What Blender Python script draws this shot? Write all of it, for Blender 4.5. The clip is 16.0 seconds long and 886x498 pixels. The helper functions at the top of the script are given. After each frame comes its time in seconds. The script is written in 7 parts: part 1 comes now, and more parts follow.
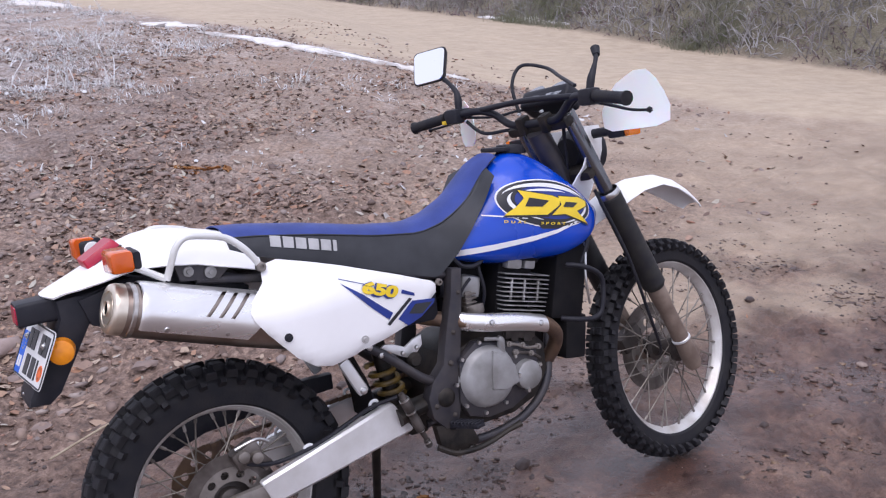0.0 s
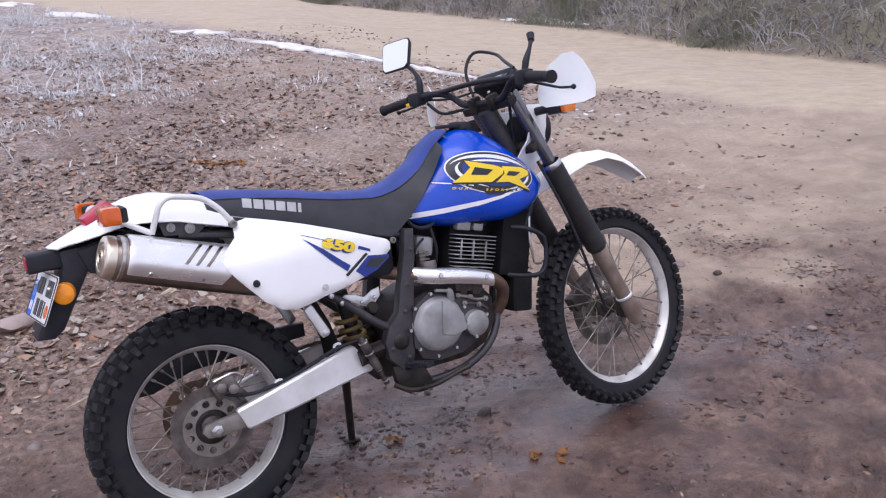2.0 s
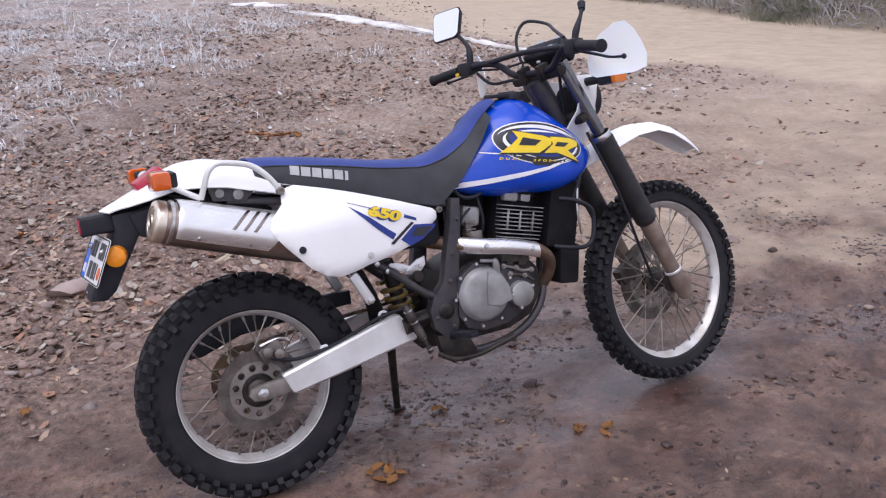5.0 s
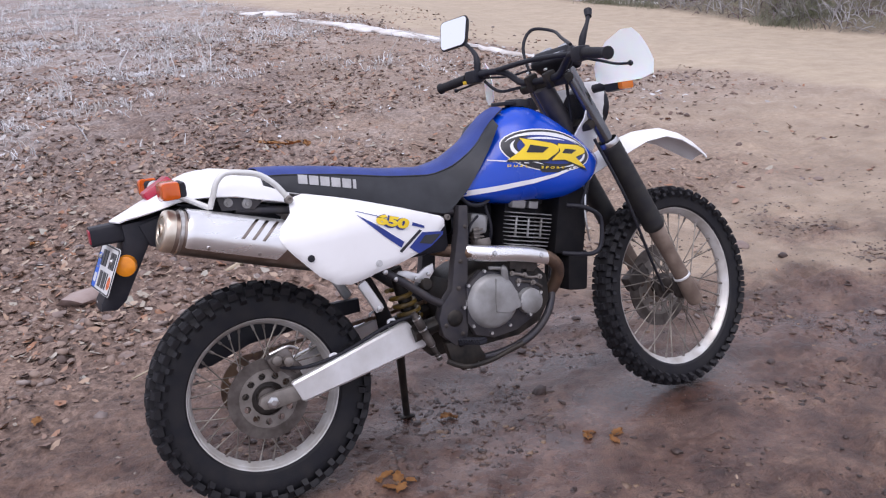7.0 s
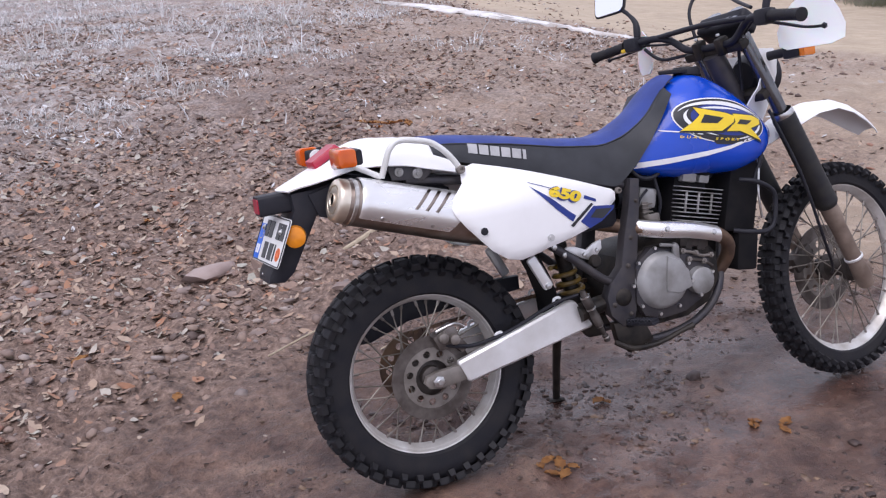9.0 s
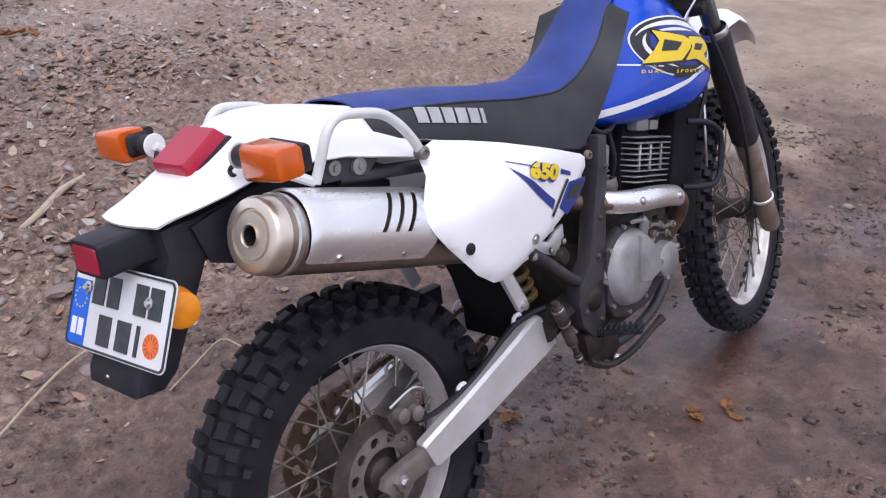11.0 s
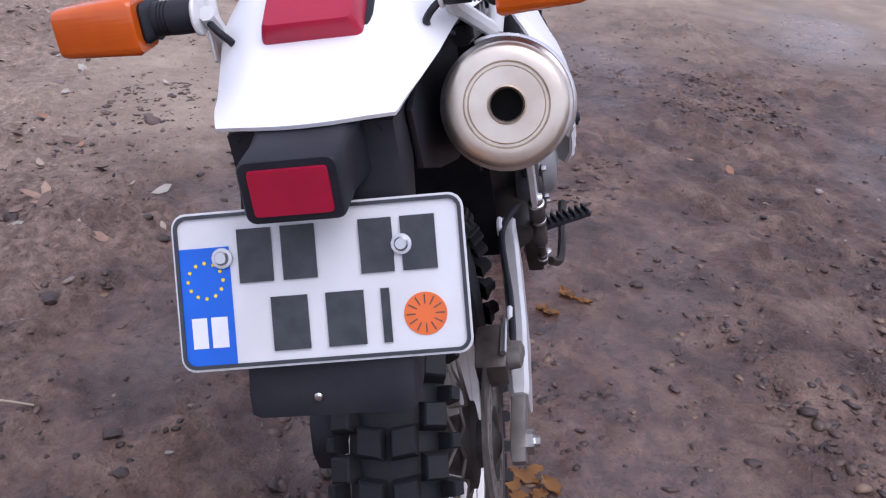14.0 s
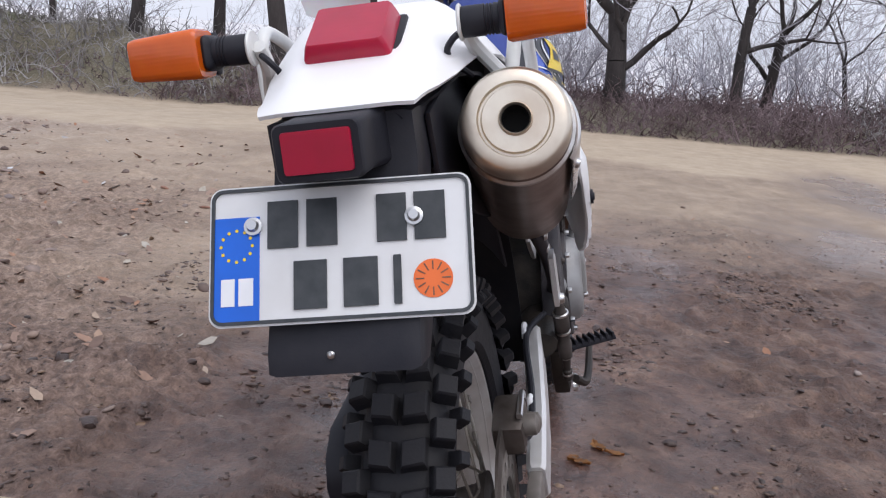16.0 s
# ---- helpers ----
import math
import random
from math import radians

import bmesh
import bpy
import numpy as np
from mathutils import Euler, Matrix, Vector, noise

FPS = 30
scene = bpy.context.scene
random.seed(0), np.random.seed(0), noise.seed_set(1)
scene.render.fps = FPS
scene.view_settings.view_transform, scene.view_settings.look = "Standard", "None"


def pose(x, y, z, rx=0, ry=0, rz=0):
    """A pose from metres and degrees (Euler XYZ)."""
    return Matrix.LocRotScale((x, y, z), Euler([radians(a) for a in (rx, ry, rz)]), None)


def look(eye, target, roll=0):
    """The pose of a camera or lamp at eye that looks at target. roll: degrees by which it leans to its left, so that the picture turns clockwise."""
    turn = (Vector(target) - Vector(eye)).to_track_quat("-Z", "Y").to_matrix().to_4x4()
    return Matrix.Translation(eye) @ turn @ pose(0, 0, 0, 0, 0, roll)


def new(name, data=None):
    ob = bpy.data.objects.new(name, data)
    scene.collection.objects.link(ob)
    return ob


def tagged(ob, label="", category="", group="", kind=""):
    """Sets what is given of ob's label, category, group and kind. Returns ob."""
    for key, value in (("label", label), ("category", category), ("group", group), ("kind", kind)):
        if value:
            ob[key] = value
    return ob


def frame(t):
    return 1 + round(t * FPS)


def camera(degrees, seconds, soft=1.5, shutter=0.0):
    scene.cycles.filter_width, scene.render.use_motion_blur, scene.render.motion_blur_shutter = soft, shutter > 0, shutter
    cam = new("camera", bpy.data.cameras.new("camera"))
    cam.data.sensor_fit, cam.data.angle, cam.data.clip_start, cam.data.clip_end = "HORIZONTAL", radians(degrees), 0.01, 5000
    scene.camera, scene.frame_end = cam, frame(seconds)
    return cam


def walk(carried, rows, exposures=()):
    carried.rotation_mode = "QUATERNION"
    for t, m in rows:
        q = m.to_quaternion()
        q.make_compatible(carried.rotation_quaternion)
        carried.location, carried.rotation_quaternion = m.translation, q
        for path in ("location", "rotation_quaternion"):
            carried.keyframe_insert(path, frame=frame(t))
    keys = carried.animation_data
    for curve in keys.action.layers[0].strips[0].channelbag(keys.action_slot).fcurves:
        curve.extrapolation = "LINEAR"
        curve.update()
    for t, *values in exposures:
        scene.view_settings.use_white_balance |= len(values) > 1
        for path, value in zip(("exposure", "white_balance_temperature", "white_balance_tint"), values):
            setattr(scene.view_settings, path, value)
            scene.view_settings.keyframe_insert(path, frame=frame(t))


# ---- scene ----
cam = camera(49.5, 16.0, soft=1.2)
PATH = [
    (0, (-0.603, -1.987, 1.649), (0.394, -0.368, 1.026), -0.6),
    (0.5, (-0.589, -2.171, 1.634), (0.334, -0.52, 0.986), -0.8),
    (1, (-0.641, -2.282, 1.61), (0.334, -0.684, 0.907), -3.3),
    (1.5, (-0.635, -2.376, 1.621), (0.276, -0.723, 0.959), -2.6),
    (2, (-0.594, -2.444, 1.636), (0.338, -0.783, 1.025), -1.9),
    (2.5, (-0.553, -2.457, 1.624), (0.326, -0.769, 1.009), -3.1),
    (3, (-0.559, -2.456, 1.625), (0.263, -0.753, 0.972), -2.4),
    (3.5, (-0.557, -2.454, 1.619), (0.245, -0.762, 0.919), -2.1),
    (4, (-0.562, -2.455, 1.617), (0.261, -0.767, 0.93), -1.9),
    (6.5, (-0.571, -2.477, 1.623), (0.23, -0.758, 0.99), -2.5),
    (7, (-0.565, -2.472, 1.623), (0.237, -0.756, 0.982), -2.7),
    (7.5, (-0.561, -2.471, 1.622), (0.24, -0.759, 0.97), -2.7),
    (8, (-0.574, -2.46, 1.607), (0.238, -0.758, 0.941), -1.9),
    (8.5, (-0.649, -2.381, 1.565), (0.065, -0.625, 0.93), -2.1),
    (9, (-0.803, -2.238, 1.56), (-0.118, -0.479, 0.9), -3.3),
    (9.5, (-0.814, -2.021, 1.515), (0.015, -0.346, 0.803), -2.1),
    (10, (-0.838, -1.715, 1.533), (0.076, -0.11, 0.767), -1.6),
    (10.2, (-0.879, -1.59, 1.519), (0.087, -0.013, 0.757), -0.5),
    (12.3, (-0.944, -0.128, 1.382), (0.628, 0.27, 0.212), 1.1),
    (12.5, (-0.898, -0.078, 1.348), (0.68, 0.314, 0.182), 0.4),
    (13, (-0.867, 0.007, 1.293), (0.786, 0.138, 0.174), 3.7),
    (13.5, (-0.933, 0.026, 1.237), (0.732, 0.112, 0.132), 5.2),
    (14, (-1.029, 0.005, 1.153), (0.761, 0.132, 0.27), 3.9),
    (14.5, (-1.101, -0.015, 1.043), (0.814, 0.222, 0.518), 3.3),
    (15, (-1.148, -0.046, 0.993), (0.795, 0.24, 0.614), 3.6),
    (15.5, (-1.168, -0.054, 0.971), (0.761, 0.258, 0.547), 4.2),
    (16, (-1.169, -0.06, 0.969), (0.765, 0.218, 0.542), 4.5),
]
walk(cam, [(t, look(eye, target, roll)) for t, eye, target, roll in PATH], [(0, 0.29, 6130, 20), (2, 0.29, 6080, 20), (4, 0.27, 6250, 19), (7, 0.27, 6250, 19), (9, 0.29, 6250, 19), (10.2, 0.30, 6200, 18), (12.5, 0.26, 6080, 18), (13.5, 0.22, 5920, 21), (14.5, 0.22, 5880, 22), (15.2, 0.18, 6020, 18), (16, 0.13, 6340, 13)])

# ---------------- world and light: overcast winter day ----------------
world = bpy.data.worlds.new("overcast_sky")
scene.world = world
world.use_nodes = True
wn, wl = world.node_tree.nodes, world.node_tree.links
wn.clear()
w_out = wn.new("ShaderNodeOutputWorld")
w_bg = wn.new("ShaderNodeBackground")
w_sky = wn.new("ShaderNodeTexSky")
w_sky.sky_type = "NISHITA"
w_sky.sun_disc = False
w_sky.sun_elevation = radians(65)
w_sky.sun_rotation = radians(221)
w_sky.dust_density = 4.0
w_scale = wn.new("ShaderNodeVectorMath")
w_scale.operation = "SCALE"
w_scale.inputs["Scale"].default_value = 0.09
w_mix = wn.new("ShaderNodeMixRGB")
w_mix.inputs[0].default_value = 0.86
w_mix.inputs[2].default_value = (0.86, 0.90, 1.0, 1)
wl.new(w_sky.outputs[0], w_scale.inputs[0])
wl.new(w_scale.outputs[0], w_mix.inputs[1])
wl.new(w_mix.outputs[0], w_bg.inputs[0])
w_bg.inputs[1].default_value = 1.0
wl.new(w_bg.outputs[0], w_out.inputs[0])

sun = new("sun", bpy.data.lights.new("sun", "SUN"))
sun.data.energy = 1.35
sun.data.angle = radians(50)
sun.data.color = (1.0, 0.97, 0.93)
sun.matrix_world = look((0, 0, 20), (6.0, 7.0, 0))

# ---------------- materials ----------------


def principled(name, col, rough=0.5, metal=0.0, coat=0.0, trans=0.0, spec=0.5):
    m = bpy.data.materials.new(name)
    m.use_nodes = True
    b = m.node_tree.nodes["Principled BSDF"]
    b.inputs["Base Color"].default_value = (*col, 1)
    b.inputs["Roughness"].default_value = rough
    b.inputs["Metallic"].default_value = metal
    b.inputs["Coat Weight"].default_value = coat
    b.inputs["Coat Roughness"].default_value = 0.06
    b.inputs["Transmission Weight"].default_value = trans
    b.inputs["Specular IOR Level"].default_value = spec
    return m, b, m.node_tree.nodes, m.node_tree.links


def varied(name, a, b2, scale=20.0, rough=(0.4, 0.6), metal=0.0, bump=0.1, fine=250.0, coat=0.0, low=0.35, high=0.65, dist=0.002, stretch=(1, 1, 1)):
    """Two colours mixed by a broad noise, with fine grain in roughness and relief."""
    m, bs, n, l = principled(name, a, rough[0], metal, coat)
    tc = n.new("ShaderNodeTexCoord")
    mp = n.new("ShaderNodeMapping")
    mp.inputs["Scale"].default_value = stretch
    l.new(tc.outputs["Object"], mp.inputs[0])
    n1 = n.new("ShaderNodeTexNoise")
    n1.inputs["Scale"].default_value = scale
    n1.inputs["Detail"].default_value = 6
    n2 = n.new("ShaderNodeTexNoise")
    n2.inputs["Scale"].default_value = fine
    n2.inputs["Detail"].default_value = 3
    l.new(mp.outputs[0], n1.inputs["Vector"])
    l.new(mp.outputs[0], n2.inputs["Vector"])
    r = n.new("ShaderNodeMapRange")
    r.inputs[1].default_value, r.inputs[2].default_value = low, high
    l.new(n1.outputs[0], r.inputs[0])
    mx = n.new("ShaderNodeMixRGB")
    mx.inputs[1].default_value, mx.inputs[2].default_value = (*a, 1), (*b2, 1)
    l.new(r.outputs[0], mx.inputs[0])
    l.new(mx.outputs[0], bs.inputs["Base Color"])
    rr = n.new("ShaderNodeMapRange")
    rr.inputs[3].default_value, rr.inputs[4].default_value = rough
    l.new(n1.outputs[0], rr.inputs[0])
    l.new(rr.outputs[0], bs.inputs["Roughness"])
    if bump:
        bp = n.new("ShaderNodeBump")
        bp.inputs["Strength"].default_value = bump
        bp.inputs["Distance"].default_value = dist
        l.new(n2.outputs[0], bp.inputs["Height"])
        l.new(bp.outputs[0], bs.inputs["Normal"])
    return m


def dulled(m, spec):
    m.node_tree.nodes["Principled BSDF"].inputs["Specular IOR Level"].default_value = spec
    return m


WHITE = varied("white_plastic", (0.86, 0.86, 0.87), (0.80, 0.80, 0.80), 9, (0.28, 0.42), bump=0.03, low=0.45, high=0.85)
BLUE = varied("blue_paint", (0.001, 0.066, 0.56), (0.001, 0.054, 0.47), 6, (0.22, 0.30), bump=0.0, coat=0.35)
SEAT_BLUE = varied("blue_vinyl", (0.015, 0.040, 0.235), (0.011, 0.030, 0.18), 14, (0.45, 0.6), bump=0.25, fine=700, dist=0.0008)
SEAT_GREY = dulled(varied("charcoal_vinyl", (0.034, 0.036, 0.043), (0.024, 0.026, 0.031), 14, (0.5, 0.65), bump=0.25, fine=700, dist=0.0008), 0.42)
RUBBER = dulled(varied("tyre_rubber", (0.009, 0.0092, 0.0135), (0.019, 0.018, 0.020), 18, (0.5, 0.78), bump=0.35, fine=180, dist=0.002), 0.32)
BLACK = dulled(varied("black_plastic", (0.012, 0.0125, 0.019), (0.021, 0.021, 0.027), 25, (0.42, 0.6), bump=0.08, fine=400), 0.28)
# darker copy of the black, with the deep shade round the engine put in
MATTE = dulled(varied("shaded_matte_black", (0.007, 0.007, 0.009), (0.014, 0.013, 0.014), 25, (0.6, 0.8), bump=0.08, fine=400), 0.15)
BOOT = dulled(varied("fork_gaiter_rubber", (0.012, 0.012, 0.016), (0.024, 0.023, 0.022), 25, (0.45, 0.65), bump=0.1), 0.42)
FRAME_MAT = varied("frame_enamel", (0.034, 0.033, 0.042), (0.060, 0.054, 0.056), 22, (0.35, 0.6), metal=0.3, bump=0.15)
ENGINE = varied("cast_engine_grey", (0.34, 0.34, 0.345), (0.22, 0.215, 0.21), 16, (0.42, 0.6), metal=0.35, bump=0.2, fine=350)
ENGINE_DARK = dulled(varied("oily_engine_black", (0.012, 0.011, 0.011), (0.040, 0.033, 0.028), 30, (0.35, 0.7), metal=0.2, bump=0.3), 0.32)
FIN = varied("fin_metal", (0.46, 0.46, 0.47), (0.24, 0.23, 0.22), 30, (0.35, 0.55), metal=0.6, bump=0.1)
ALU = varied("satin_aluminium", (0.78, 0.78, 0.79), (0.64, 0.63, 0.62), 12, (0.32, 0.5), metal=0.55, bump=0.06, fine=300)
RIM_ALU = varied("rim_aluminium", (0.68, 0.67, 0.66), (0.47, 0.44, 0.41), 14, (0.25, 0.45), metal=0.35, bump=0.06)
STEEL = varied("brushed_steel", (0.66, 0.64, 0.62), (0.5, 0.46, 0.42), 10, (0.26, 0.42), metal=1.0, bump=0.08, fine=120, stretch=(1, 6, 6))
# the brown of the reflected ground is put into this steel's colour
STEEL_BROWN = varied("ground_tinted_steel", (0.40, 0.34, 0.30), (0.24, 0.18, 0.145), 18, (0.28, 0.45), metal=1.0, bump=0.1, low=0.4, high=0.75)
SHIELD = varied("polished_shield", (0.90, 0.895, 0.89), (0.80, 0.79, 0.78), 5, (0.24, 0.32), metal=0.85, bump=0.015, fine=160, stretch=(1, 6, 6))
DISC = varied("worn_disc_steel", (0.19, 0.168, 0.155), (0.09, 0.075, 0.068), 20, (0.35, 0.6), metal=0.8, bump=0.1)
HUB_MAT = varied("dusty_hub", (0.085, 0.072, 0.066), (0.04, 0.034, 0.031), 22, (0.45, 0.7), metal=0.4, bump=0.2)
CARRIER = varied("disc_carrier_alloy", (0.27, 0.245, 0.225), (0.17, 0.150, 0.135), 20, (0.4, 0.6), metal=0.5, bump=0.1)
SPOKE = varied("spoke_steel", (0.33, 0.30, 0.26), (0.14, 0.12, 0.105), 9, (0.35, 0.6), metal=0.6, bump=0.0)
SLIDER = varied("muddy_slider", (0.31, 0.245, 0.20), (0.155, 0.112, 0.09), 16, (0.45, 0.7), metal=0.3, bump=0.2, low=0.3, high=0.7)
STANCHION = varied("dark_stanchion", (0.13, 0.13, 0.14), (0.20, 0.20, 0.20), 12, (0.18, 0.32), metal=0.85, bump=0.02)
RUST = varied("header_pipe_rust", (0.22, 0.14, 0.09), (0.11, 0.075, 0.06), 18, (0.4, 0.65), metal=0.6, bump=0.2)
SPRING = varied("yellow_spring", (0.25, 0.15, 0.015), (0.085, 0.058, 0.022), 20, (0.4, 0.6), bump=0.05)
RACK_PAINT = varied("silver_paint", (0.74, 0.75, 0.74), (0.62, 0.62, 0.60), 14, (0.3, 0.45), metal=0.1, bump=0.03)
YELLOW = varied("yellow_decal", (0.85, 0.62, 0.02), (0.78, 0.55, 0.02), 20, (0.3, 0.4), bump=0.0)
DECAL_WHITE = varied("white_decal", (0.82, 0.83, 0.85), (0.74, 0.75, 0.78), 20, (0.3, 0.4), bump=0.0)
DECAL_BLACK = varied("black_decal", (0.012, 0.012, 0.018), (0.02, 0.02, 0.026), 20, (0.3, 0.4), bump=0.0)
DECAL_NAVY = varied("navy_decal", (0.015, 0.04, 0.26), (0.012, 0.03, 0.2), 20, (0.3, 0.4), bump=0.0)
SILVER_PRINT = varied("silver_print", (0.42, 0.42, 0.43), (0.34, 0.34, 0.35), 40, (0.5, 0.6), bump=0.0)
PLATE_WHITE = varied("plate_white", (0.74, 0.75, 0.76), (0.66, 0.66, 0.66), 14, (0.32, 0.45), bump=0.03)
PLATE_BLUE = varied("plate_blue", (0.004, 0.13, 0.68), (0.004, 0.11, 0.58), 14, (0.32, 0.45), bump=0.0)
PLATE_BLACK = varied("plate_ink", (0.025, 0.03, 0.035), (0.045, 0.05, 0.055), 60, (0.35, 0.5), bump=0.0)
STICKER = varied("orange_sticker", (0.80, 0.16, 0.03), (0.70, 0.13, 0.02), 30, (0.4, 0.5), bump=0.0)
REFLECTOR = varied("amber_reflector", (0.85, 0.30, 0.01), (0.75, 0.24, 0.01), 60, (0.15, 0.25), bump=0.15, fine=500)
CHROME = principled("zinc_bolt", (0.6, 0.6, 0.6), 0.28, 1.0)[0]
BRASS = varied("yellow_switch", (0.75, 0.5, 0.02), (0.6, 0.4, 0.02), 30, (0.4, 0.5), bump=0.0)
# near-black for the outlet bore and the disc that closes it
HOLE = principled("outlet_black", (0.008, 0.007, 0.006), 0.8)[0]
CAP_TAN = varied("brushed_cap", (0.78, 0.71, 0.60), (0.62, 0.53, 0.43), 20, (0.3, 0.42), metal=0.85, bump=0.05)


def lens_material(name, col, deep, rib=0.05):
    """Ribbed coloured lens plastic with light passing through it."""
    m, b, n, l = principled(name, col, 0.16, 0.0, 0.3)
    tc = n.new("ShaderNodeTexCoord")
    w = n.new("ShaderNodeTexWave")
    w.wave_type, w.bands_direction = "BANDS", "Z"
    w.inputs["Scale"].default_value = 70
    l.new(tc.outputs["Object"], w.inputs["Vector"])
    bp = n.new("ShaderNodeBump")
    bp.inputs["Strength"].default_value = rib
    bp.inputs["Distance"].default_value = 0.001
    l.new(w.outputs["Fac"], bp.inputs["Height"])
    l.new(bp.outputs[0], b.inputs["Normal"])
    ns = n.new("ShaderNodeTexNoise")
    ns.inputs["Scale"].default_value = 25
    l.new(tc.outputs["Object"], ns.inputs["Vector"])
    mx = n.new("ShaderNodeMixRGB")
    mx.inputs[1].default_value, mx.inputs[2].default_value = (*col, 1), (*deep, 1)
    l.new(ns.outputs[0], mx.inputs[0])
    l.new(mx.outputs[0], b.inputs["Base Color"])
    b.inputs["Subsurface Weight"].default_value = 0.25
    b.inputs["Subsurface Radius"].default_value = (0.02, 0.008, 0.004)
    b.inputs["Subsurface Scale"].default_value = 0.5
    return m


AMBER = lens_material("amber_lens", (0.72, 0.135, 0.004), (0.50, 0.072, 0.002))
FRONT_AMBER = lens_material("bright_amber_lens", (0.85, 0.24, 0.01), (0.75, 0.18, 0.01))
RED = lens_material("red_lens", (0.46, 0.006, 0.045), (0.30, 0.003, 0.026), 0.008)
RED.node_tree.nodes["Principled BSDF"].inputs["Roughness"].default_value = 0.34
RED.node_tree.nodes["Principled BSDF"].inputs["Coat Weight"].default_value = 0.05
MIRROR = principled("mirror_glass", (0.93, 0.94, 0.95), 0.02, 1.0)[0]
GUARD = principled("frosted_white_guard", (0.82, 0.83, 0.86), 0.35, 0.0, 0.2)[0]
GUARD.node_tree.nodes["Principled BSDF"].inputs["Subsurface Weight"].default_value = 0.3
GUARD.node_tree.nodes["Principled BSDF"].inputs["Subsurface Scale"].default_value = 0.02
METER_GLASS = principled("meter_glass", (0.12, 0.13, 0.15), 0.06, 0.0, 1.0)[0]

BARK = varied("damp_bark", (0.035, 0.029, 0.028), (0.065, 0.056, 0.055), 6, (0.8, 0.95), bump=0.8, fine=30, dist=0.02, stretch=(1, 1, 0.3))
# pale from hoar frost, with the distance haze put into the colour too
TWIG = varied("frost_haze_twig", (0.20, 0.185, 0.205), (0.54, 0.53, 0.59), 2, (0.8, 0.95), bump=0.0)
BRUSH = varied("frosted_dry_stems", (0.17, 0.155, 0.148), (0.44, 0.43, 0.44), 1.6, (0.8, 0.95), bump=0.0, low=0.4, high=0.7)
BRUSH_DARK = varied("dead_bramble", (0.085, 0.056, 0.056), (0.24, 0.18, 0.19), 1.5, (0.8, 0.95), bump=0.0)
FROST_GRASS = varied("rimed_grass", (0.74, 0.75, 0.79), (0.46, 0.43, 0.40), 4, (0.7, 0.9), bump=0.0)
GRASS = varied("dull_winter_grass", (0.13, 0.14, 0.075), (0.26, 0.25, 0.20), 3, (0.8, 0.95), bump=0.0)
SNOW = varied("old_snow", (0.74, 0.74, 0.76), (0.58, 0.54, 0.51), 5, (0.6, 0.8), bump=0.4, fine=60, dist=0.01)
OAK_LEAF = varied("orange_brown_leaf", (0.46, 0.23, 0.075), (0.32, 0.15, 0.06), 30, (0.6, 0.8), bump=0.2)
STONE = varied("river_stone", (0.17, 0.125, 0.11), (0.28, 0.21, 0.185), 12, (0.5, 0.8), bump=0.3, fine=120)
FLAT_STONE = varied("pale_flat_stone", (0.36, 0.28, 0.255), (0.27, 0.20, 0.18), 9, (0.5, 0.75), bump=0.3, fine=120)
CLOD = varied("wet_clod", (0.036, 0.022, 0.020), (0.070, 0.045, 0.038), 25, (0.35, 0.7), bump=0.6, fine=90, dist=0.004)
STICK = varied("pale_straw", (0.45, 0.38, 0.28), (0.35, 0.28, 0.2), 30, (0.6, 0.8), bump=0.1)


def scatter_material(name, ramp, rough=(0.5, 0.85)):
    """Colour that differs from piece to piece, over a fine grain."""
    m, b, n, l = principled(name, (0.2, 0.15, 0.13), 0.7)
    g = n.new("ShaderNodeNewGeometry")
    cr = n.new("ShaderNodeValToRGB")
    els = cr.color_ramp.elements
    while len(els) < len(ramp):
        els.new(0.5)
    for e, (p, c) in zip(els, ramp):
        e.position, e.color = p, (*c, 1)
    l.new(g.outputs["Random Per Island"], cr.inputs[0])
    tc = n.new("ShaderNodeTexCoord")
    ns = n.new("ShaderNodeTexNoise")
    ns.inputs["Scale"].default_value = 60
    ns.inputs["Detail"].default_value = 5
    l.new(tc.outputs["Object"], ns.inputs["Vector"])
    mx = n.new("ShaderNodeMixRGB")
    mx.blend_type = "MULTIPLY"
    mx.inputs[0].default_value = 0.5
    l.new(cr.outputs[0], mx.inputs[1])
    l.new(ns.outputs[0], mx.inputs[2])
    l.new(mx.outputs[0], b.inputs["Base Color"])
    rr = n.new("ShaderNodeMapRange")
    rr.inputs[3].default_value, rr.inputs[4].default_value = rough
    l.new(ns.outputs[0], rr.inputs[0])
    l.new(rr.outputs[0], b.inputs["Roughness"])
    return m


GRAVEL = scatter_material("mixed_gravel", [(0.0, (0.12, 0.082, 0.072)), (0.3, (0.28, 0.20, 0.17)), (0.55, (0.40, 0.29, 0.23)), (0.75, (0.27, 0.22, 0.21)), (0.92, (0.46, 0.38, 0.345)), (1.0, (0.38, 0.19, 0.13))])
RIME = scatter_material("rimed_litter", [(0.0, (0.34, 0.29, 0.26)), (0.4, (0.56, 0.53, 0.52)), (0.75, (0.76, 0.77, 0.80)), (1.0, (0.86, 0.87, 0.90))])
WET_MUD = scatter_material("wet_mud_lump", [(0.0, (0.045, 0.027, 0.023)), (0.5, (0.11, 0.068, 0.054)), (0.85, (0.18, 0.118, 0.092)), (1.0, (0.30, 0.195, 0.125))], (0.25, 0.6))
MUD_BITS = scatter_material("mud_crumb", [(0.0, (0.035, 0.021, 0.018)), (0.55, (0.09, 0.056, 0.045)), (0.85, (0.15, 0.10, 0.08)), (0.97, (0.26, 0.19, 0.14)), (1.0, (0.46, 0.40, 0.35))], (0.3, 0.7))
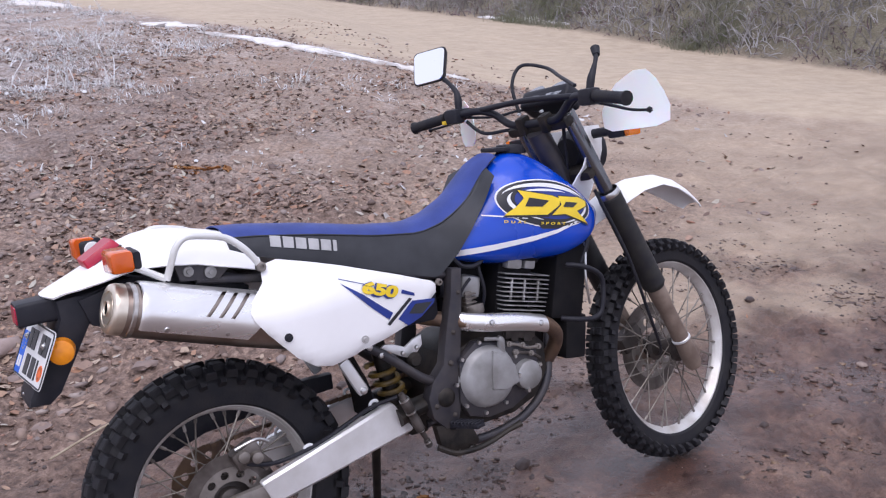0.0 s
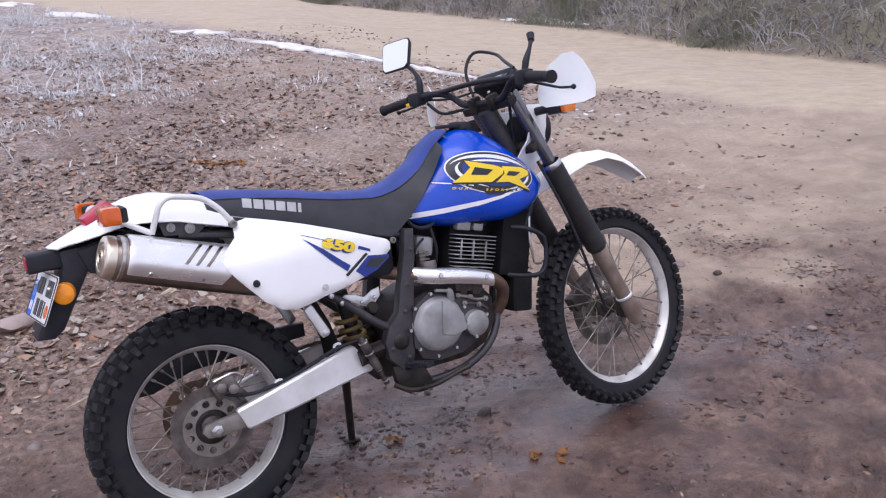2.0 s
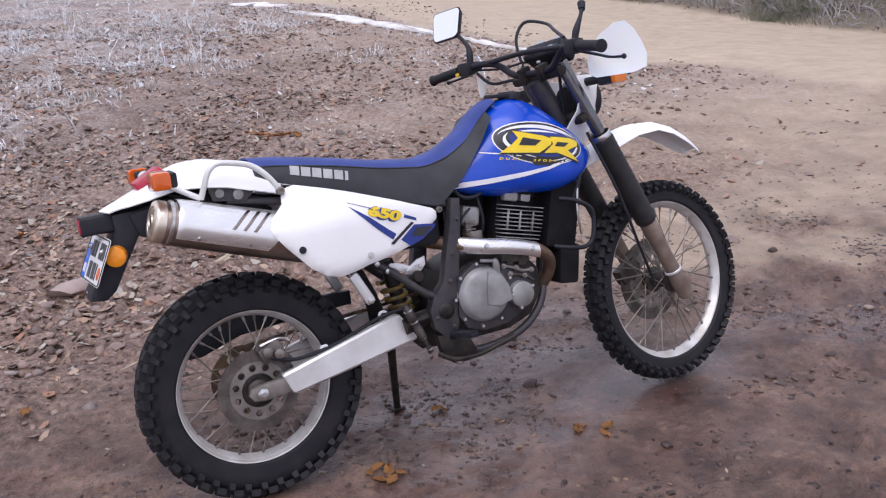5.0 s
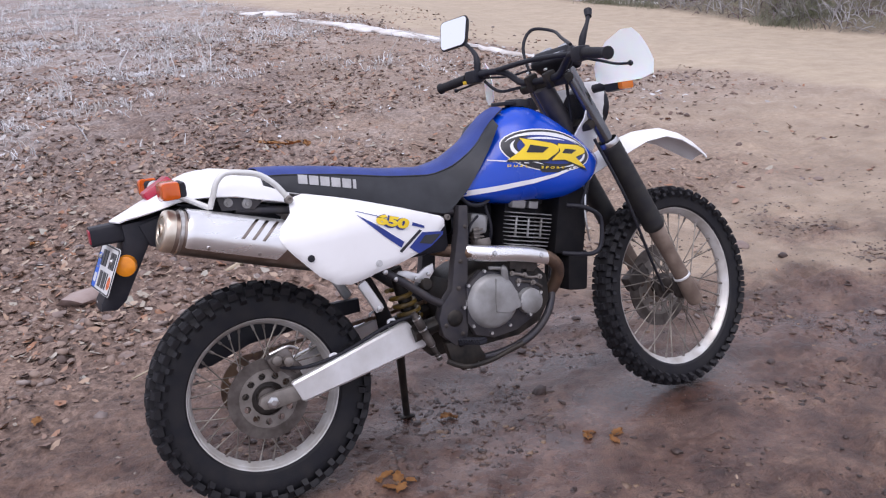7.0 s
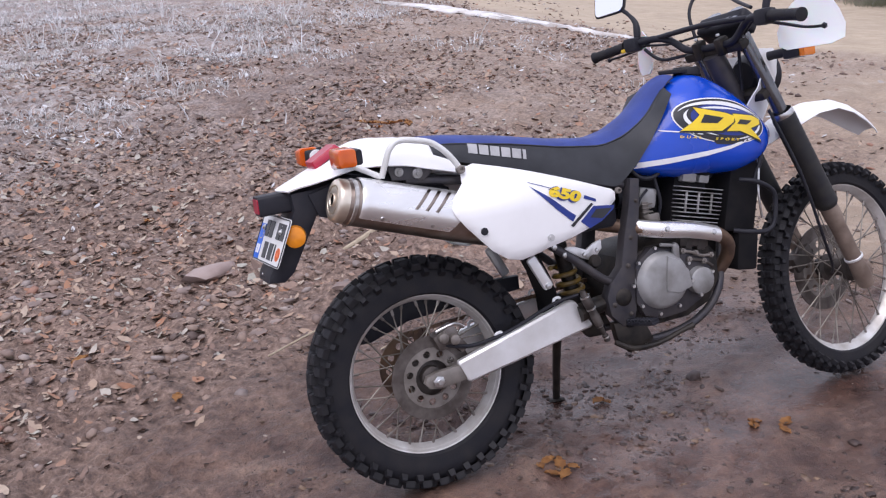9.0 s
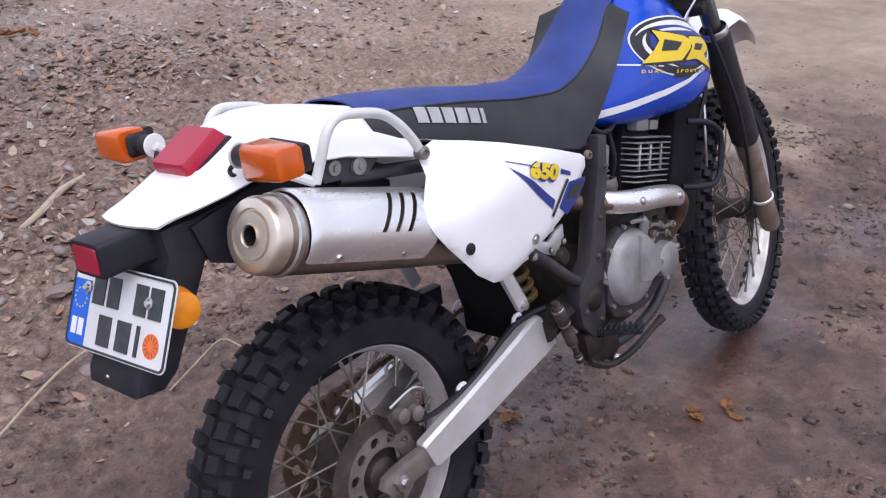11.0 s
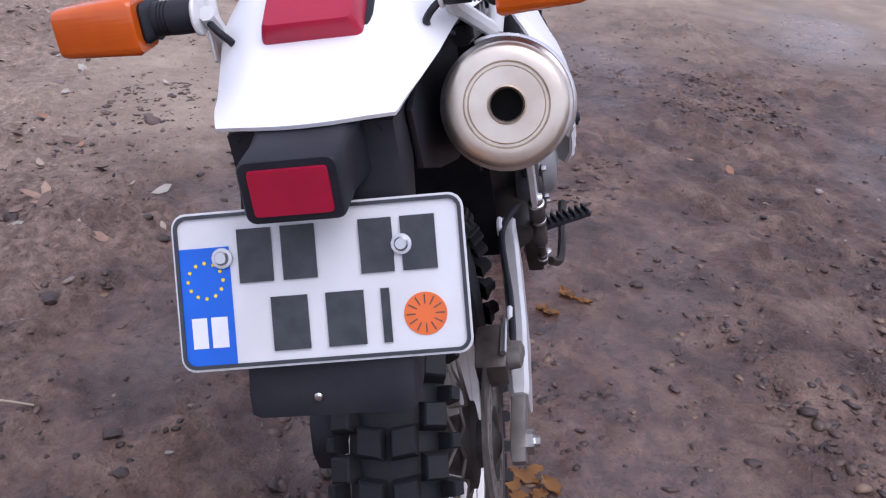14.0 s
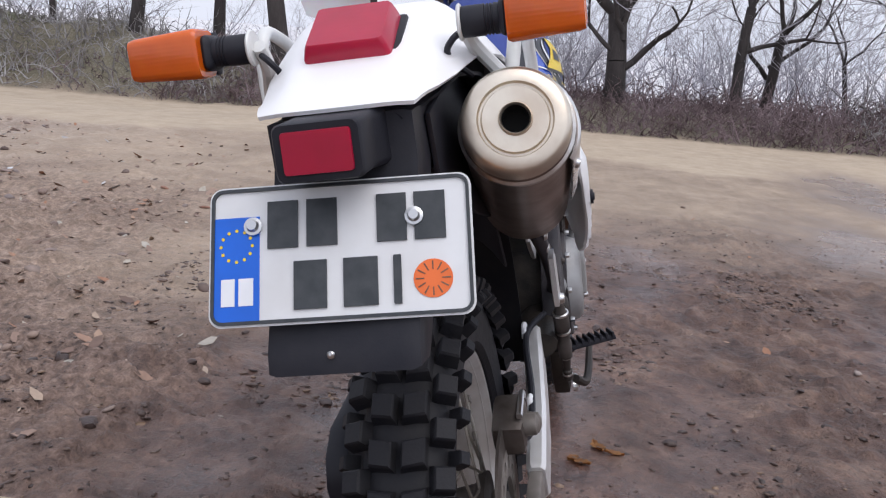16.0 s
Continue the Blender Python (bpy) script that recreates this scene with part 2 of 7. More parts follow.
LITTER = scatter_material("leaf_litter", [(0.0, (0.12, 0.078, 0.063)), (0.22, (0.27, 0.175, 0.14)), (0.45, (0.43, 0.30, 0.235)), (0.60, (0.41, 0.20, 0.115)), (0.72, (0.48, 0.34, 0.25)), (0.86, (0.56, 0.45, 0.36)), (0.93, (0.46, 0.44, 0.38)), (1.0, (0.56, 0.50, 0.44))])


def ground_material():
    """Mud, gravelly soil, sandy road and hoar frost, laid by the masks stored on the sheet; the tan also paints some
    wet sheen.
    """
    m, b, n, l = principled("ground_soil", (0.2, 0.15, 0.12), 0.8)
    tc = n.new("ShaderNodeTexCoord")

    def noise_tex(scale, detail=8, rough=0.6):
        t = n.new("ShaderNodeTexNoise")
        t.inputs["Scale"].default_value = scale
        t.inputs["Detail"].default_value = detail
        t.inputs["Roughness"].default_value = rough
        l.new(tc.outputs["Object"], t.inputs["Vector"])
        return t.outputs[0]

    def mask(name):
        a = n.new("ShaderNodeAttribute")
        a.attribute_name = name
        return a.outputs["Fac"]

    def ramp(src, stops):
        cr = n.new("ShaderNodeValToRGB")
        els = cr.color_ramp.elements
        while len(els) < len(stops):
            els.new(0.5)
        for e, (p, c) in zip(els, stops):
            e.position, e.color = p, (*c, 1)
        l.new(src, cr.inputs[0])
        return cr.outputs[0]

    def mix(f, a, c, kind="MIX"):
        mx = n.new("ShaderNodeMixRGB")
        mx.blend_type = kind
        if isinstance(f, float):
            mx.inputs[0].default_value = f
        else:
            l.new(f, mx.inputs[0])
        l.new(a, mx.inputs[1])
        l.new(c, mx.inputs[2])
        return mx.outputs[0]

    def math2(op, a, c):
        mt = n.new("ShaderNodeMath")
        mt.operation = op
        for k, v in enumerate((a, c)):
            if isinstance(v, float):
                mt.inputs[k].default_value = v
            else:
                l.new(v, mt.inputs[k])
        return mt.outputs[0]

    n_mid, n_fine, n_grit, n_big = noise_tex(5.0, 12, 0.68), noise_tex(30.0, 8, 0.65), noise_tex(130.0, 4), noise_tex(1.7, 6, 0.6)
    mud = ramp(n_mid, [(0.34, (0.060, 0.035, 0.031)), (0.46, (0.118, 0.071, 0.058)), (0.56, (0.176, 0.112, 0.088)), (0.68, (0.245, 0.168, 0.130))])
    soil = ramp(n_fine, [(0.33, (0.085, 0.056, 0.046)), (0.5, (0.235, 0.162, 0.130)), (0.67, (0.42, 0.315, 0.26))])
    sand_sheen = ramp(n_mid, [(0.3, (0.365, 0.288, 0.208)), (0.5, (0.425, 0.345, 0.255)), (0.7, (0.485, 0.402, 0.305))])
    frost = ramp(n_fine, [(0.3, (0.30, 0.27, 0.25)), (0.5, (0.52, 0.51, 0.52)), (0.7, (0.76, 0.77, 0.80))])
    grass = ramp(n_fine, [(0.3, (0.09, 0.085, 0.05)), (0.55, (0.19, 0.17, 0.12)), (0.75, (0.33, 0.31, 0.27))])
    mud = mix(0.7, mud, ramp(n_fine, [(0.36, (0.62, 0.60, 0.60)), (0.5, (1.0, 1.0, 1.0)), (0.64, (1.35, 1.33, 1.30))]), "MULTIPLY")
    col = mix(mask("soil"), mud, soil)
    col = mix(mask("sand_sheen"), col, sand_sheen)
    col = mix(mask("bank"), col, grass)
    fr = math2("MULTIPLY", mask("frost"), ramp(n_mid, [(0.38, (0, 0, 0)), (0.62, (1, 1, 1))]))
    col = mix(fr, col, frost)
    white = ramp(n_mid, [(0.3, (0.62, 0.63, 0.66)), (0.7, (0.80, 0.81, 0.84))])
    col = mix(mask("field"), col, white)
    grit = ramp(n_grit, [(0.3, (0.55, 0.53, 0.52)), (0.55, (1.0, 1.0, 1.0)), (0.75, (1.25, 1.2, 1.15))])
    calm = math2("SUBTRACT", 0.75, math2("MULTIPLY", mask("sand_sheen"), 0.6))
    col = mix(calm, col, grit, "MULTIPLY")
    broad = ramp(n_big, [(0.38, (0.80, 0.77, 0.76)), (0.52, (1.0, 0.99, 0.98)), (0.66, (1.18, 1.16, 1.13))])
    col = mix(math2("SUBTRACT", 1.0, math2("MULTIPLY", mask("sand_sheen"), 0.7)), col, broad, "MULTIPLY")
    wet = mask("wet")
    wetcol = n.new("ShaderNodeMixRGB")
    wetcol.blend_type = "MULTIPLY"
    l.new(math2("MULTIPLY", wet, 0.8), wetcol.inputs[0])
    l.new(col, wetcol.inputs[1])
    wetcol.inputs[2].default_value = (0.62, 0.54, 0.53, 1)
    l.new(wetcol.outputs[0], b.inputs["Base Color"])
    dry_r = math2("ADD", math2("MULTIPLY", n_fine, 0.45), 0.30)
    dry_r = math2("ADD", dry_r, math2("MULTIPLY", math2("MAXIMUM", mask("sand_sheen"), mask("soil")), 0.25))
    wet_r = math2("ADD", math2("MULTIPLY", n_mid, 0.42), 0.02)
    mr = n.new("ShaderNodeMix")
    l.new(wet, mr.inputs[0])
    l.new(dry_r, mr.inputs[2])
    l.new(wet_r, mr.inputs[3])
    l.new(mr.outputs[0], b.inputs["Roughness"])
    film = n.new("ShaderNodeMapRange")
    film.inputs[1].default_value, film.inputs[2].default_value = 0.55, 1.0
    film.inputs[4].default_value = 0.24
    l.new(wet, film.inputs[0])
    l.new(film.outputs[0], b.inputs["Coat Weight"])
    b.inputs["Coat Roughness"].default_value = 0.20
    h = math2("ADD", math2("MULTIPLY", n_fine, 1.0), math2("MULTIPLY", n_grit, 0.4))
    bp = n.new("ShaderNodeBump")
    bp.inputs["Distance"].default_value = 0.022
    st = math2("SUBTRACT", 0.9, math2("MULTIPLY", wet, 0.62))
    st = math2("SUBTRACT", st, math2("MULTIPLY", mask("sand_sheen"), 0.88))
    l.new(st, bp.inputs["Strength"])
    l.new(h, bp.inputs["Height"])
    l.new(bp.outputs[0], b.inputs["Normal"])
    return m


GROUND = ground_material()

# ---------------- mesh helpers ----------------


def part(name, bm, material, parent=None, label="", smooth=40):
    """Links a bmesh as one mesh object, under a thing or a part."""
    me = bpy.data.meshes.new(name)
    bmesh.ops.recalc_face_normals(bm, faces=bm.faces)
    bm.to_mesh(me)
    bm.free()
    me.materials.append(material)
    if smooth:
        me.polygons.foreach_set("use_smooth", [True] * len(me.polygons))
        me.set_sharp_from_angle(angle=radians(smooth))
    ob = new(name, me)
    if parent is not None:
        ob.parent = parent
    if label:
        ob["label"] = label
    return ob


def raw_mesh(name, verts, faces, material, smooth=False):
    me = bpy.data.meshes.new(name)
    me.from_pydata(verts, [], faces)
    me.materials.append(material)
    if smooth:
        me.polygons.foreach_set("use_smooth", [True] * len(me.polygons))
    return new(name, me)


def curve_points(pts, n=6):
    """A smooth line through the given points."""
    p = [Vector(q) for q in pts]
    if len(p) < 3:
        return p
    out = []
    for i in range(len(p) - 1):
        a, b, c, d = p[max(i - 1, 0)], p[i], p[i + 1], p[min(i + 2, len(p) - 1)]
        for k in range(n):
            t = k / n
            out.append(0.5 * ((2 * b) + (c - a) * t + (2 * a - 5 * b + 4 * c - d) * t * t + (3 * b - a - 3 * c + d) * t ** 3))
    out.append(p[-1])
    return out


def tube(bm, pts, r, seg=10, n=6, caps=True, flat=1.0):
    """A round bar along a smooth line; r may be one radius or one for each given point."""
    line = curve_points(pts, n) if n > 1 else [Vector(q) for q in pts]
    m = len(line)
    if isinstance(r, (list, tuple)):
        xs = np.linspace(0, 1, len(r))
        rad = [float(v) for v in np.interp(np.linspace(0, 1, m), xs, r)]
    else:
        rad = [r] * m
    up = Vector((0.13, 0.21, 1.0)).normalized()
    rings = []
    for i, q in enumerate(line):
        d = (line[min(i + 1, m - 1)] - line[max(i - 1, 0)]).normalized()
        a = d.cross(up)
        if a.length < 1e-3:
            a = d.cross(Vector((1, 0, 0)))
        a.normalize()
        b = a.cross(d).normalized()
        up = b
        rings.append([bm.verts.new(q + rad[i] * (math.cos(t) * a + flat * math.sin(t) * b)) for t in np.linspace(0, 2 * math.pi, seg, endpoint=False)])
    for r0, r1 in zip(rings, rings[1:]):
        for k in range(seg):
            bm.faces.new((r0[k], r0[(k + 1) % seg], r1[(k + 1) % seg], r1[k]))
    if caps:
        bm.faces.new(rings[0])
        bm.faces.new(rings[-1])
    return bm


def basis(axis):
    d = Vector(axis).normalized()
    a = d.orthogonal().normalized()
    return a, d.cross(a).normalized(), d


def lathe(bm, profile, centre, axis, seg=32, closed=False, caps=False):
    """A turned body: profile of (radius, distance along the axis)."""
    a, b, d = basis(axis)
    c = Vector(centre)
    rings = []
    for r, h in profile:
        r, h = float(r), float(h)
        rings.append([bm.verts.new(c + d * h + max(r, 1e-4) * (math.cos(t) * a + math.sin(t) * b)) for t in np.linspace(0, 2 * math.pi, seg, endpoint=False)])
    pairs = list(zip(rings, rings[1:])) + ([(rings[-1], rings[0])] if closed else [])
    for r0, r1 in pairs:
        for k in range(seg):
            bm.faces.new((r0[k], r0[(k + 1) % seg], r1[(k + 1) % seg], r1[k]))
    if caps:
        bm.faces.new(rings[0])
        bm.faces.new(rings[-1])
    return bm


def block(bm, size, m=None, bevel=0.004, seg=2):
    """A box with rounded edges, put at the matrix m."""
    t = bmesh.new()
    bmesh.ops.create_cube(t, size=1.0)
    bmesh.ops.scale(t, vec=size, verts=t.verts)
    if bevel:
        bmesh.ops.bevel(t, geom=t.edges[:], offset=bevel, segments=seg, profile=0.6, affect="EDGES")
    if m is not None:
        t.transform(m)
    join(bm, t)
    return bm


def join(bm, other):
    vmap = {v: bm.verts.new(v.co) for v in other.verts}
    for f in other.faces:
        try:
            bm.faces.new([vmap[v] for v in f.verts])
        except ValueError:
            pass
    other.free()


def plate(bm, outline, y0, y1, bevel=0.003, fn=None):
    """A flat piece with an outline in x and z, between two sideways places; fn(x, z) adds to them."""
    t = bmesh.new()
    vs = [t.verts.new((x, y0, zz)) for x, zz in outline]
    f = t.faces.new(vs)
    ex = bmesh.ops.extrude_face_region(t, geom=[f])
    top = [v for v in ex["geom"] if isinstance(v, bmesh.types.BMVert)]
    bmesh.ops.translate(t, vec=(0, y1 - y0, 0), verts=top)
    if bevel:
        edges = [e for e in t.edges if abs(e.verts[0].co.y - e.verts[1].co.y) < 1e-6]
        bmesh.ops.bevel(t, geom=edges, offset=bevel, segments=2, profile=0.6, affect="EDGES")
    if fn:
        for v in t.verts:
            v.co.y += fn(v.co.x, v.co.z)
    join(bm, t)
    return bm


def loft(bm, rings, closed=True, caps=True):
    vs = [[bm.verts.new(p) for p in ring] for ring in rings]
    k = len(vs[0])
    for r0, r1 in zip(vs, vs[1:]):
        for i in range(k if closed else k - 1):
            bm.faces.new((r0[i], r0[(i + 1) % k], r1[(i + 1) % k], r1[i]))
    if caps and closed:
        bm.faces.new(vs[0])
        bm.faces.new(vs[-1])
    return bm


def sheet(bm, rows, thick):
    """A curved sheet of some thickness from rows of points."""
    t = bmesh.new()
    loft(t, rows, closed=False)
    bmesh.ops.recalc_face_normals(t, faces=t.faces)
    bmesh.ops.solidify(t, geom=t.faces[:], thickness=thick)
    join(bm, t)
    return bm


def smoothstep(a, b, v):
    t = np.clip((v - a) / (b - a), 0, 1)
    return t * t * (3 - 2 * t)


LATTICE = np.random.RandomState(7).rand(256, 256)


def field(x, y, scale, octaves=4, gain=0.5):
    """Smooth random field of mean about 0.5."""
    x, y = np.asarray(x, float) * scale, np.asarray(y, float) * scale
    total, amp, norm = 0.0, 1.0, 0.0
    for o in range(octaves):
        xi, yi = np.floor(x).astype(int), np.floor(y).astype(int)
        fx, fy = x - xi, y - yi
        fx, fy = fx * fx * (3 - 2 * fx), fy * fy * (3 - 2 * fy)
        a, b = LATTICE[xi % 256, yi % 256], LATTICE[(xi + 1) % 256, yi % 256]
        c, d = LATTICE[xi % 256, (yi + 1) % 256], LATTICE[(xi + 1) % 256, (yi + 1) % 256]
        total = total + amp * ((a * (1 - fx) + b * fx) * (1 - fy) + (c * (1 - fx) + d * fx) * fy)
        norm += amp
        amp *= gain
        x, y = x * 2.03 + 17.3, y * 2.03 + 5.1
    return total / norm


# ---------------- the ground: one sheet, with the road and the bank ----------------
ROAD_FAR = 10.4


def rise(x, y):
    """The slope that climbs away behind the motorcycle's left side, and the dip of the road beyond it."""
    up = np.clip(y - 2.3, 0, None)
    hill = 0.085 * up * up / (up + 0.7) * (1 - smoothstep(2.6, 6.0, x - 0.22 * (y - 4)))
    hill = 0.46 * (1 - np.exp(-hill / 0.46))
    return hill - 0.10 * smoothstep(7.5, 9.5, x) * smoothstep(2.5, 5.5, y) * smoothstep(12.0, 8.5, y)


def road_near(y):
    return np.interp(y, [-40, -6, 0, 4, 6, 7.2, 8.4, 10.5, 12.6, 17.5, 24, 60], [7.2, 7.2, 7.3, 6.7, 5.9, 5.3, 4.9, 4.4, 4.05, 3.35, 2.6, 0.0])


def bank_foot(y):
    return ROAD_FAR + 0.35 * (field(y, 0 * y + 3.3, 0.5, 3) - 0.5) + 0.012 * np.clip(y - 5, 0, 40)


def masks(x, y):
    wob = field(x, y, 0.9, 4) - 0.5
    wob2 = field(x + 40, y, 3.0, 4) - 0.5
    near = road_near(y)
    sand_sheen = smoothstep(-0.5, 0.35, x - near + 1.3 * wob)
    sand_sheen = np.maximum(sand_sheen, 0.62 * smoothstep(2.6, 5.0, x + 1.6 * wob) * smoothstep(6.5, 3.5, y + 2 * wob))
    # tan soil beside the front wheel, also lightened for sky sheen on wet mud
    sand_sheen = np.maximum(sand_sheen, 0.62 * smoothstep(1.5, 2.6, x + 1.4 * wob) * smoothstep(0.0, 0.9, y - 0.1 * x + 1.5 * wob2) * (1 - 0.65 * smoothstep(1.1, 2.1, y - 0.1 * x + wob)))
    soil = smoothstep(0.5, 1.7, y - 0.22 * x + 1.3 * wob + 0.5 * wob2)
    soil = np.maximum(soil, 0.75 * smoothstep(-0.5, -1.2, x + 0.9 * wob))
    frost = 0.74 * smoothstep(3.4, 7.6, y - 1.0 * np.clip(x, -3, 9) + 4.0 * wob) * (1 - sand_sheen)
    frost = np.maximum(frost, 0.25 * smoothstep(2.6, 4.6, y + wob) * (1 - sand_sheen))
    wet = np.zeros_like(wob)
    for cx, cy, rx, ry, a in ((1.45, 0.02, 0.62, 0.26, 1.0), (2.40, 0.14, 0.62, 0.33, 1.15), (1.15, 0.42, 0.55, 0.22, 0.9), (0.75, 0.25, 0.6, 0.28, 0.8), (3.35, -0.32, 1.0, 0.30, 1.0), (2.2, -1.35, 0.7, 0.32, 1.0), (4.6, -1.5, 1.1, 0.45, 1.05), (6.9, -2.2, 1.6, 0.5, 1.0), (0.6, -0.34, 0.5, 0.12, 0.8), (1.25, -0.42, 0.5, 0.16, 0.7), (0.7, 0.75, 0.5, 0.2, 0.7), (0.55, -0.22, 0.55, 0.30, 1.0), (0.0, 0.05, 0.45, 0.22, 0.55), (0.75, -0.10, 0.4, 0.22, 1.0), (1.5, 0.75, 0.5, 0.2, 0.6)):
        wet = np.maximum(wet, a * np.exp(-(((x - cx) / rx) ** 2 + ((y - cy) / ry) ** 2) ** 1.5))
    wet = np.clip(wet * (1 + 1.6 * wob2 + 0.8 * wob), 0, 1)
    bank = smoothstep(-0.1, 0.35, x - bank_foot(y) + 0.4 * wob2)
    return {"field": smoothstep(2.2, 4.5, x - bank_foot(y) + wob), "sand_sheen": sand_sheen * (1 - bank), "soil": soil, "frost": frost, "wet": wet, "bank": bank}


def ground_height(x, y):
    x, y = np.asarray(x, float), np.asarray(y, float)
    k = masks(x, y)
    near = np.exp(-((x / 0.3) ** 2 + (y / 0.25) ** 2)) + np.exp(-(((x - 1.54) / 0.3) ** 2 + (y / 0.25) ** 2))
    rough = (1 - 0.90 * k["sand_sheen"]) * (1 - 0.82 * k["wet"]) * (1 - 0.85 * np.clip(near, 0, 1))
    h = 0.015 + rough * (0.065 * (field(x, y, 2.2, 5, 0.55) - 0.5) + 0.030 * k["soil"] * (field(x, y, 9.0, 4, 0.6) - 0.5) + 0.040 * (field(x + 9, y, 11, 4, 0.6) - 0.5))
    ridge = 1 - 2 * np.abs(field(x + 3, y + 8, 5.0, 4, 0.55) - 0.5)
    h += rough * 0.030 * (ridge - 0.75)
    lumpy = smoothstep(0.40, 0.60, field(x + 21, y + 4, 1.4, 3)) * smoothstep(9.0, 5.0, np.hypot(x - 0.8, y))
    billow = np.abs(2 * field(x + 5, y + 31, 8.0, 3, 0.5) - 1)
    billow2 = np.abs(2 * field(x + 12, y + 2, 24.0, 2, 0.5) - 1)
    h += rough * (0.35 + 0.65 * lumpy) * (0.050 * (billow - 0.25) + 0.026 * (billow2 - 0.3))
    h += 0.014 * np.clip(near, 0, 1)
    along, across = 0.55 * (x - 3.2) + 0.835 * (y - 1.5), 0.835 * (x - 3.2) - 0.55 * (y - 1.5) + 0.5 * (field(x, y, 0.7, 2) - 0.5)
    ruts = sum(np.exp(-(((across - c) / 0.10) ** 2)) - 0.8 * np.exp(-(((across - c - 0.20) / 0.12) ** 2)) for c in (-0.35, 0.35, 1.5))
    h += 0.022 * ruts * smoothstep(-0.8, 0.4, along) * smoothstep(5.5, 3.0, along) * (0.5 + field(x + 2, y, 2.5, 3))
    h = h + rise(x, y) + 0.06 * np.exp(-(((x + 0.4) / 1.8) ** 2 + ((y - 7.0) / 1.2) ** 2))
    h = h - 0.02 * k["wet"]
    b = x - bank_foot(y)
    tall = np.interp(y, [-20, -2, 2, 4, 5.5, 7.5, 12, 30], [0.24, 0.26, 0.32, 0.46, 0.66, 0.86, 0.8, 0.7])
    h = h + tall * smoothstep(0.0, 1.7, b) * (0.75 + 0.5 * field(x, y, 1.2, 4)) - 0.25 * tall * smoothstep(2.2, 6.0, b)
    return h


def spaced(lo, hi, near_lo, near_hi, fine, grow):
    """Coordinates that lie close together in the middle and ever wider outwards."""
    mid = list(np.arange(near_lo, near_hi + fine / 2, fine))
    up, step = [], fine
    v = near_hi
    while v < hi:
        step *= grow
        v += step
        up.append(v)
    down, step = [], fine
    v = near_lo
    while v > lo:
        step *= grow
        v -= step
        down.append(v)
    return np.array(down[::-1] + mid + up)


gx = spaced(-900, 900, -1.3, 3.2, 0.0135, 1.040)
gy = spaced(-900, 900, -1.0, 2.4, 0.0135, 1.034)
GX, GY = np.meshgrid(gx, gy, indexing="ij")
GZ = ground_height(GX, GY)
verts = np.stack([GX.ravel(), GY.ravel(), GZ.ravel()], 1)
ii, jj = np.meshgrid(np.arange(len(gx) - 1), np.arange(len(gy) - 1), indexing="ij")
q = (ii * len(gy) + jj).ravel()
quads = np.stack([q, q + len(gy), q + len(gy) + 1, q + 1], 1)
ground_me = bpy.data.meshes.new("ground")
ground_me.vertices.add(len(verts))
ground_me.vertices.foreach_set("co", verts.ravel())
ground_me.loops.add(quads.size)
ground_me.loops.foreach_set("vertex_index", quads.ravel())
ground_me.polygons.add(len(quads))
ground_me.polygons.foreach_set("loop_start", np.arange(0, quads.size, 4))
ground_me.update(calc_edges=True)
ground_me.polygons.foreach_set("use_smooth", [True] * len(quads))
for key, val in masks(GX, GY).items():
    ground_me.attributes.new(key, "FLOAT", "POINT").data.foreach_set("value", val.ravel().astype(np.float32))
ground_me.materials.append(GROUND)
ground = tagged(new("ground", ground_me), "brown muddy ground with a sandy track and a low bank", "ground", kind="structure")


def gz(x, y):
    return float(ground_height(np.array([x]), np.array([y]))[0])


# ---------------- loose cover: gravel, litter, rime grass ----------------
rng = np.random.RandomState(11)


def pebble(flat, seed):
    r = np.random.RandomState(seed)
    t = bmesh.new()
    bmesh.ops.create_icosphere(t, subdivisions=1, radius=1.0)
    v = np.array([q.co[:] for q in t.verts])
    v *= 0.75 + 0.5 * r.rand(len(v), 1)
    v[:, 2] *= flat
    f = [[q.index for q in face.verts] for face in t.faces]
    t.free()
    return v, f


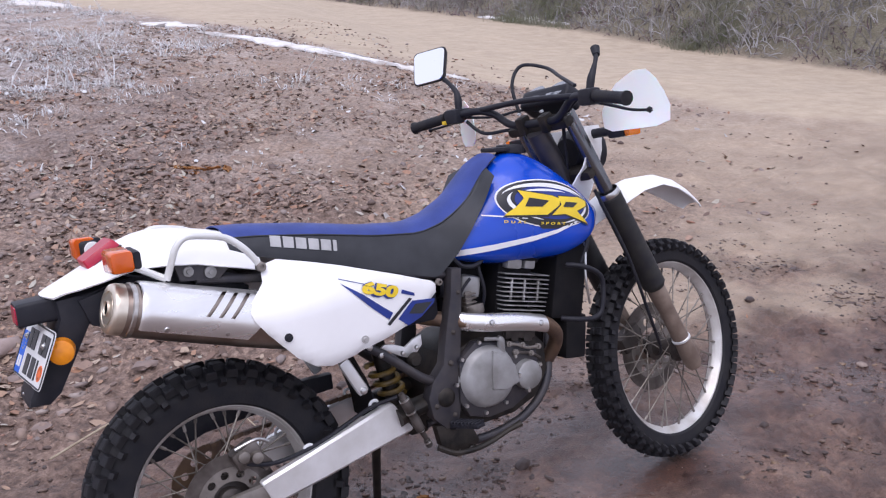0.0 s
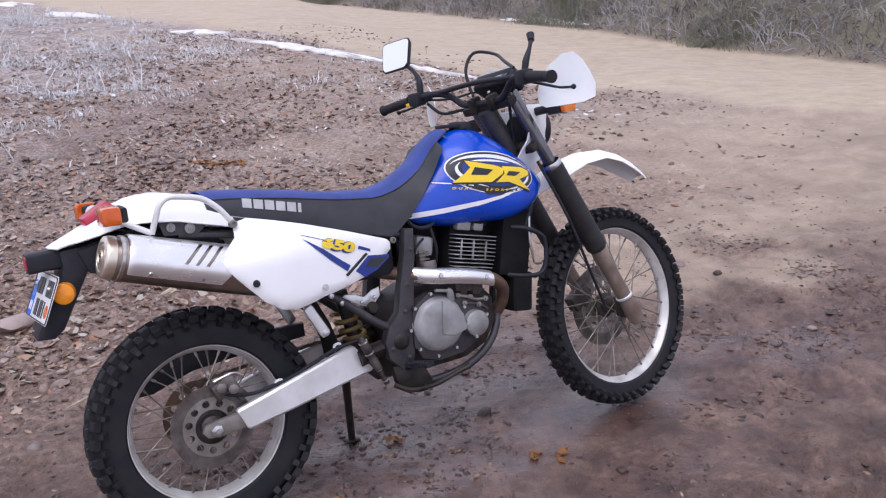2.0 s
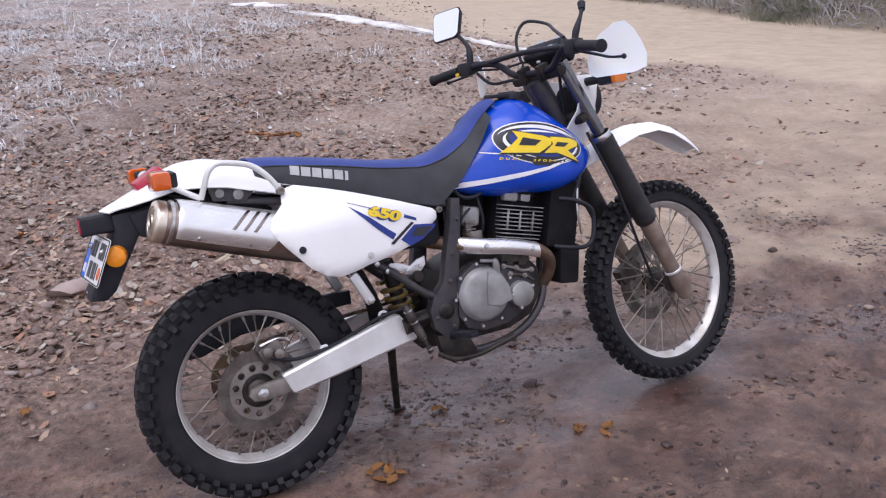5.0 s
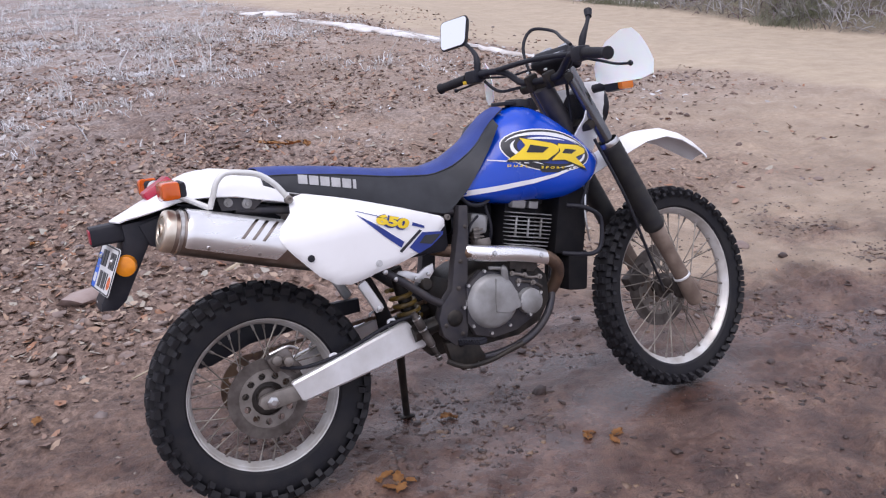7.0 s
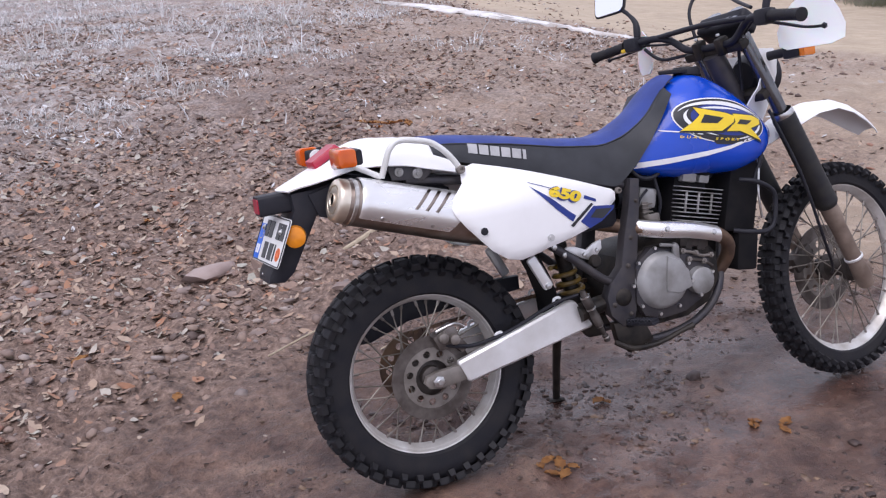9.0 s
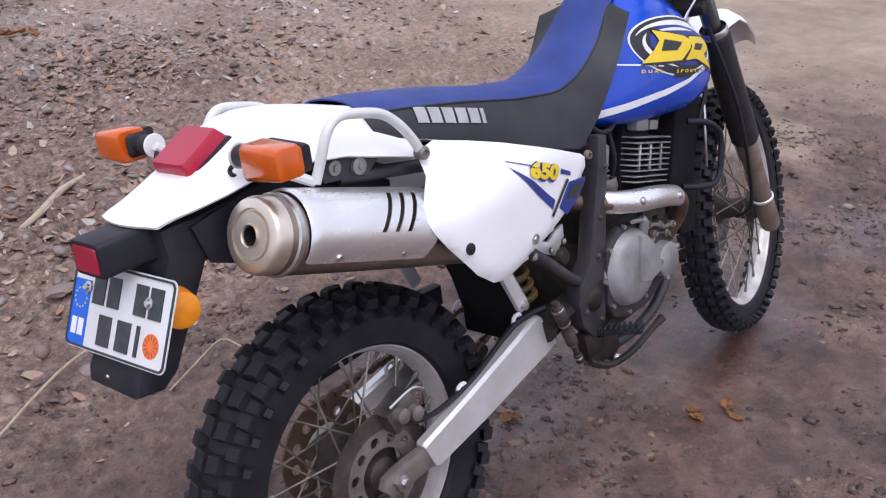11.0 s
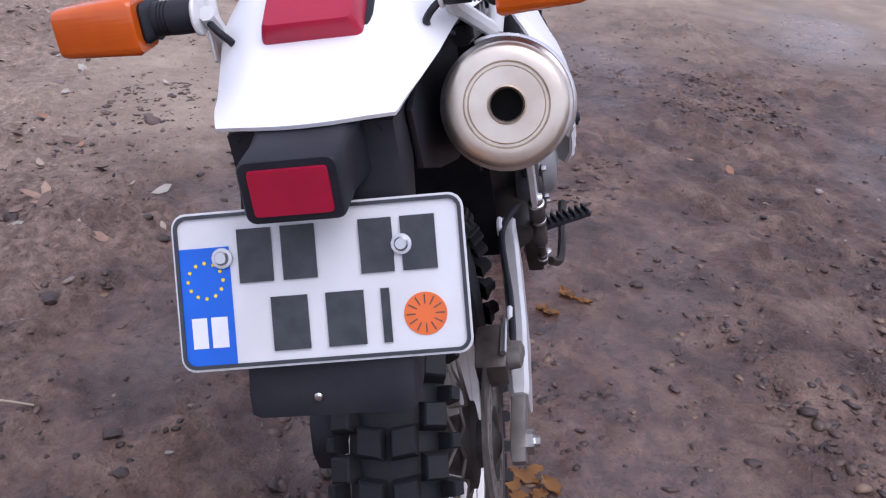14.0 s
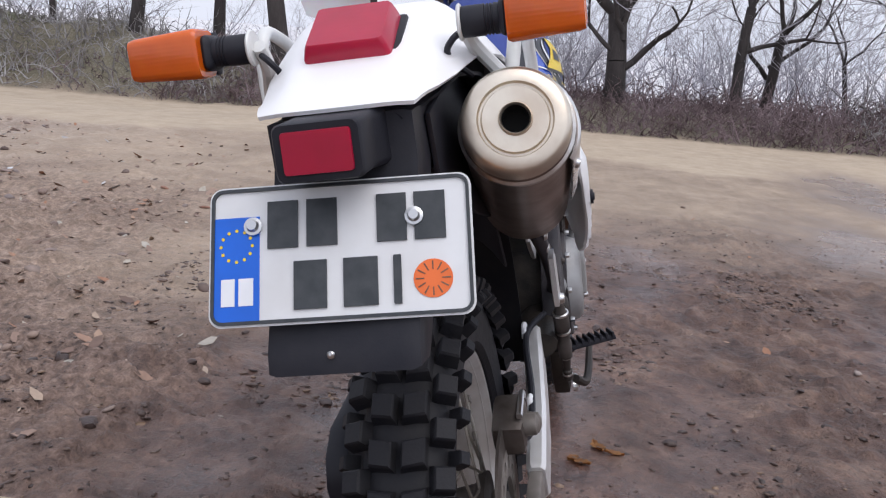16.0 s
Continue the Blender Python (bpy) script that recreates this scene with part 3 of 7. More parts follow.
def scatter(name, protos, places, sizes, material, lift=0.0, tilt=0.4, smooth=False, sink=0.25):
    """One mesh of many small pieces that lie on the ground."""
    z0 = ground_height(places[:, 0], places[:, 1])
    n = len(places)
    turn = rng.rand(n) * 6.283
    lean = (rng.rand(n, 2) - 0.5) * 2 * tilt
    vs, fs, base = [], [], 0
    for k, (v, f) in enumerate(protos):
        pick = np.arange(k, n, len(protos))
        p = v[None] * np.asarray(sizes)[pick, None, None]
        ca, sa = np.cos(turn[pick])[:, None], np.sin(turn[pick])[:, None]
        low = -p[:, :, 2].min(1)[:, None]
        zz = p[:, :, 2] + p[:, :, 0] * lean[pick, :1] + p[:, :, 1] * lean[pick, 1:]
        vs.append(np.stack([places[pick, :1] + ca * p[:, :, 0] - sa * p[:, :, 1], places[pick, 1:] + sa * p[:, :, 0] + ca * p[:, :, 1], z0[pick, None] + lift + zz + (0.5 - sink) * low], 2).reshape(-1, 3))
        fs.append((np.array(f)[None] + base + len(v) * np.arange(len(pick))[:, None, None]).reshape(-1, 3))
        base += len(pick) * len(v)
    verts, tris = np.concatenate(vs), np.concatenate(fs)
    me = bpy.data.meshes.new(name)
    me.vertices.add(len(verts))
    me.vertices.foreach_set("co", verts.ravel())
    me.loops.add(tris.size)
    me.loops.foreach_set("vertex_index", tris.ravel())
    me.polygons.add(len(tris))
    me.polygons.foreach_set("loop_start", np.arange(0, tris.size, 3))
    me.update(calc_edges=True)
    if smooth:
        me.polygons.foreach_set("use_smooth", [True] * len(tris))
    me.materials.append(material)
    return new(name, me)


def sample(count, xr, yr, weight):
    """Places drawn at random, thinned by a weight from 0 to 1."""
    got = np.zeros((0, 2))
    while len(got) < count:
        p = np.stack([rng.uniform(*xr, count), rng.uniform(*yr, count)], 1)
        got = np.concatenate([got, p[rng.rand(count) < weight(p[:, 0], p[:, 1])]])
    return got[:count]


def cover_weight(x, y):
    k = masks(x, y)
    d = np.hypot(x + 0.6, y + 2.3)
    patch = np.clip(0.25 + 1.5 * (field(x + 3, y, 1.1, 3) - 0.35), 0.05, 1)
    free = 1 - np.exp(-((x / 0.42) ** 2 + (y / 0.16) ** 2)) - np.exp(-(((x - 1.54) / 0.42) ** 2 + (y / 0.16) ** 2))
    return np.clip((0.025 + 0.975 * k["soil"]) * np.clip(1 - 1.2 * k["sand_sheen"], 0.10, 1) * (1 - k["wet"]) * patch * np.clip(6.2 / d, 0.4, 1) * free * (1 - 0.75 * np.exp(-((x - 0.6) / 0.8) ** 2 - ((y - 0.9) / 0.45) ** 2)), 0, 1)


pebbles = [pebble(f, s) for s, f in enumerate((0.35, 0.45, 0.55, 0.4, 0.3, 0.6))]
pp = sample(12000, (-4, 6.5), (-2.0, 12), lambda x, y: cover_weight(x, y) * (0.3 + 0.7 * smoothstep(0.8, 2.1, y - 0.6 * x)))
tagged(scatter("gravel", pebbles, pp, 0.007 + 0.026 * rng.rand(len(pp)) ** 2.4, GRAVEL), "loose brown and grey gravel pressed into soil", "gravel", kind="stuff")

leaf_v = np.array([(-1, 0, 0.12), (-0.45, 0.42, 0.0), (0.35, 0.38, 0.1), (1, 0, 0.22), (0.4, -0.36, 0.05), (-0.4, -0.42, 0.1), (0, 0, -0.05), (-1, 0, 0.16), (-0.45, 0.42, 0.04), (0.35, 0.38, 0.14), (1, 0, 0.26), (0.4, -0.36, 0.09), (-0.4, -0.42, 0.14), (0, 0, -0.01)])
leaf_f = [(0, 6, 1), (1, 6, 2), (2, 6, 3), (3, 6, 4), (4, 6, 5), (5, 6, 0), (7, 8, 13), (8, 9, 13), (9, 10, 13), (10, 11, 13), (11, 12, 13), (12, 7, 13)]
leaf_protos = [(leaf_v * (1, s, 1), leaf_f) for s in (0.8, 1.1, 1.4)]
pl = sample(44000, (-4.5, 6.5), (-1.0, 13), lambda x, y: cover_weight(x, y) * (0.22 + 0.78 * smoothstep(0.8, 2.1, y - 0.6 * x)))
tagged(scatter("leaf_litter", leaf_protos, pl, 0.007 + 0.027 * rng.rand(len(pl)) ** 2.2, LITTER, 0.004, 0.6), "rotting brown leaf litter and chips on soil", "leaf litter", kind="stuff")

pm = sample(8000, (-1.5, 4.5), (-1.9, 1.8), lambda x, y: np.clip(0.8 * (field(x, y, 1.6, 3) - 0.2), 0.1, 1) * (1 - np.exp(-((x / 0.42) ** 2 + (y / 0.16) ** 2))))
tagged(scatter("mud_crumbs", [(v * (1.2, 0.85, 0.6), f) for v, f in pebbles], pm, 0.002 + 0.009 * rng.rand(len(pm)) ** 3, MUD_BITS, sink=0.7), "small wet crumbs of trodden mud", "mud", kind="stuff")

pk = sample(6500, (-0.7, 3.4), (-1.1, 1.5), lambda x, y: smoothstep(0.44, 0.70, field(0.8 * x + 7, 1.5 * y + 3, 2.6, 4, 0.6)) * np.clip(1.0 - 0.5 * masks(x, y)["sand_sheen"], 0, 1) * (1 - np.exp(-((x / 0.42) ** 2 + (y / 0.16) ** 2))) * (1 - np.exp(-(((x - 1.52) / 0.42) ** 2 + (y / 0.16) ** 2))))
tagged(scatter("mud_lumps", [(v * (1.15, 0.9, 0.5), f) for v, f in pebbles], pk, 0.004 + 0.016 * rng.rand(len(pk)) ** 2.6, WET_MUD, 0.0, 0.3, True, 0.95), "dark wet lumps of churned mud", "mud", kind="stuff")


def blades(name, places, height, material, spread=0.5, width=0.004, per=7, clump=0.06):
    """Bent three-sided stems in clumps."""
    vs, fs, base = [], [], 0
    z0 = ground_height(places[:, 0], places[:, 1])
    for i, (x, y) in enumerate(places):
        for _ in range(per):
            a, h = rng.rand() * 6.283, height * (0.35 + rng.rand())
            bx, by = x + rng.normal() * clump, y + rng.normal() * clump
            lean = spread * rng.rand() * h
            dx, dy = math.cos(a) * lean, math.sin(a) * lean
            w = width * (0.6 + 0.8 * rng.rand())
            bend = rng.normal(size=2) * 0.12 * h
            for cx, cy, cz, cw in ((bx, by, z0[i] - 0.02, w), (bx + dx * 0.4 + bend[0], by + dy * 0.4 + bend[1], z0[i] + 0.6 * h, w * 0.8), (bx + dx, by + dy, z0[i] + h * 0.95, w * 0.3)):
                for t in (0, 2.094, 4.189):
                    vs.append((cx + cw * math.cos(t), cy + cw * math.sin(t), cz))
            for lvl in (0, 3):
                for k in range(3):
                    fs.append((base + lvl + k, base + lvl + (k + 1) % 3, base + lvl + 3 + (k + 1) % 3, base + lvl + 3 + k))
            base += 9
    return raw_mesh(name, vs, fs, material)


def frost_weight(x, y):
    k = masks(x, y)
    return np.clip(k["frost"] * (1 - k["sand_sheen"]) * (5.0 * (field(x, y, 1.6, 3) - 0.50)) * smoothstep(3.8, 6.6, y), 0, 1)


pf = sample(2300, (-5, 5), (3.8, 20), frost_weight)
tagged(blades("rimed_grass", pf, 0.040, FROST_GRASS, 2.6, 0.0050, 9, 0.07), "low grass stems white with hoar frost", "frosted grass", kind="stuff")


def stem_line(segs, r, p, d, length, rad, steps, droop, side):
    """One arching stem with short side twigs."""
    for k in range(steps):
        d = (d + Vector((r.gauss(0, 0.13), r.gauss(0, 0.13), -droop * (k + 1) / steps))).normalized()
        q2 = p + d * (length / steps)
        segs.append((p, q2, rad, rad * 0.82))
        if r.random() < side:
            e = (d + Vector((r.gauss(0, 0.7), r.gauss(0, 0.7), r.gauss(0.1, 0.4)))).normalized()
            segs.append((q2, q2 + e * length * r.uniform(0.12, 0.3), rad * 0.7, rad * 0.4))
        p, rad = q2, rad * 0.82


def stem_mesh(name, segs, material):
    v, f = branch_mesh(segs, 3)
    return raw_mesh(name, v, f, material)


def branch_mesh(segs, sides):
    """Tapered limbs, one for each (start, end, radius, radius)."""
    vs, fs, base = [], [], 0
    for a, b, r0, r1 in segs:
        d = (b - a).normalized()
        s = d.orthogonal().normalized()
        t = d.cross(s)
        for c, r in ((a, r0), (b, r1)):
            for k in range(sides):
                w = 6.2832 * k / sides
                vs.append(c + r * (math.cos(w) * s + math.sin(w) * t))
        fs.extend([(base + k, base + (k + 1) % sides, base + sides + (k + 1) % sides, base + sides + k) for k in range(sides)])
        base += 2 * sides
    return [v[:] for v in vs], fs


def rimed_weeds():
    """Dead weeds with side twigs, white with rime."""
    r = random.Random(5)
    spots = sample(280, (-4.5, 3.5), (4.6, 19), lambda x, y: np.clip((0.01 * (1 - masks(x, y)["sand_sheen"]) + 0.8 * frost_weight(x, y)) * smoothstep(5.0, 8.5, y - 0.3 * x), 0, 1))
    segs = []
    for x, y in spots:
        p = Vector((x, y, gz(x, y) - 0.01))
        for _ in range(r.choice((1, 1, 2, 4, 7))):
            q = p + Vector((r.gauss(0, 0.04), r.gauss(0, 0.04), 0))
            stem_line(segs, r, q, Vector((r.gauss(0, 0.3), r.gauss(0, 0.3), 1)).normalized(), r.uniform(0.05, 0.12 if y < 6.5 else 0.30), r.uniform(0.005, 0.010), 4, 0.2, 0.9)
    for x, y, h in ((0.08, 5.15, 0.17), (0.40, 4.75, 0.07), (-0.30, 4.9, 0.09), (0.72, 4.72, 0.08), (0.15, 7.0, 0.24), (0.62, 7.6, 0.30), (0.95, 7.5, 0.26), (-0.05, 6.6, 0.16)):
        stem_line(segs, r, Vector((x, y, gz(x, y) - 0.01)), Vector((r.gauss(0, 0.12), r.gauss(0, 0.12), 1)).normalized(), h, 0.009, 4, 0.1, 0.4)
    return stem_mesh("rimed_weeds", segs, FROST_GRASS)


pr = sample(9500, (-5, 6), (2.4, 18), lambda x, y: np.clip(0.05 * (1 - masks(x, y)["sand_sheen"]) + 1.6 * masks(x, y)["frost"] * np.clip(4.0 * (field(x, y, 1.6, 3) - 0.46), 0, 1), 0, 1) * (1 - masks(x, y)["sand_sheen"]))
tagged(scatter("rimed_litter", leaf_protos, pr, 0.010 + 0.026 * rng.rand(len(pr)) ** 2, RIME, 0.004, 0.6), "fallen leaves and chips edged with white rime", "frosted litter", kind="stuff")
tagged(rimed_weeds(), "dead weed stalks thick with white rime", "frosted weeds", kind="stuff")


def canes(name, count, yr, xr, tall, material, seed, rad=(0.006, 0.013), droop=0.9):
    """A tangle of arching stems on the bank."""
    r = random.Random(seed)
    segs = []
    px = np.array([r.uniform(*xr) for _ in range(count)])
    py = np.array([r.uniform(*yr) for _ in range(count)])
    for x, y, z0, k in zip(px, py, ground_height(px, py), field(px, py, 0.8, 3)):
        h = r.uniform(*tall) * (0.55 + 0.9 * float(k))
        p = Vector((x, y, z0 - 0.03))
        stem_line(segs, r, p, Vector((r.gauss(-0.1, 0.4), r.gauss(0, 0.5), 1)).normalized(), h, r.uniform(*rad), 5, droop * r.random(), 0.55)
    return stem_mesh(name, segs, material)


tagged(canes("frosted_canes", 3600, (0.6, 22), (10.6, 12.9), (0.20, 0.55), BRUSH, 41, (0.006, 0.012)), "tangle of arching stems grey with hoar frost", "brush", kind="stuff")
tagged(canes("frosted_briars", 900, (-14, -3.2), (10.8, 12.8), (0.3, 0.9), BRUSH, 42), "frosted briar stems at the roadside", "brush", kind="stuff")
tagged(canes("bank_bramble", 5400, (-9, 5.5), (10.55, 12.6), (0.22, 0.55), BRUSH_DARK, 43, (0.005, 0.011), 1.2), "low brown dead bramble on the bank", "bramble", kind="stuff")
tagged(canes("bank_twigs", 1500, (-14, 24), (10.5, 11.5), (0.10, 0.3), BRUSH_DARK, 44, (0.006, 0.014), 1.5), "broken brown twigs at the foot of the bank", "twigs", kind="stuff")
pg = sample(2600, (10.45, 12.3), (2.5, 30), lambda x, y: np.clip(5 * (field(x, y, 0.45, 2) - 0.5), 0, 1))
tagged(blades("bank_grass", pg, 0.10, GRASS, 1.4, 0.005, 8, 0.10), "dull green winter grass at the foot of the bank", "grass", kind="stuff")

# ---------------- trees ----------------


def tree(x, y, height, girth, seed, lean=(0, 0), fork=1.4, label="bare tree with dark trunk and frosted twigs", depth=7, limbs=()):
    r = random.Random(seed)
    root = tagged(new("bare_tree"), label, "tree", "trees behind the road")
    z0 = gz(x, y)
    root.location = (x, y, z0 - 0.1)
    thick, thin = [], []

    def grow(p, d, length, rad, level):
        steps = 4 if level < 3 else 3
        bent = 0.07 if level == 0 else 0.24
        for _ in range(steps):
            d2 = (d + Vector((r.gauss(0, bent), r.gauss(0, bent), r.gauss(0.04, 0.12)))).normalized()
            q2 = p + d2 * (length / steps)
            r2 = rad * (0.90 if level else 0.93)
            (thick if level < 3 else thin).append((p, q2, rad, r2))
            if level >= 1 and level < depth - 1 and r.random() < 0.42:
                side = (d2 + Vector((r.gauss(0, 0.8), r.gauss(0, 0.8), r.gauss(0.15, 0.35)))).normalized()
                grow(q2, side, length * 0.75, max(r2 * 0.5, 0.004), level + 2)
            p, d, rad = q2, d2, r2
        if level >= depth or rad < 0.003:
            return
        for _ in range(2 if level else 3):
            side = (d + Vector((r.gauss(0, 0.55), r.gauss(0, 0.55), r.gauss(0.12, 0.25)))).normalized()
            grow(p, side, length * r.uniform(0.66, 0.9), max(rad * r.uniform(0.55, 0.72), 0.0045), level + 1)

    grow(Vector((0, 0, 0)), Vector((lean[0], lean[1], 1)).normalized(), fork, girth, 0)
    for h, side, length, rad in limbs:
        grow(Vector((lean[0] * h, lean[1] * h, h)), Vector((0.2, side, 0.75)).normalized(), length, rad, 1)
    v, f = branch_mesh(thick, 8)
    trunk = raw_mesh("trunk", v, f, BARK, True)
    trunk.parent = root
    v, f = branch_mesh(thin, 3)
    crown = raw_mesh("crown", v, f, TWIG, False)
    crown.parent = root
    return root


def bearing(bx, by, dist):
    k = dist / math.hypot(bx, by)
    return -1.18 + bx * k, -0.06 + by * k


LOW_LIMBS = {3: ((0.62, 1, 0.7, 0.040), (0.50, -0.9, 0.9, 0.05), (0.9, -0.7, 0.9, 0.045), (1.0, 1, 0.8, 0.04)), 4: ((0.9, -1, 0.8, 0.035),), 5: ((0.6, 1, 0.8, 0.035), (0.75, -1, 0.9, 0.035)), 7: ((0.75, 0.9, 0.9, 0.05), (0.8, -0.9, 0.9, 0.055))}
for bx, by, dist, hgt, girth, seed, lean, first in (
    (1.0, -0.020, 13.2, 9.0, 0.150, 3, (0, -0.02), 1.25), (0.992, -0.134, 14.0, 7.0, 0.085, 4, (0, -0.10), 1.5), (0.987, -0.163, 14.6, 6.5, 0.085, 5, (0, 0.02), 1.15),
    (0.895, 0.446, 15.0, 7.5, 0.11, 6, (0, 0.02), 1.8), (0.926, 0.372, 15.5, 7.5, 0.11, 7, (0, 0.0), 1.0), (0.949, 0.313, 13.5, 8.5, 0.14, 8, (0, 0.0), 2.2),
    (0.97, -0.235, 15.5, 5.5, 0.045, 9, (0, 0.05), 0.9), (0.955, -0.262, 16.0, 6.0, 0.05, 10, (0, -0.14), 1.1), (0.998, 0.06, 16.5, 7.0, 0.07, 12, (0, 0), 1.2),
    (0.975, 0.22, 17.0, 7.5, 0.08, 13, (0, 0), 1.4), (0.86, 0.51, 15.5, 7.0, 0.05, 14, (0, 0), 1.2), (0.93, -0.37, 17.0, 7.5, 0.10, 16, (0, 0), 1.5), (0.80, 0.60, 17.0, 8.0, 0.12, 17, (0, 0), 1.5),
    (0.72, 0.69, 19.0, 8.0, 0.12, 18, (0, 0), 1.6), (0.90, -0.44, 18.0, 7.5, 0.09, 19, (0, 0), 1.4)):
    tx, ty = bearing(bx, by, dist)
    tree(tx, ty, hgt, girth, seed, lean, first, limbs=LOW_LIMBS[seed] if seed in LOW_LIMBS else ())


def sapling_row():
    """Thin bare shrubs between the trunks."""
    r = random.Random(31)
    segs = []
    for _ in range(430):
        x, y = r.uniform(12.4, 19.0), r.uniform(-12, 17)
        if y > 1.5 and r.random() < 0.8:
            continue
        z0 = gz(x, y) - 0.05
        for _ in range(r.randint(2, 4)):
            p, d = Vector((x + r.gauss(0, 0.15), y + r.gauss(0, 0.15), z0)), Vector((r.gauss(0, 0.45), r.gauss(0, 0.45), 1)).normalized()
            rad = r.uniform(0.006, 0.014)
            for k in range(6):
                d = (d + Vector((r.gauss(0, 0.22), r.gauss(0, 0.22), 0.02))).normalized()
                q2 = p + d * r.uniform(0.18, 0.45) * (0.62 if y > 1.5 else 1.0)
                segs.append((p, q2, rad, rad * 0.78))
                rad *= 0.78
                for _ in range(3):
                    e = (d + Vector((r.gauss(0, 0.8), r.gauss(0, 0.8), r.gauss(0.1, 0.4)))).normalized()
                    q3 = q2 + e * r.uniform(0.15, 0.5)
                    segs.append((q2, q3, rad * 0.6, rad * 0.35))
                    q4 = q3 + (e + Vector((r.gauss(0, 0.5), r.gauss(0, 0.5), 0.1))).normalized() * r.uniform(0.1, 0.3)
                    segs.append((q3, q4, rad * 0.35, rad * 0.2))
                p = q2
    v, f = branch_mesh(segs, 3)
    return raw_mesh("frosted_shrubs", v, f, TWIG)


tagged(sapling_row(), "thicket of thin bare shrubs covered in hoar frost", "shrubs", kind="stuff")

# ---------------- snow patches along the near edge of the road ----------------


def snow_patch(x, y, length, width, turn, seed):
    r = random.Random(seed)
    bm = bmesh.new()
    n = 26
    rings = []
    wob = [1 + 0.35 * math.sin(2 * a + seed) + r.gauss(0, 0.26) for a in np.linspace(0, 6.283, n, endpoint=False)]
    for s, lift in ((1.0, 0.002), (0.97, 0.018), (0.8, 0.03), (0.4, 0.036)):
        ring = []
        for k in range(n):
            a = 6.283 * k / n
            px, py = 0.5 * length * s * wob[k] * math.cos(a), 0.5 * width * s * wob[(k * 3) % n] * math.sin(a)
            wx, wy = x + math.cos(turn) * px - math.sin(turn) * py, y + math.sin(turn) * px + math.cos(turn) * py
            ring.append((wx, wy, gz(wx, wy) + lift + (0.006 * r.random() if s < 1 else 0)))
        rings.append(ring)
    loft(bm, rings)
    return tagged(part("snow_patch", bm, SNOW), "thin strip of old snow beside the road", "snow", "snow patches")


for sx, sy, sl, sw, st, ss in ((4.22, 9.45, 2.5, 0.30, 1.83, 1), (4.78, 7.6, 1.3, 0.12, 1.98, 2), (3.65, 12.6, 0.85, 0.34, 2.36, 3), (2.75, 18.2, 3.0, 0.5, 1.82, 4), (1.95, 24.8, 3.2, 0.8, 1.9, 6), (10.7, 13.4, 2.0, 0.3, 1.6, 7)):
    snow_patch(sx, sy, sl, sw, st, ss)

# ---------------- single stones, clods, leaves ----------------


def stone(x, y, sx, sy, sz, turn, seed, mat=STONE, name="stone", label="flat brown stone lying in the soil", cat="stone", group="scattered stones"):
    r = random.Random(seed)
    bm = bmesh.new()
    bmesh.ops.create_icosphere(bm, subdivisions=2, radius=1.0)
    off = Vector((seed * 3.1, seed * 1.7, 0))
    for v in bm.verts:
        k = 1 + 0.45 * (noise.noise(v.co * 1.4 + off)) + 0.12 * noise.noise(v.co * 4 + off)
        v.co *= k
        v.co.z = max(v.co.z, -0.5) if v.co.z < 0 else min(v.co.z, 0.75)
    bmesh.ops.scale(bm, vec=(sx, sy, sz), verts=bm.verts)
    ob = tagged(part(name, bm, mat, smooth=50), label, cat, group)
    ob.matrix_world = pose(x, y, gz(x, y) + sz * 0.2, r.uniform(-6, 6), r.uniform(-6, 6), turn)
    return ob


stone(-0.29, 2.07, 0.150, 0.080, 0.040, 35, 1, FLAT_STONE, label="flat pale grey-pink stone sunk in leaf litter")
stone(2.80, 0.82, 0.026, 0.02, 0.016, 10, 2, CLOD)
stone(2.75, 1.05, 0.05, 0.035, 0.02, 70, 3)
stone(1.055, 0.224, 0.030, 0.024, 0.022, 20, 4, CLOD, "clod", "dark wet lump of mud", "mud", "mud clods")
stone(0.80, 1.03, 0.03, 0.024, 0.018, 50, 5, CLOD)
stone(1.22, 1.34, 0.035, 0.02, 0.016, 30, 6, CLOD, "clod", "dark wet lump of mud", "mud", "mud clods")
big = sample(120, (-3.0, 4.5), (0.2, 8.0), cover_weight)
for i, (bx, by) in enumerate(big):
    s = 0.022 + 0.032 * rng.rand() ** 1.5
    stone(float(bx), float(by), s, s * (0.5 + 0.4 * rng.rand()), s * (0.22 + 0.2 * rng.rand()), float(rng.rand() * 360), 20 + i)
mudl = sample(80, (-0.6, 3.4), (-1.0, 1.1), lambda x, y: 0.5 * (1 - np.exp(-((x / 0.5) ** 2 + (y / 0.25) ** 2))) * (1 - np.exp(-(((x - 1.54) / 0.5) ** 2 + (y / 0.25) ** 2))))
for i, (bx, by) in enumerate(mudl):
    s = 0.006 + 0.015 * rng.rand() ** 2.2
    stone(float(bx), float(by), s, s * 0.8, s * 0.55, float(rng.rand() * 360), 300 + i, CLOD, "clod", "dark wet lump of mud", "mud", "mud clods")


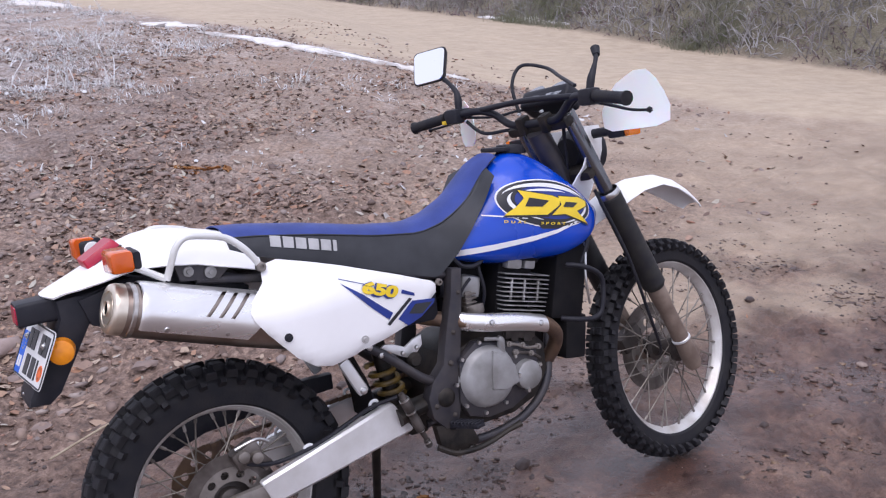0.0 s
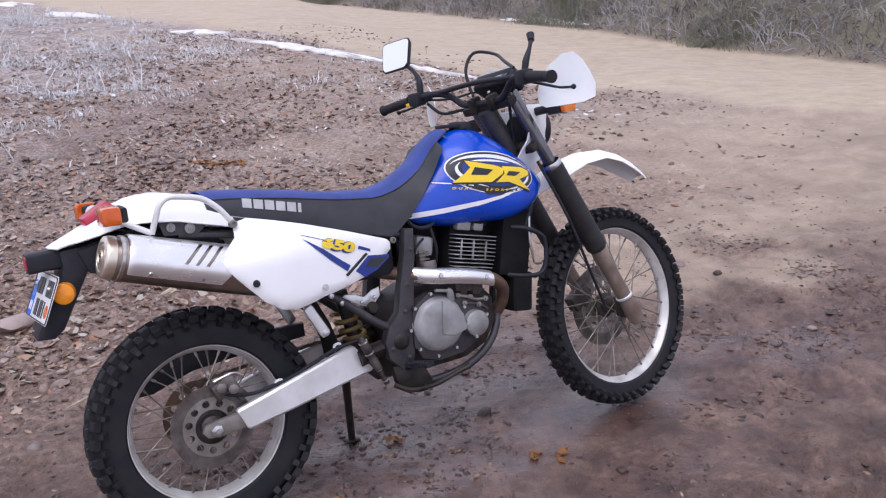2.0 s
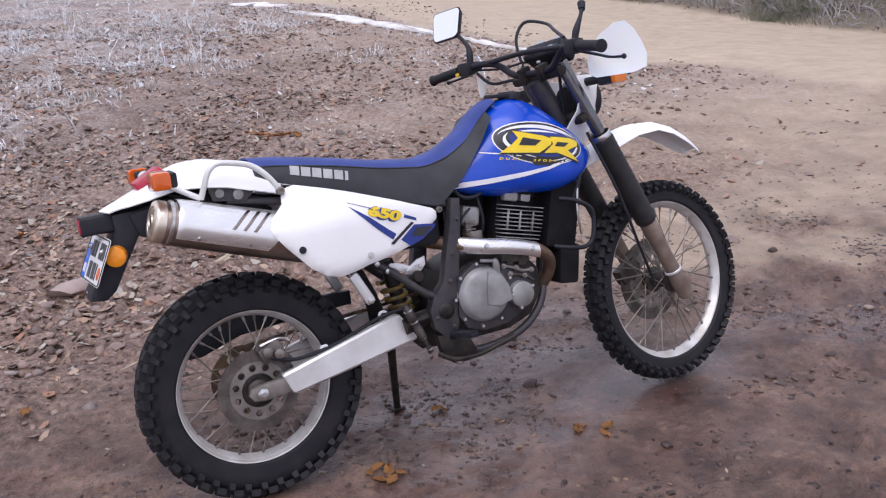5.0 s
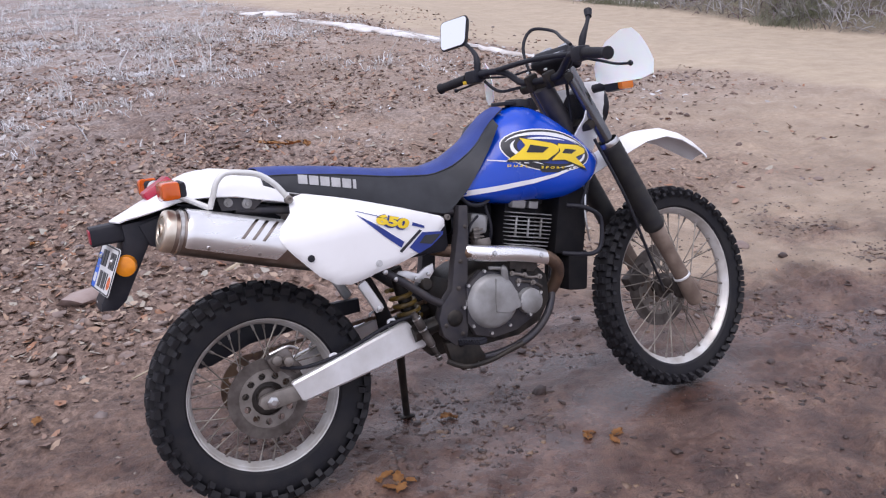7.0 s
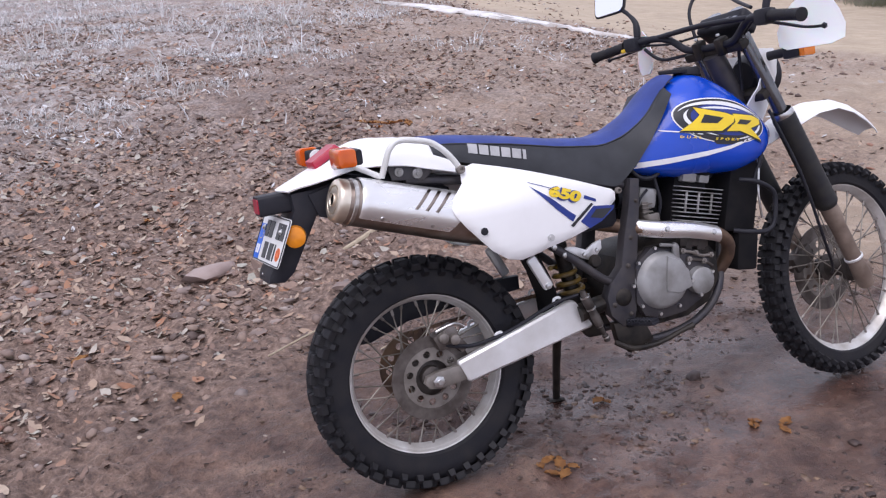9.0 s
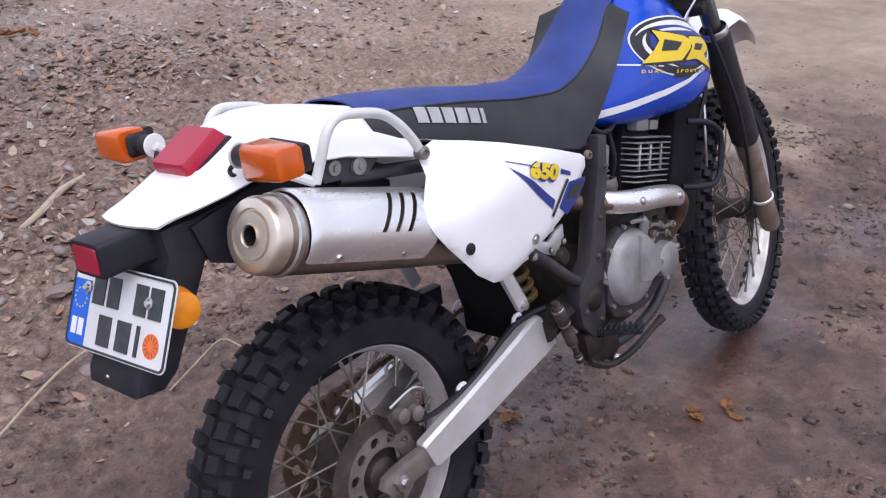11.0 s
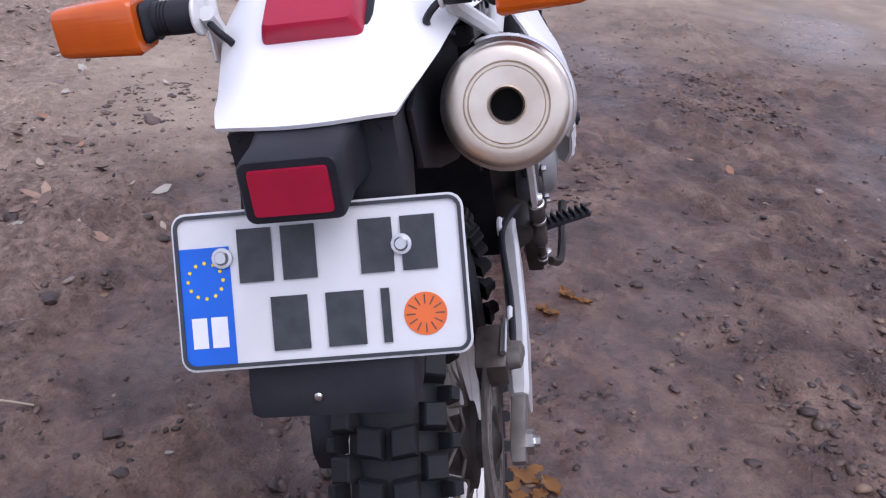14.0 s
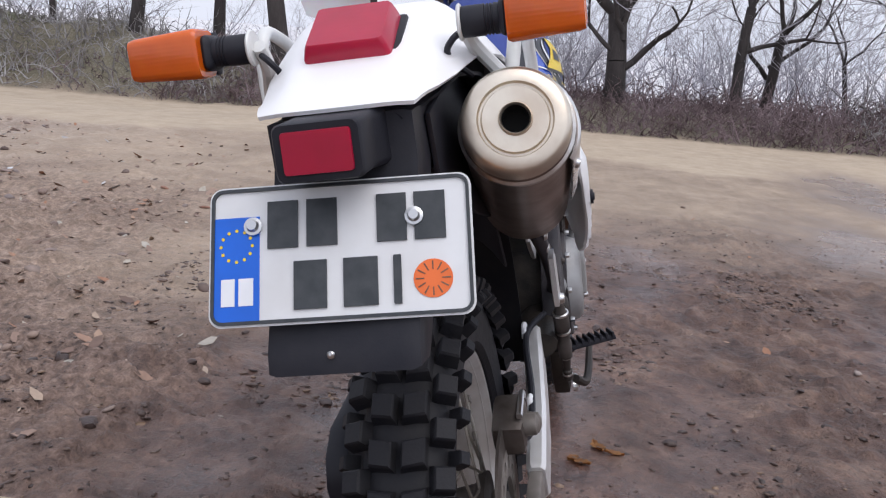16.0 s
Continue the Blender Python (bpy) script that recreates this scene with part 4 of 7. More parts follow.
def oak_leaf(x, y, size, turn, seed):
    r = random.Random(seed)
    bm = bmesh.new()
    n = 9
    top, left, right = [], [], []
    for i in range(n):
        t = i / (n - 1)
        w = 0.30 * math.sin(math.pi * min(1, 0.06 + t * 0.94)) * (1 + 0.3 * math.cos(t * 21))
        cz = 0.10 * math.sin(2.2 * t + seed) + 0.02
        top.append(bm.verts.new((t - 0.5, 0, cz)))
        left.append(bm.verts.new((t - 0.5, w, cz + 0.11 + 0.05 * r.random())))
        right.append(bm.verts.new((t - 0.5, -w, cz + 0.06 + 0.08 * r.random())))
    for i in range(n - 1):
        bm.faces.new((top[i], top[i + 1], left[i + 1], left[i]))
        bm.faces.new((right[i], right[i + 1], top[i + 1], top[i]))
    bmesh.ops.solidify(bm, geom=bm.faces[:], thickness=0.012)
    bmesh.ops.scale(bm, vec=(size, size, size), verts=bm.verts)
    ob = tagged(part("fallen_leaf", bm, OAK_LEAF, smooth=60), "wet orange-brown leaf on the mud", "leaf", "fallen leaves")
    ob.matrix_world = pose(x, y, gz(x, y) + 0.003, 0, 0, turn)


for lx, ly, ls, lt, lsd in ((0.678, 0.225, 0.055, 20, 1), (0.70, 0.215, 0.045, 100, 2), (1.03, -0.12, 0.055, 60, 3), (1.05, -0.10, 0.045, 150, 4), (0.37, -0.07, 0.06, 70, 5), (0.34, -0.05, 0.05, 10, 6), (0.40, -0.09, 0.045, 130, 7), (1.34, 4.40, 0.12, 0, 8), (1.46, 4.46, 0.12, 50, 9), (1.24, 4.60, 0.13, 110, 10), (1.52, 4.28, 0.11, 80, 11), (-0.9, 1.4, 0.07, 20, 12), (-0.6, 0.9, 0.06, 70, 13), (1.12, -0.16, 0.06, 25, 16), (1.08, -0.2, 0.05, 95, 17), (0.33, -0.10, 0.05, 160, 18), (0.36, -0.12, 0.055, 35, 19), (0.31, -0.06, 0.04, 85, 20), (1.42, 4.30, 0.13, 140, 21), (1.30, 4.32, 0.11, 65, 22), (-0.45, 3.1, 0.08, 40, 14), (1.27, 4.48, 0.12, 10, 15)):
    oak_leaf(lx, ly, ls, lt, lsd)

straw = bmesh.new()
tube(straw, [(-0.25, 1.02, gz(-0.25, 1.02) + 0.012), (0.02, 1.2, gz(0.02, 1.2) + 0.03), (0.25, 1.28, gz(0.25, 1.28) + 0.012)], 0.004, 6)
tagged(part("dry_straw", straw, STICK), "bent pale dry stalk lying on mud", "straw")
stick = bmesh.new()
tube(stick, [(x, y, gz(x, y) + dz) for x, y, dz in ((0.38, 2.20, 0.012), (0.50, 2.26, 0.022), (0.62, 2.34, 0.024), (0.74, 2.38, 0.016))], [0.010, 0.016, 0.014, 0.007], 8)
tagged(part("broken_stick", stick, STICK), "short pale broken stick lying on leaf litter", "stick")
wire = bmesh.new()
tube(wire, [(x, y, gz(x, y) + dz) for x, y, dz in ((0.41, 0.87, 0.012), (0.39, 0.935, 0.02), (0.37, 1.0, 0.022), (0.26, 0.96, 0.016), (0.15, 0.92, 0.010))], 0.0022, 6, 3)
tagged(part("bent_wire", wire, STICK), "thin pale bent wire lying on the mud", "wire")

# ---------------- the motorcycle: x ahead, y to its left, z up, leaning on its side stand ----------------
bike = tagged(new("motorcycle"), "blue and white dual-sport motorcycle leaning on its side stand in mud", "motorcycle")
bike.matrix_world = pose(0, 0, 0, -11.0, 0, 0)

# steering: the front end is turned to the left
RAKE, STEER = radians(26.4), radians(11)
U = Vector((-math.sin(RAKE), 0, math.cos(RAKE)))
F = Vector((math.cos(RAKE), 0, math.sin(RAKE)))
C_FRONT = Vector((1.524, 0, 0.373))
AXIS = C_FRONT - 0.067 * F
S = Matrix.Translation(AXIS) @ Matrix.Rotation(STEER, 4, U) @ Matrix.Translation(-AXIS)
C_REAR = Vector((0.014, 0, 0.350))


def steered(name, bm, mat, parent=None, label="", smooth=40):
    bm.transform(S)
    return part(name, bm, mat, parent or bike, label, smooth)


ROLL = Matrix.Translation((1.07, 0, 1.15)) @ Matrix.Rotation(radians(2.7), 4, "X") @ Matrix.Translation((-1.07, 0, -1.15))


def on_bar(name, bm, mat, parent=None, label="", smooth=40):
    """A part of the handlebar, which sits slightly askew in its clamps."""
    bm.transform(ROLL)
    return steered(name, bm, mat, parent, label, smooth)


def mirrored(bm):
    bmesh.ops.scale(bm, vec=(1, -1, 1), verts=bm.verts)
    return bm


# ---- wheels ----


def knob_mesh(size, skew, depth):
    """One tapered rubber block; x along the tread, y across it, z outwards."""
    bm = bmesh.new()
    lo = [bm.verts.new((a * size[0] * 0.58 + b * skew, b * size[1] * 0.56, -0.006)) for a, b in ((-1, -1), (1, -1), (1, 1), (-1, 1))]
    mid = [bm.verts.new((a * size[0] * 0.49 + b * skew, b * size[1] * 0.49, depth * 0.8)) for a, b in ((-1, -1), (1, -1), (1, 1), (-1, 1))]
    hi = [bm.verts.new((a * size[0] * 0.42 + b * skew, b * size[1] * 0.42, depth)) for a, b in ((-1, -1), (1, -1), (1, 1), (-1, 1))]
    bm.faces.new(hi)
    for u, v in ((lo, mid), (mid, hi)):
        for k in range(4):
            bm.faces.new((u[k], u[(k + 1) % 4], v[(k + 1) % 4], v[k]))
    bmesh.ops.recalc_face_normals(bm, faces=bm.faces)
    me = bpy.data.meshes.new("tread_block")
    bm.to_mesh(me)
    bm.free()
    me.materials.append(RUBBER)
    return me


def tyre_mesh(c, R, rim_r, half, count, depth, kn):
    """A knobbly tyre: carcass and its tread blocks."""
    bm = bmesh.new()
    r0 = R - depth
    h = r0 - rim_r
    prof = []
    for k in range(17):
        a = math.pi * (k / 16)
        prof.append((rim_r + h * math.sin(a) ** 0.72, -half * math.copysign(abs(math.cos(a)) ** 0.8, math.cos(a)) * (0.72 + 0.28 * math.sin(a))))
    prof += [(rim_r - 0.006, half * 0.6), (rim_r - 0.006, -half * 0.6)]
    lathe(bm, prof, c, (0, 1, 0), 72, closed=True)
    return bm


def tread(c, R, count, depth, kn, tyre, turn):
    """The tread blocks of a tyre."""
    r0 = R - depth
    for y, size, skew, tilt, drop, shift in kn:
        me = knob_mesh(size, skew, depth)
        for i in range(count):
            a = 2 * math.pi * (i + shift) / count
            rad, tan, side = Vector((math.cos(a), 0, math.sin(a))), Vector((-math.sin(a), 0, math.cos(a))), Vector((0, 1, 0))
            n = rad * math.cos(tilt) + side * math.sin(tilt)
            s2 = side * math.cos(tilt) - rad * math.sin(tilt)
            m = Matrix((tan, s2, n)).transposed().to_4x4()
            m.translation = Vector(c) + rad * (r0 - drop) + side * y
            ob = new("tread_block", me)
            ob.parent = tyre
            ob.matrix_local = turn @ m


def wheel(c, R, rim_r, half, count, depth, kn, rim_half, name, disc_y, disc_r, steer, hub_r):
    put = (lambda n, b, m, p=None, lb="", s=40: steered(n, b, m, p, lb, s)) if steer else (lambda n, b, m, p=None, lb="", s=40: part(n, b, m, p or bike, lb, s))
    bm = bmesh.new()
    e = rim_r
    prof = [(e + 0.004, -rim_half), (e + 0.006, -rim_half + 0.003), (e - 0.004, -rim_half + 0.007), (e - 0.016, -rim_half + 0.010), (e - 0.019, -0.010), (e - 0.024, 0.0), (e - 0.019, 0.010), (e - 0.016, rim_half - 0.010), (e - 0.004, rim_half - 0.007), (e + 0.006, rim_half - 0.003), (e + 0.004, rim_half),
            (e - 0.005, rim_half + 0.001), (e - 0.010, rim_half - 0.001), (e - 0.012, rim_half - 0.005), (e - 0.022, 0.013), (e - 0.027, 0.0), (e - 0.022, -0.013), (e - 0.012, -rim_half + 0.005), (e - 0.010, -rim_half + 0.001), (e - 0.005, -rim_half - 0.001)]
    lathe(bm, prof, c, (0, 1, 0), 72, closed=True)
    w = put(name, bm, RIM_ALU, None, "silver spoked wheel with a knobbly tyre")
    tyre = put("tyre", tyre_mesh(c, R, rim_r, half, count, depth, kn), RUBBER, None, "black knobbly off-road tyre", 30)
    tread(c, R, count, depth, kn, tyre, S if steer else Matrix())
    bm = bmesh.new()
    lathe(bm, [(0.012, -0.085), (0.03, -0.075), (0.032, -0.055), (hub_r, -0.05), (hub_r, -0.040), (hub_r * 0.72, -0.033), (hub_r * 0.6, 0), (hub_r * 0.72, 0.033), (hub_r, 0.040), (hub_r, 0.05), (0.034, 0.055), (0.03, 0.08), (0.012, 0.085)], c, (0, 1, 0), 28, caps=True)
    put("hub", bm, HUB_MAT, w)
    n = 36
    for k in range(n):
        side = -1 if k % 2 else 1
        turn = 0.95 if (k // 2) % 2 else -0.95
        a = 2 * math.pi * k / n
        p0 = Vector(c) + Vector((math.cos(a + turn) * hub_r * 0.93, side * 0.045, math.sin(a + turn) * hub_r * 0.93))
        p1 = Vector(c) + Vector((math.cos(a) * (rim_r - 0.026), side * 0.006, math.sin(a) * (rim_r - 0.026)))
        bm = bmesh.new()
        tube(bm, [p0, p1], 0.0021, 6, 1)
        d = (p0 - p1).normalized()
        put("spoke", bm, SPOKE, w)
        bm = bmesh.new()
        tube(bm, [p1 - d * 0.004, p1 + d * 0.016], 0.0042, 6, 1)
        put("nipple", bm, CARRIER, w)
    bm = perforated(c, disc_y, disc_r * 0.42, disc_r * 0.72, 11, 0.0105 * disc_r / 0.118, 0.006)
    put("disc_carrier", bm, CARRIER, w, "pale drilled disc carrier")
    bm = bmesh.new()
    lathe(bm, [(disc_r * 0.68, disc_y - 0.002), (disc_r, disc_y - 0.002), (disc_r, disc_y + 0.002), (disc_r * 0.68, disc_y + 0.002)], c, (0, 1, 0), 56, closed=True)
    put("brake_disc", bm, DISC, w, "worn steel brake disc")
    return w


def perforated(c, y, r0, r1, n, hole, thick):
    """A flat ring with round holes through it."""
    bm = bmesh.new()
    rm, half = 0.5 * (r0 + r1), math.pi / n
    c = Vector(c)
    for i in range(n):
        mid = 2 * math.pi * i / n
        for yy, flip in ((y - thick / 2, 0), (y + thick / 2, 1)):
            outer, inner = [], []
            for k in range(16):
                t = 2 * math.pi * k / 16
                ct, st = math.cos(t), math.sin(t)
                mx = max(abs(ct), abs(st))
                a = mid + half * ct / mx
                r = rm + 0.5 * (r1 - r0) * st / mx
                outer.append(bm.verts.new(c + Vector((r * math.cos(a), yy, r * math.sin(a)))))
                hc = c + Vector((rm * math.cos(mid), yy, rm * math.sin(mid)))
                inner.append(bm.verts.new(hc + hole * (ct * Vector((-math.sin(mid), 0, math.cos(mid))) + st * Vector((math.cos(mid), 0, math.sin(mid))))))
            for k in range(16):
                bm.faces.new((outer[k], outer[(k + 1) % 16], inner[(k + 1) % 16], inner[k]))
            if not flip:
                first = inner
            else:
                for k in range(16):
                    bm.faces.new((first[k], first[(k + 1) % 16], inner[(k + 1) % 16], inner[k]))
    for r in (r0, r1):
        lathe(bm, [(r, y - thick / 2), (r, y + thick / 2)], c, (0, 1, 0), 60)
    return bm


rear_knobs = [(-0.017, (0.030, 0.026), 0.002, -0.10, 0.0, 0.0), (0.017, (0.030, 0.026), -0.002, 0.10, 0.0, 0.0), (-0.046, (0.026, 0.024), 0.0, -0.42, 0.008, 0.5), (0.046, (0.026, 0.024), 0.0, 0.42, 0.008, 0.5), (-0.058, (0.016, 0.014), 0.0, -0.9, 0.028, 0.0), (0.058, (0.016, 0.014), 0.0, 0.9, 0.028, 0.0)]
rear_wheel = wheel(C_REAR, 0.331, 0.232, 0.064, 38, 0.014, rear_knobs, 0.034, "rear_wheel", -0.075, 0.118, False, 0.058)
front_knobs = [(-0.011, (0.022, 0.016), 0.0, -0.12, 0.0, 0.0), (0.011, (0.022, 0.016), 0.0, 0.12, 0.0, 0.0), (-0.033, (0.020, 0.018), 0.0, -0.65, 0.007, 0.5), (0.033, (0.020, 0.018), 0.0, 0.65, 0.007, 0.5), (-0.043, (0.014, 0.015), 0.0, -1.1, 0.020, 0.0), (0.043, (0.014, 0.015), 0.0, 1.1, 0.020, 0.0)]
front_wheel = wheel(C_FRONT, 0.354, 0.284, 0.046, 50, 0.012, front_knobs, 0.025, "front_wheel", 0.062, 0.145, True, 0.045)

bm = perforated(C_REAR, 0.078, 0.055, 0.098, 12, 0.010, 0.005)
part("sprocket", bm, RUST, rear_wheel, "rusty chain sprocket")
bm = bmesh.new()
for a in np.linspace(0, 2 * math.pi, 44, endpoint=False):
    block(bm, (0.009, 0.006, 0.014), Matrix.Translation(C_REAR + Vector((math.cos(a) * 0.1, 0.078, math.sin(a) * 0.1))) @ Matrix.Rotation(-a, 4, "Y"), 0)
part("sprocket_teeth", bm, RUST, rear_wheel)
for zo in (0.098, -0.098):
    bm = bmesh.new()
    n_l = 40
    for k in range(n_l):
        t = k / (n_l - 1)
        p = (C_REAR + Vector((0, 0.078, zo))).lerp(Vector((0.60, 0.078, 0.455 + 0.4 * zo)), t)
        block(bm, (0.013, 0.016 if k % 2 else 0.010, 0.011), Matrix.Translation(p) @ Matrix.Rotation(-0.14, 4, "Y"), 0)
    part("chain_run", bm, RUST, bike, "rusty drive chain")
bm = bmesh.new()
plate(bm, [(-0.150, 0.470), (-0.140, 0.505), (-0.105, 0.530), (0.02, 0.545), (0.20, 0.550), (0.38, 0.548), (0.38, 0.505), (0.20, 0.495), (0.02, 0.480), (-0.10, 0.440), (-0.14, 0.440)], 0.086, 0.116, 0.006)
part("chain_guard", bm, BLACK, bike, "black plastic chain guard")

# ---- swing arm ----
for sgn in (-1, 1):
    bm = bmesh.new()
    rings = []
    for x, zc, hh, y0, y1, sl in ((0.090, 0.358, 0.028, 0.098, 0.122, 0.43), (0.096, 0.359, 0.032, 0.096, 0.124, 0.43), (0.23, 0.388, 0.037, 0.091, 0.120, 0.5), (0.40, 0.424, 0.042, 0.078, 0.108, 0.58), (0.478, 0.440, 0.045, 0.070, 0.101, 0.62), (0.486, 0.441, 0.041, 0.070, 0.101, 0.62)):
        ring = []
        b = 0.006
        for yy, zz in ((y0 + b, -hh), (y1 - b, -hh), (y1, -hh + b), (y1, hh - b), (y1 - b, hh), (y0 + b, hh), (y0, hh - b), (y0, -hh + b)):
            ring.append((x - sl * zz, sgn * yy, zc + zz))
        rings.append(ring)
    loft(bm, rings)
    arm = part("swing_arm", bm, ALU, bike, "satin aluminium swing arm")
    bm = bmesh.new()
    tube(bm, [(0.47, sgn * 0.085, 0.438), (0.53, sgn * 0.085, 0.45), (0.60, sgn * 0.09, 0.465)], [0.045, 0.042, 0.035], 14, flat=0.6)
    part("arm_root", bm, ENGINE_DARK, arm)
    bm = bmesh.new()
    plate(bm, [(-0.024, 0.348), (-0.016, 0.366), (0.01, 0.374), (0.11, 0.382), (0.11, 0.338), (0.02, 0.326), (-0.012, 0.332)], sgn * 0.099, sgn * 0.119, 0.004)
    part("axle_plate", bm, CARRIER, arm, "dusty grey axle plate")
    bm = bmesh.new()
    lathe(bm, [(0.0, 0.0), (0.017, 0.0), (0.017, 0.010), (0.008, 0.012), (0.008, 0.018), (0.0, 0.018)], (0.014, sgn * 0.119, 0.350), (0, sgn, 0), 6)
    part("axle_nut", bm, CHROME, arm)
    for gx2, gz2, gy2 in ((0.215, 0.424, 0.097), (0.415, 0.482, 0.078)):
        bm = bmesh.new()
        tube(bm, [(gx2 - 0.012, sgn * gy2, gz2 - 0.006), (gx2 - 0.008, sgn * gy2, gz2 + 0.012), (gx2 + 0.008, sgn * gy2, gz2 + 0.014), (gx2 + 0.014, sgn * gy2, gz2)], 0.0045, 8)
        part("hose_guide", bm, DECAL_WHITE, arm, "white plastic hose clip")
bm = bmesh.new()
tube(bm, [(0.05, -0.10, 0.44), (0.13, -0.103, 0.422), (0.25, -0.097, 0.438), (0.40, -0.082, 0.482), (0.47, -0.11, 0.50)], 0.0055, 8)
part("brake_hose", bm, BLACK, bike)
bm = bmesh.new()
block(bm, (0.072, 0.045, 0.052), pose(0.060, -0.083, 0.458, 0, -24, 0), 0.012)
block(bm, (0.030, 0.030, 0.050), pose(0.098, -0.083, 0.432, 0, -40, 0), 0.008)
caliper = part("rear_caliper", bm, DISC, bike, "dusty cast brake caliper")
for px, pz in ((0.046, 0.462), (0.078, 0.452)):
    bm = bmesh.new()
    lathe(bm, [(0.0, 0.0), (0.014, 0.0), (0.016, 0.006), (0.014, 0.022), (0.006, 0.026), (0.0, 0.026)], (px, -0.098, pz), (0, -1, 0), 18)
    part("piston_housing", bm, CARRIER, caliper)
bm = bmesh.new()
tube(bm, [(0.030, -0.100, 0.480), (0.085, -0.100, 0.492), (0.115, -0.098, 0.478)], 0.0045, 8)
part("pad_pin", bm, CHROME, caliper)

# ---- fork and front end ----


def fork_point(s, y, ahead=0.045):
    p = AXIS + F * ahead + U * s
    return Vector((p.x, y, p.z))


lower_yoke = upper_yoke = None
for sgn in (-1, 1):
    y = sgn * 0.098
    bm = bmesh.new()
    a = fork_point(-0.055, y)
    lathe(bm, [(0.0, 0.0), (0.022, 0.0), (0.027, 0.012), (0.029, 0.05), (0.026, 0.10), (0.0255, 0.24), (0.029, 0.28), (0.029, 0.325), (0.0, 0.33)], a, U, 22)
    leg = steered("fork_leg", bm, SLIDER, None, "muddy grey fork slider with a black gaiter")
    bm = bmesh.new()
    prof = [(0.030, 0.318)]
    for k in range(15):
        h = 0.325 + k * 0.0222
        prof += [(0.0364, h + 0.004), (0.0368, h + 0.011), (0.0366, h + 0.017), (0.0361, h + 0.0205)]
    prof += [(0.031, 0.667), (0.0, 0.668)]
    lathe(bm, [(0.0, 0.316)] + prof, a, U, 22)
    steered("gaiter", bm, BOOT, leg, "black ribbed rubber fork gaiter")
    bm = bmesh.new()
    lathe(bm, [(0.0, 0.66), (0.0215, 0.66), (0.0215, 0.945), (0.018, 0.95), (0.0, 0.95)], a, U, 20)
    steered("stanchion", bm, STANCHION, leg)
    bm = bmesh.new()
    lathe(bm, [(0.033, 0.655), (0.035, 0.66), (0.035, 0.672), (0.033, 0.677)], a, U, 20, closed=False)
    steered("gaiter_clamp", bm, CHROME, leg)
    bm = bmesh.new()
    lathe(bm, [(0.027, 0.108), (0.0305, 0.110), (0.0305, 0.116), (0.027, 0.118)], a, U, 20)
    steered("guard_clip", bm, ALU, leg, "pale metal ring")
    bm = bmesh.new()
    block(bm, (0.05, 0.036, 0.055), Matrix.Translation(C_FRONT + Vector((-0.005, y, -0.005))) @ Matrix.Rotation(-RAKE, 4, "Y"), 0.012)
    steered("axle_clamp", bm, SLIDER, leg)
for s, name in ((0.70, "lower_yoke"), (0.875, "upper_yoke")):
    bm = bmesh.new()
    c = fork_point(s, 0, 0.03)
    block(bm, (0.062, 0.235 if s > 0.8 else 0.215, 0.030), Matrix.Translation(c) @ Matrix.Rotation(-RAKE, 4, "Y"), 0.012)
    steered(name, bm, ENGINE_DARK, None, "black fork yoke")
bm = bmesh.new()
lathe(bm, [(0.0, 0.68), (0.033, 0.68), (0.033, 0.87), (0.0, 0.87)], AXIS, U, 20)
part("head_tube", bm, FRAME_MAT, bike)
bm = bmesh.new()
block(bm, (0.10, 0.045, 0.06), Matrix.Translation(C_FRONT + Vector((-0.10, 0.07, 0.05))) @ Matrix.Rotation(-RAKE, 4, "Y"), 0.012)
steered("front_caliper", bm, HUB_MAT, None, "dusty front brake caliper")
bm = bmesh.new()
tube(bm, [fork_point(0.66, -0.11, -0.01), fork_point(0.45, -0.135, -0.035), fork_point(0.25, -0.125, -0.055), fork_point(0.12, -0.10, -0.05), fork_point(0.06, -0.06, -0.02), fork_point(0.03, -0.03, 0.0)], 0.005, 8)
steered("speedometer_cable", bm, BLACK, None, "black cable sheath")

# front mudguard
rows = []
for x, zt, w, dr in ((1.20, 0.848, 0.045, 0.016), (1.27, 0.897, 0.062, 0.040), (1.36, 0.930, 0.070, 0.046), (1.46, 0.948, 0.071, 0.036), (1.56, 0.946, 0.069, 0.028), (1.64, 0.922, 0.065, 0.026), (1.71, 0.884, 0.058, 0.024), (1.76, 0.848, 0.048, 0.018), (1.788, 0.826, 0.037, 0.012)):
    row = []
    for k in range(9):
        t = -1 + k / 4
        yy = w * t
        row.append((x - 0.02 * (abs(t)) ** 2, yy, zt - 0.012 - dr * abs(t) ** 3.0 - 0.006 * t * t))
    rows.append(row)
bm = bmesh.new()
sheet(bm, rows, 0.0035)
steered("front_mudguard", bm, WHITE, None, "white plastic front mudguard")

# headlight cowl and lamp
rows = []
for zz, xf, w in ((0.895, 1.245, 0.035), (0.93, 1.262, 0.055), (0.97, 1.282, 0.075), (1.0, 1.297, 0.095), (1.04, 1.305, 0.110), (1.08, 1.305, 0.116), (1.115, 1.298, 0.116)):
    row = []
    for k in range(13):
        t = -1 + k / 6
        row.append((xf - 0.150 * abs(t) ** 2.6, w * math.copysign(abs(t) ** 0.8, t), zz))
    rows.append(row)
bm = bmesh.new()
sheet(bm, rows, 0.004)
cowl = steered("headlight_cowl", bm, WHITE, None, "white plastic headlight surround")
bm = bmesh.new()
lathe(bm, [(0.0, -0.10), (0.045, -0.095), (0.070, -0.06), (0.075, 0.0), (0.0, 0.0)], (1.285, 0, 1.045), (1, 0, 0.0), 24)
steered("lamp_shell", bm, BLACK, cowl)
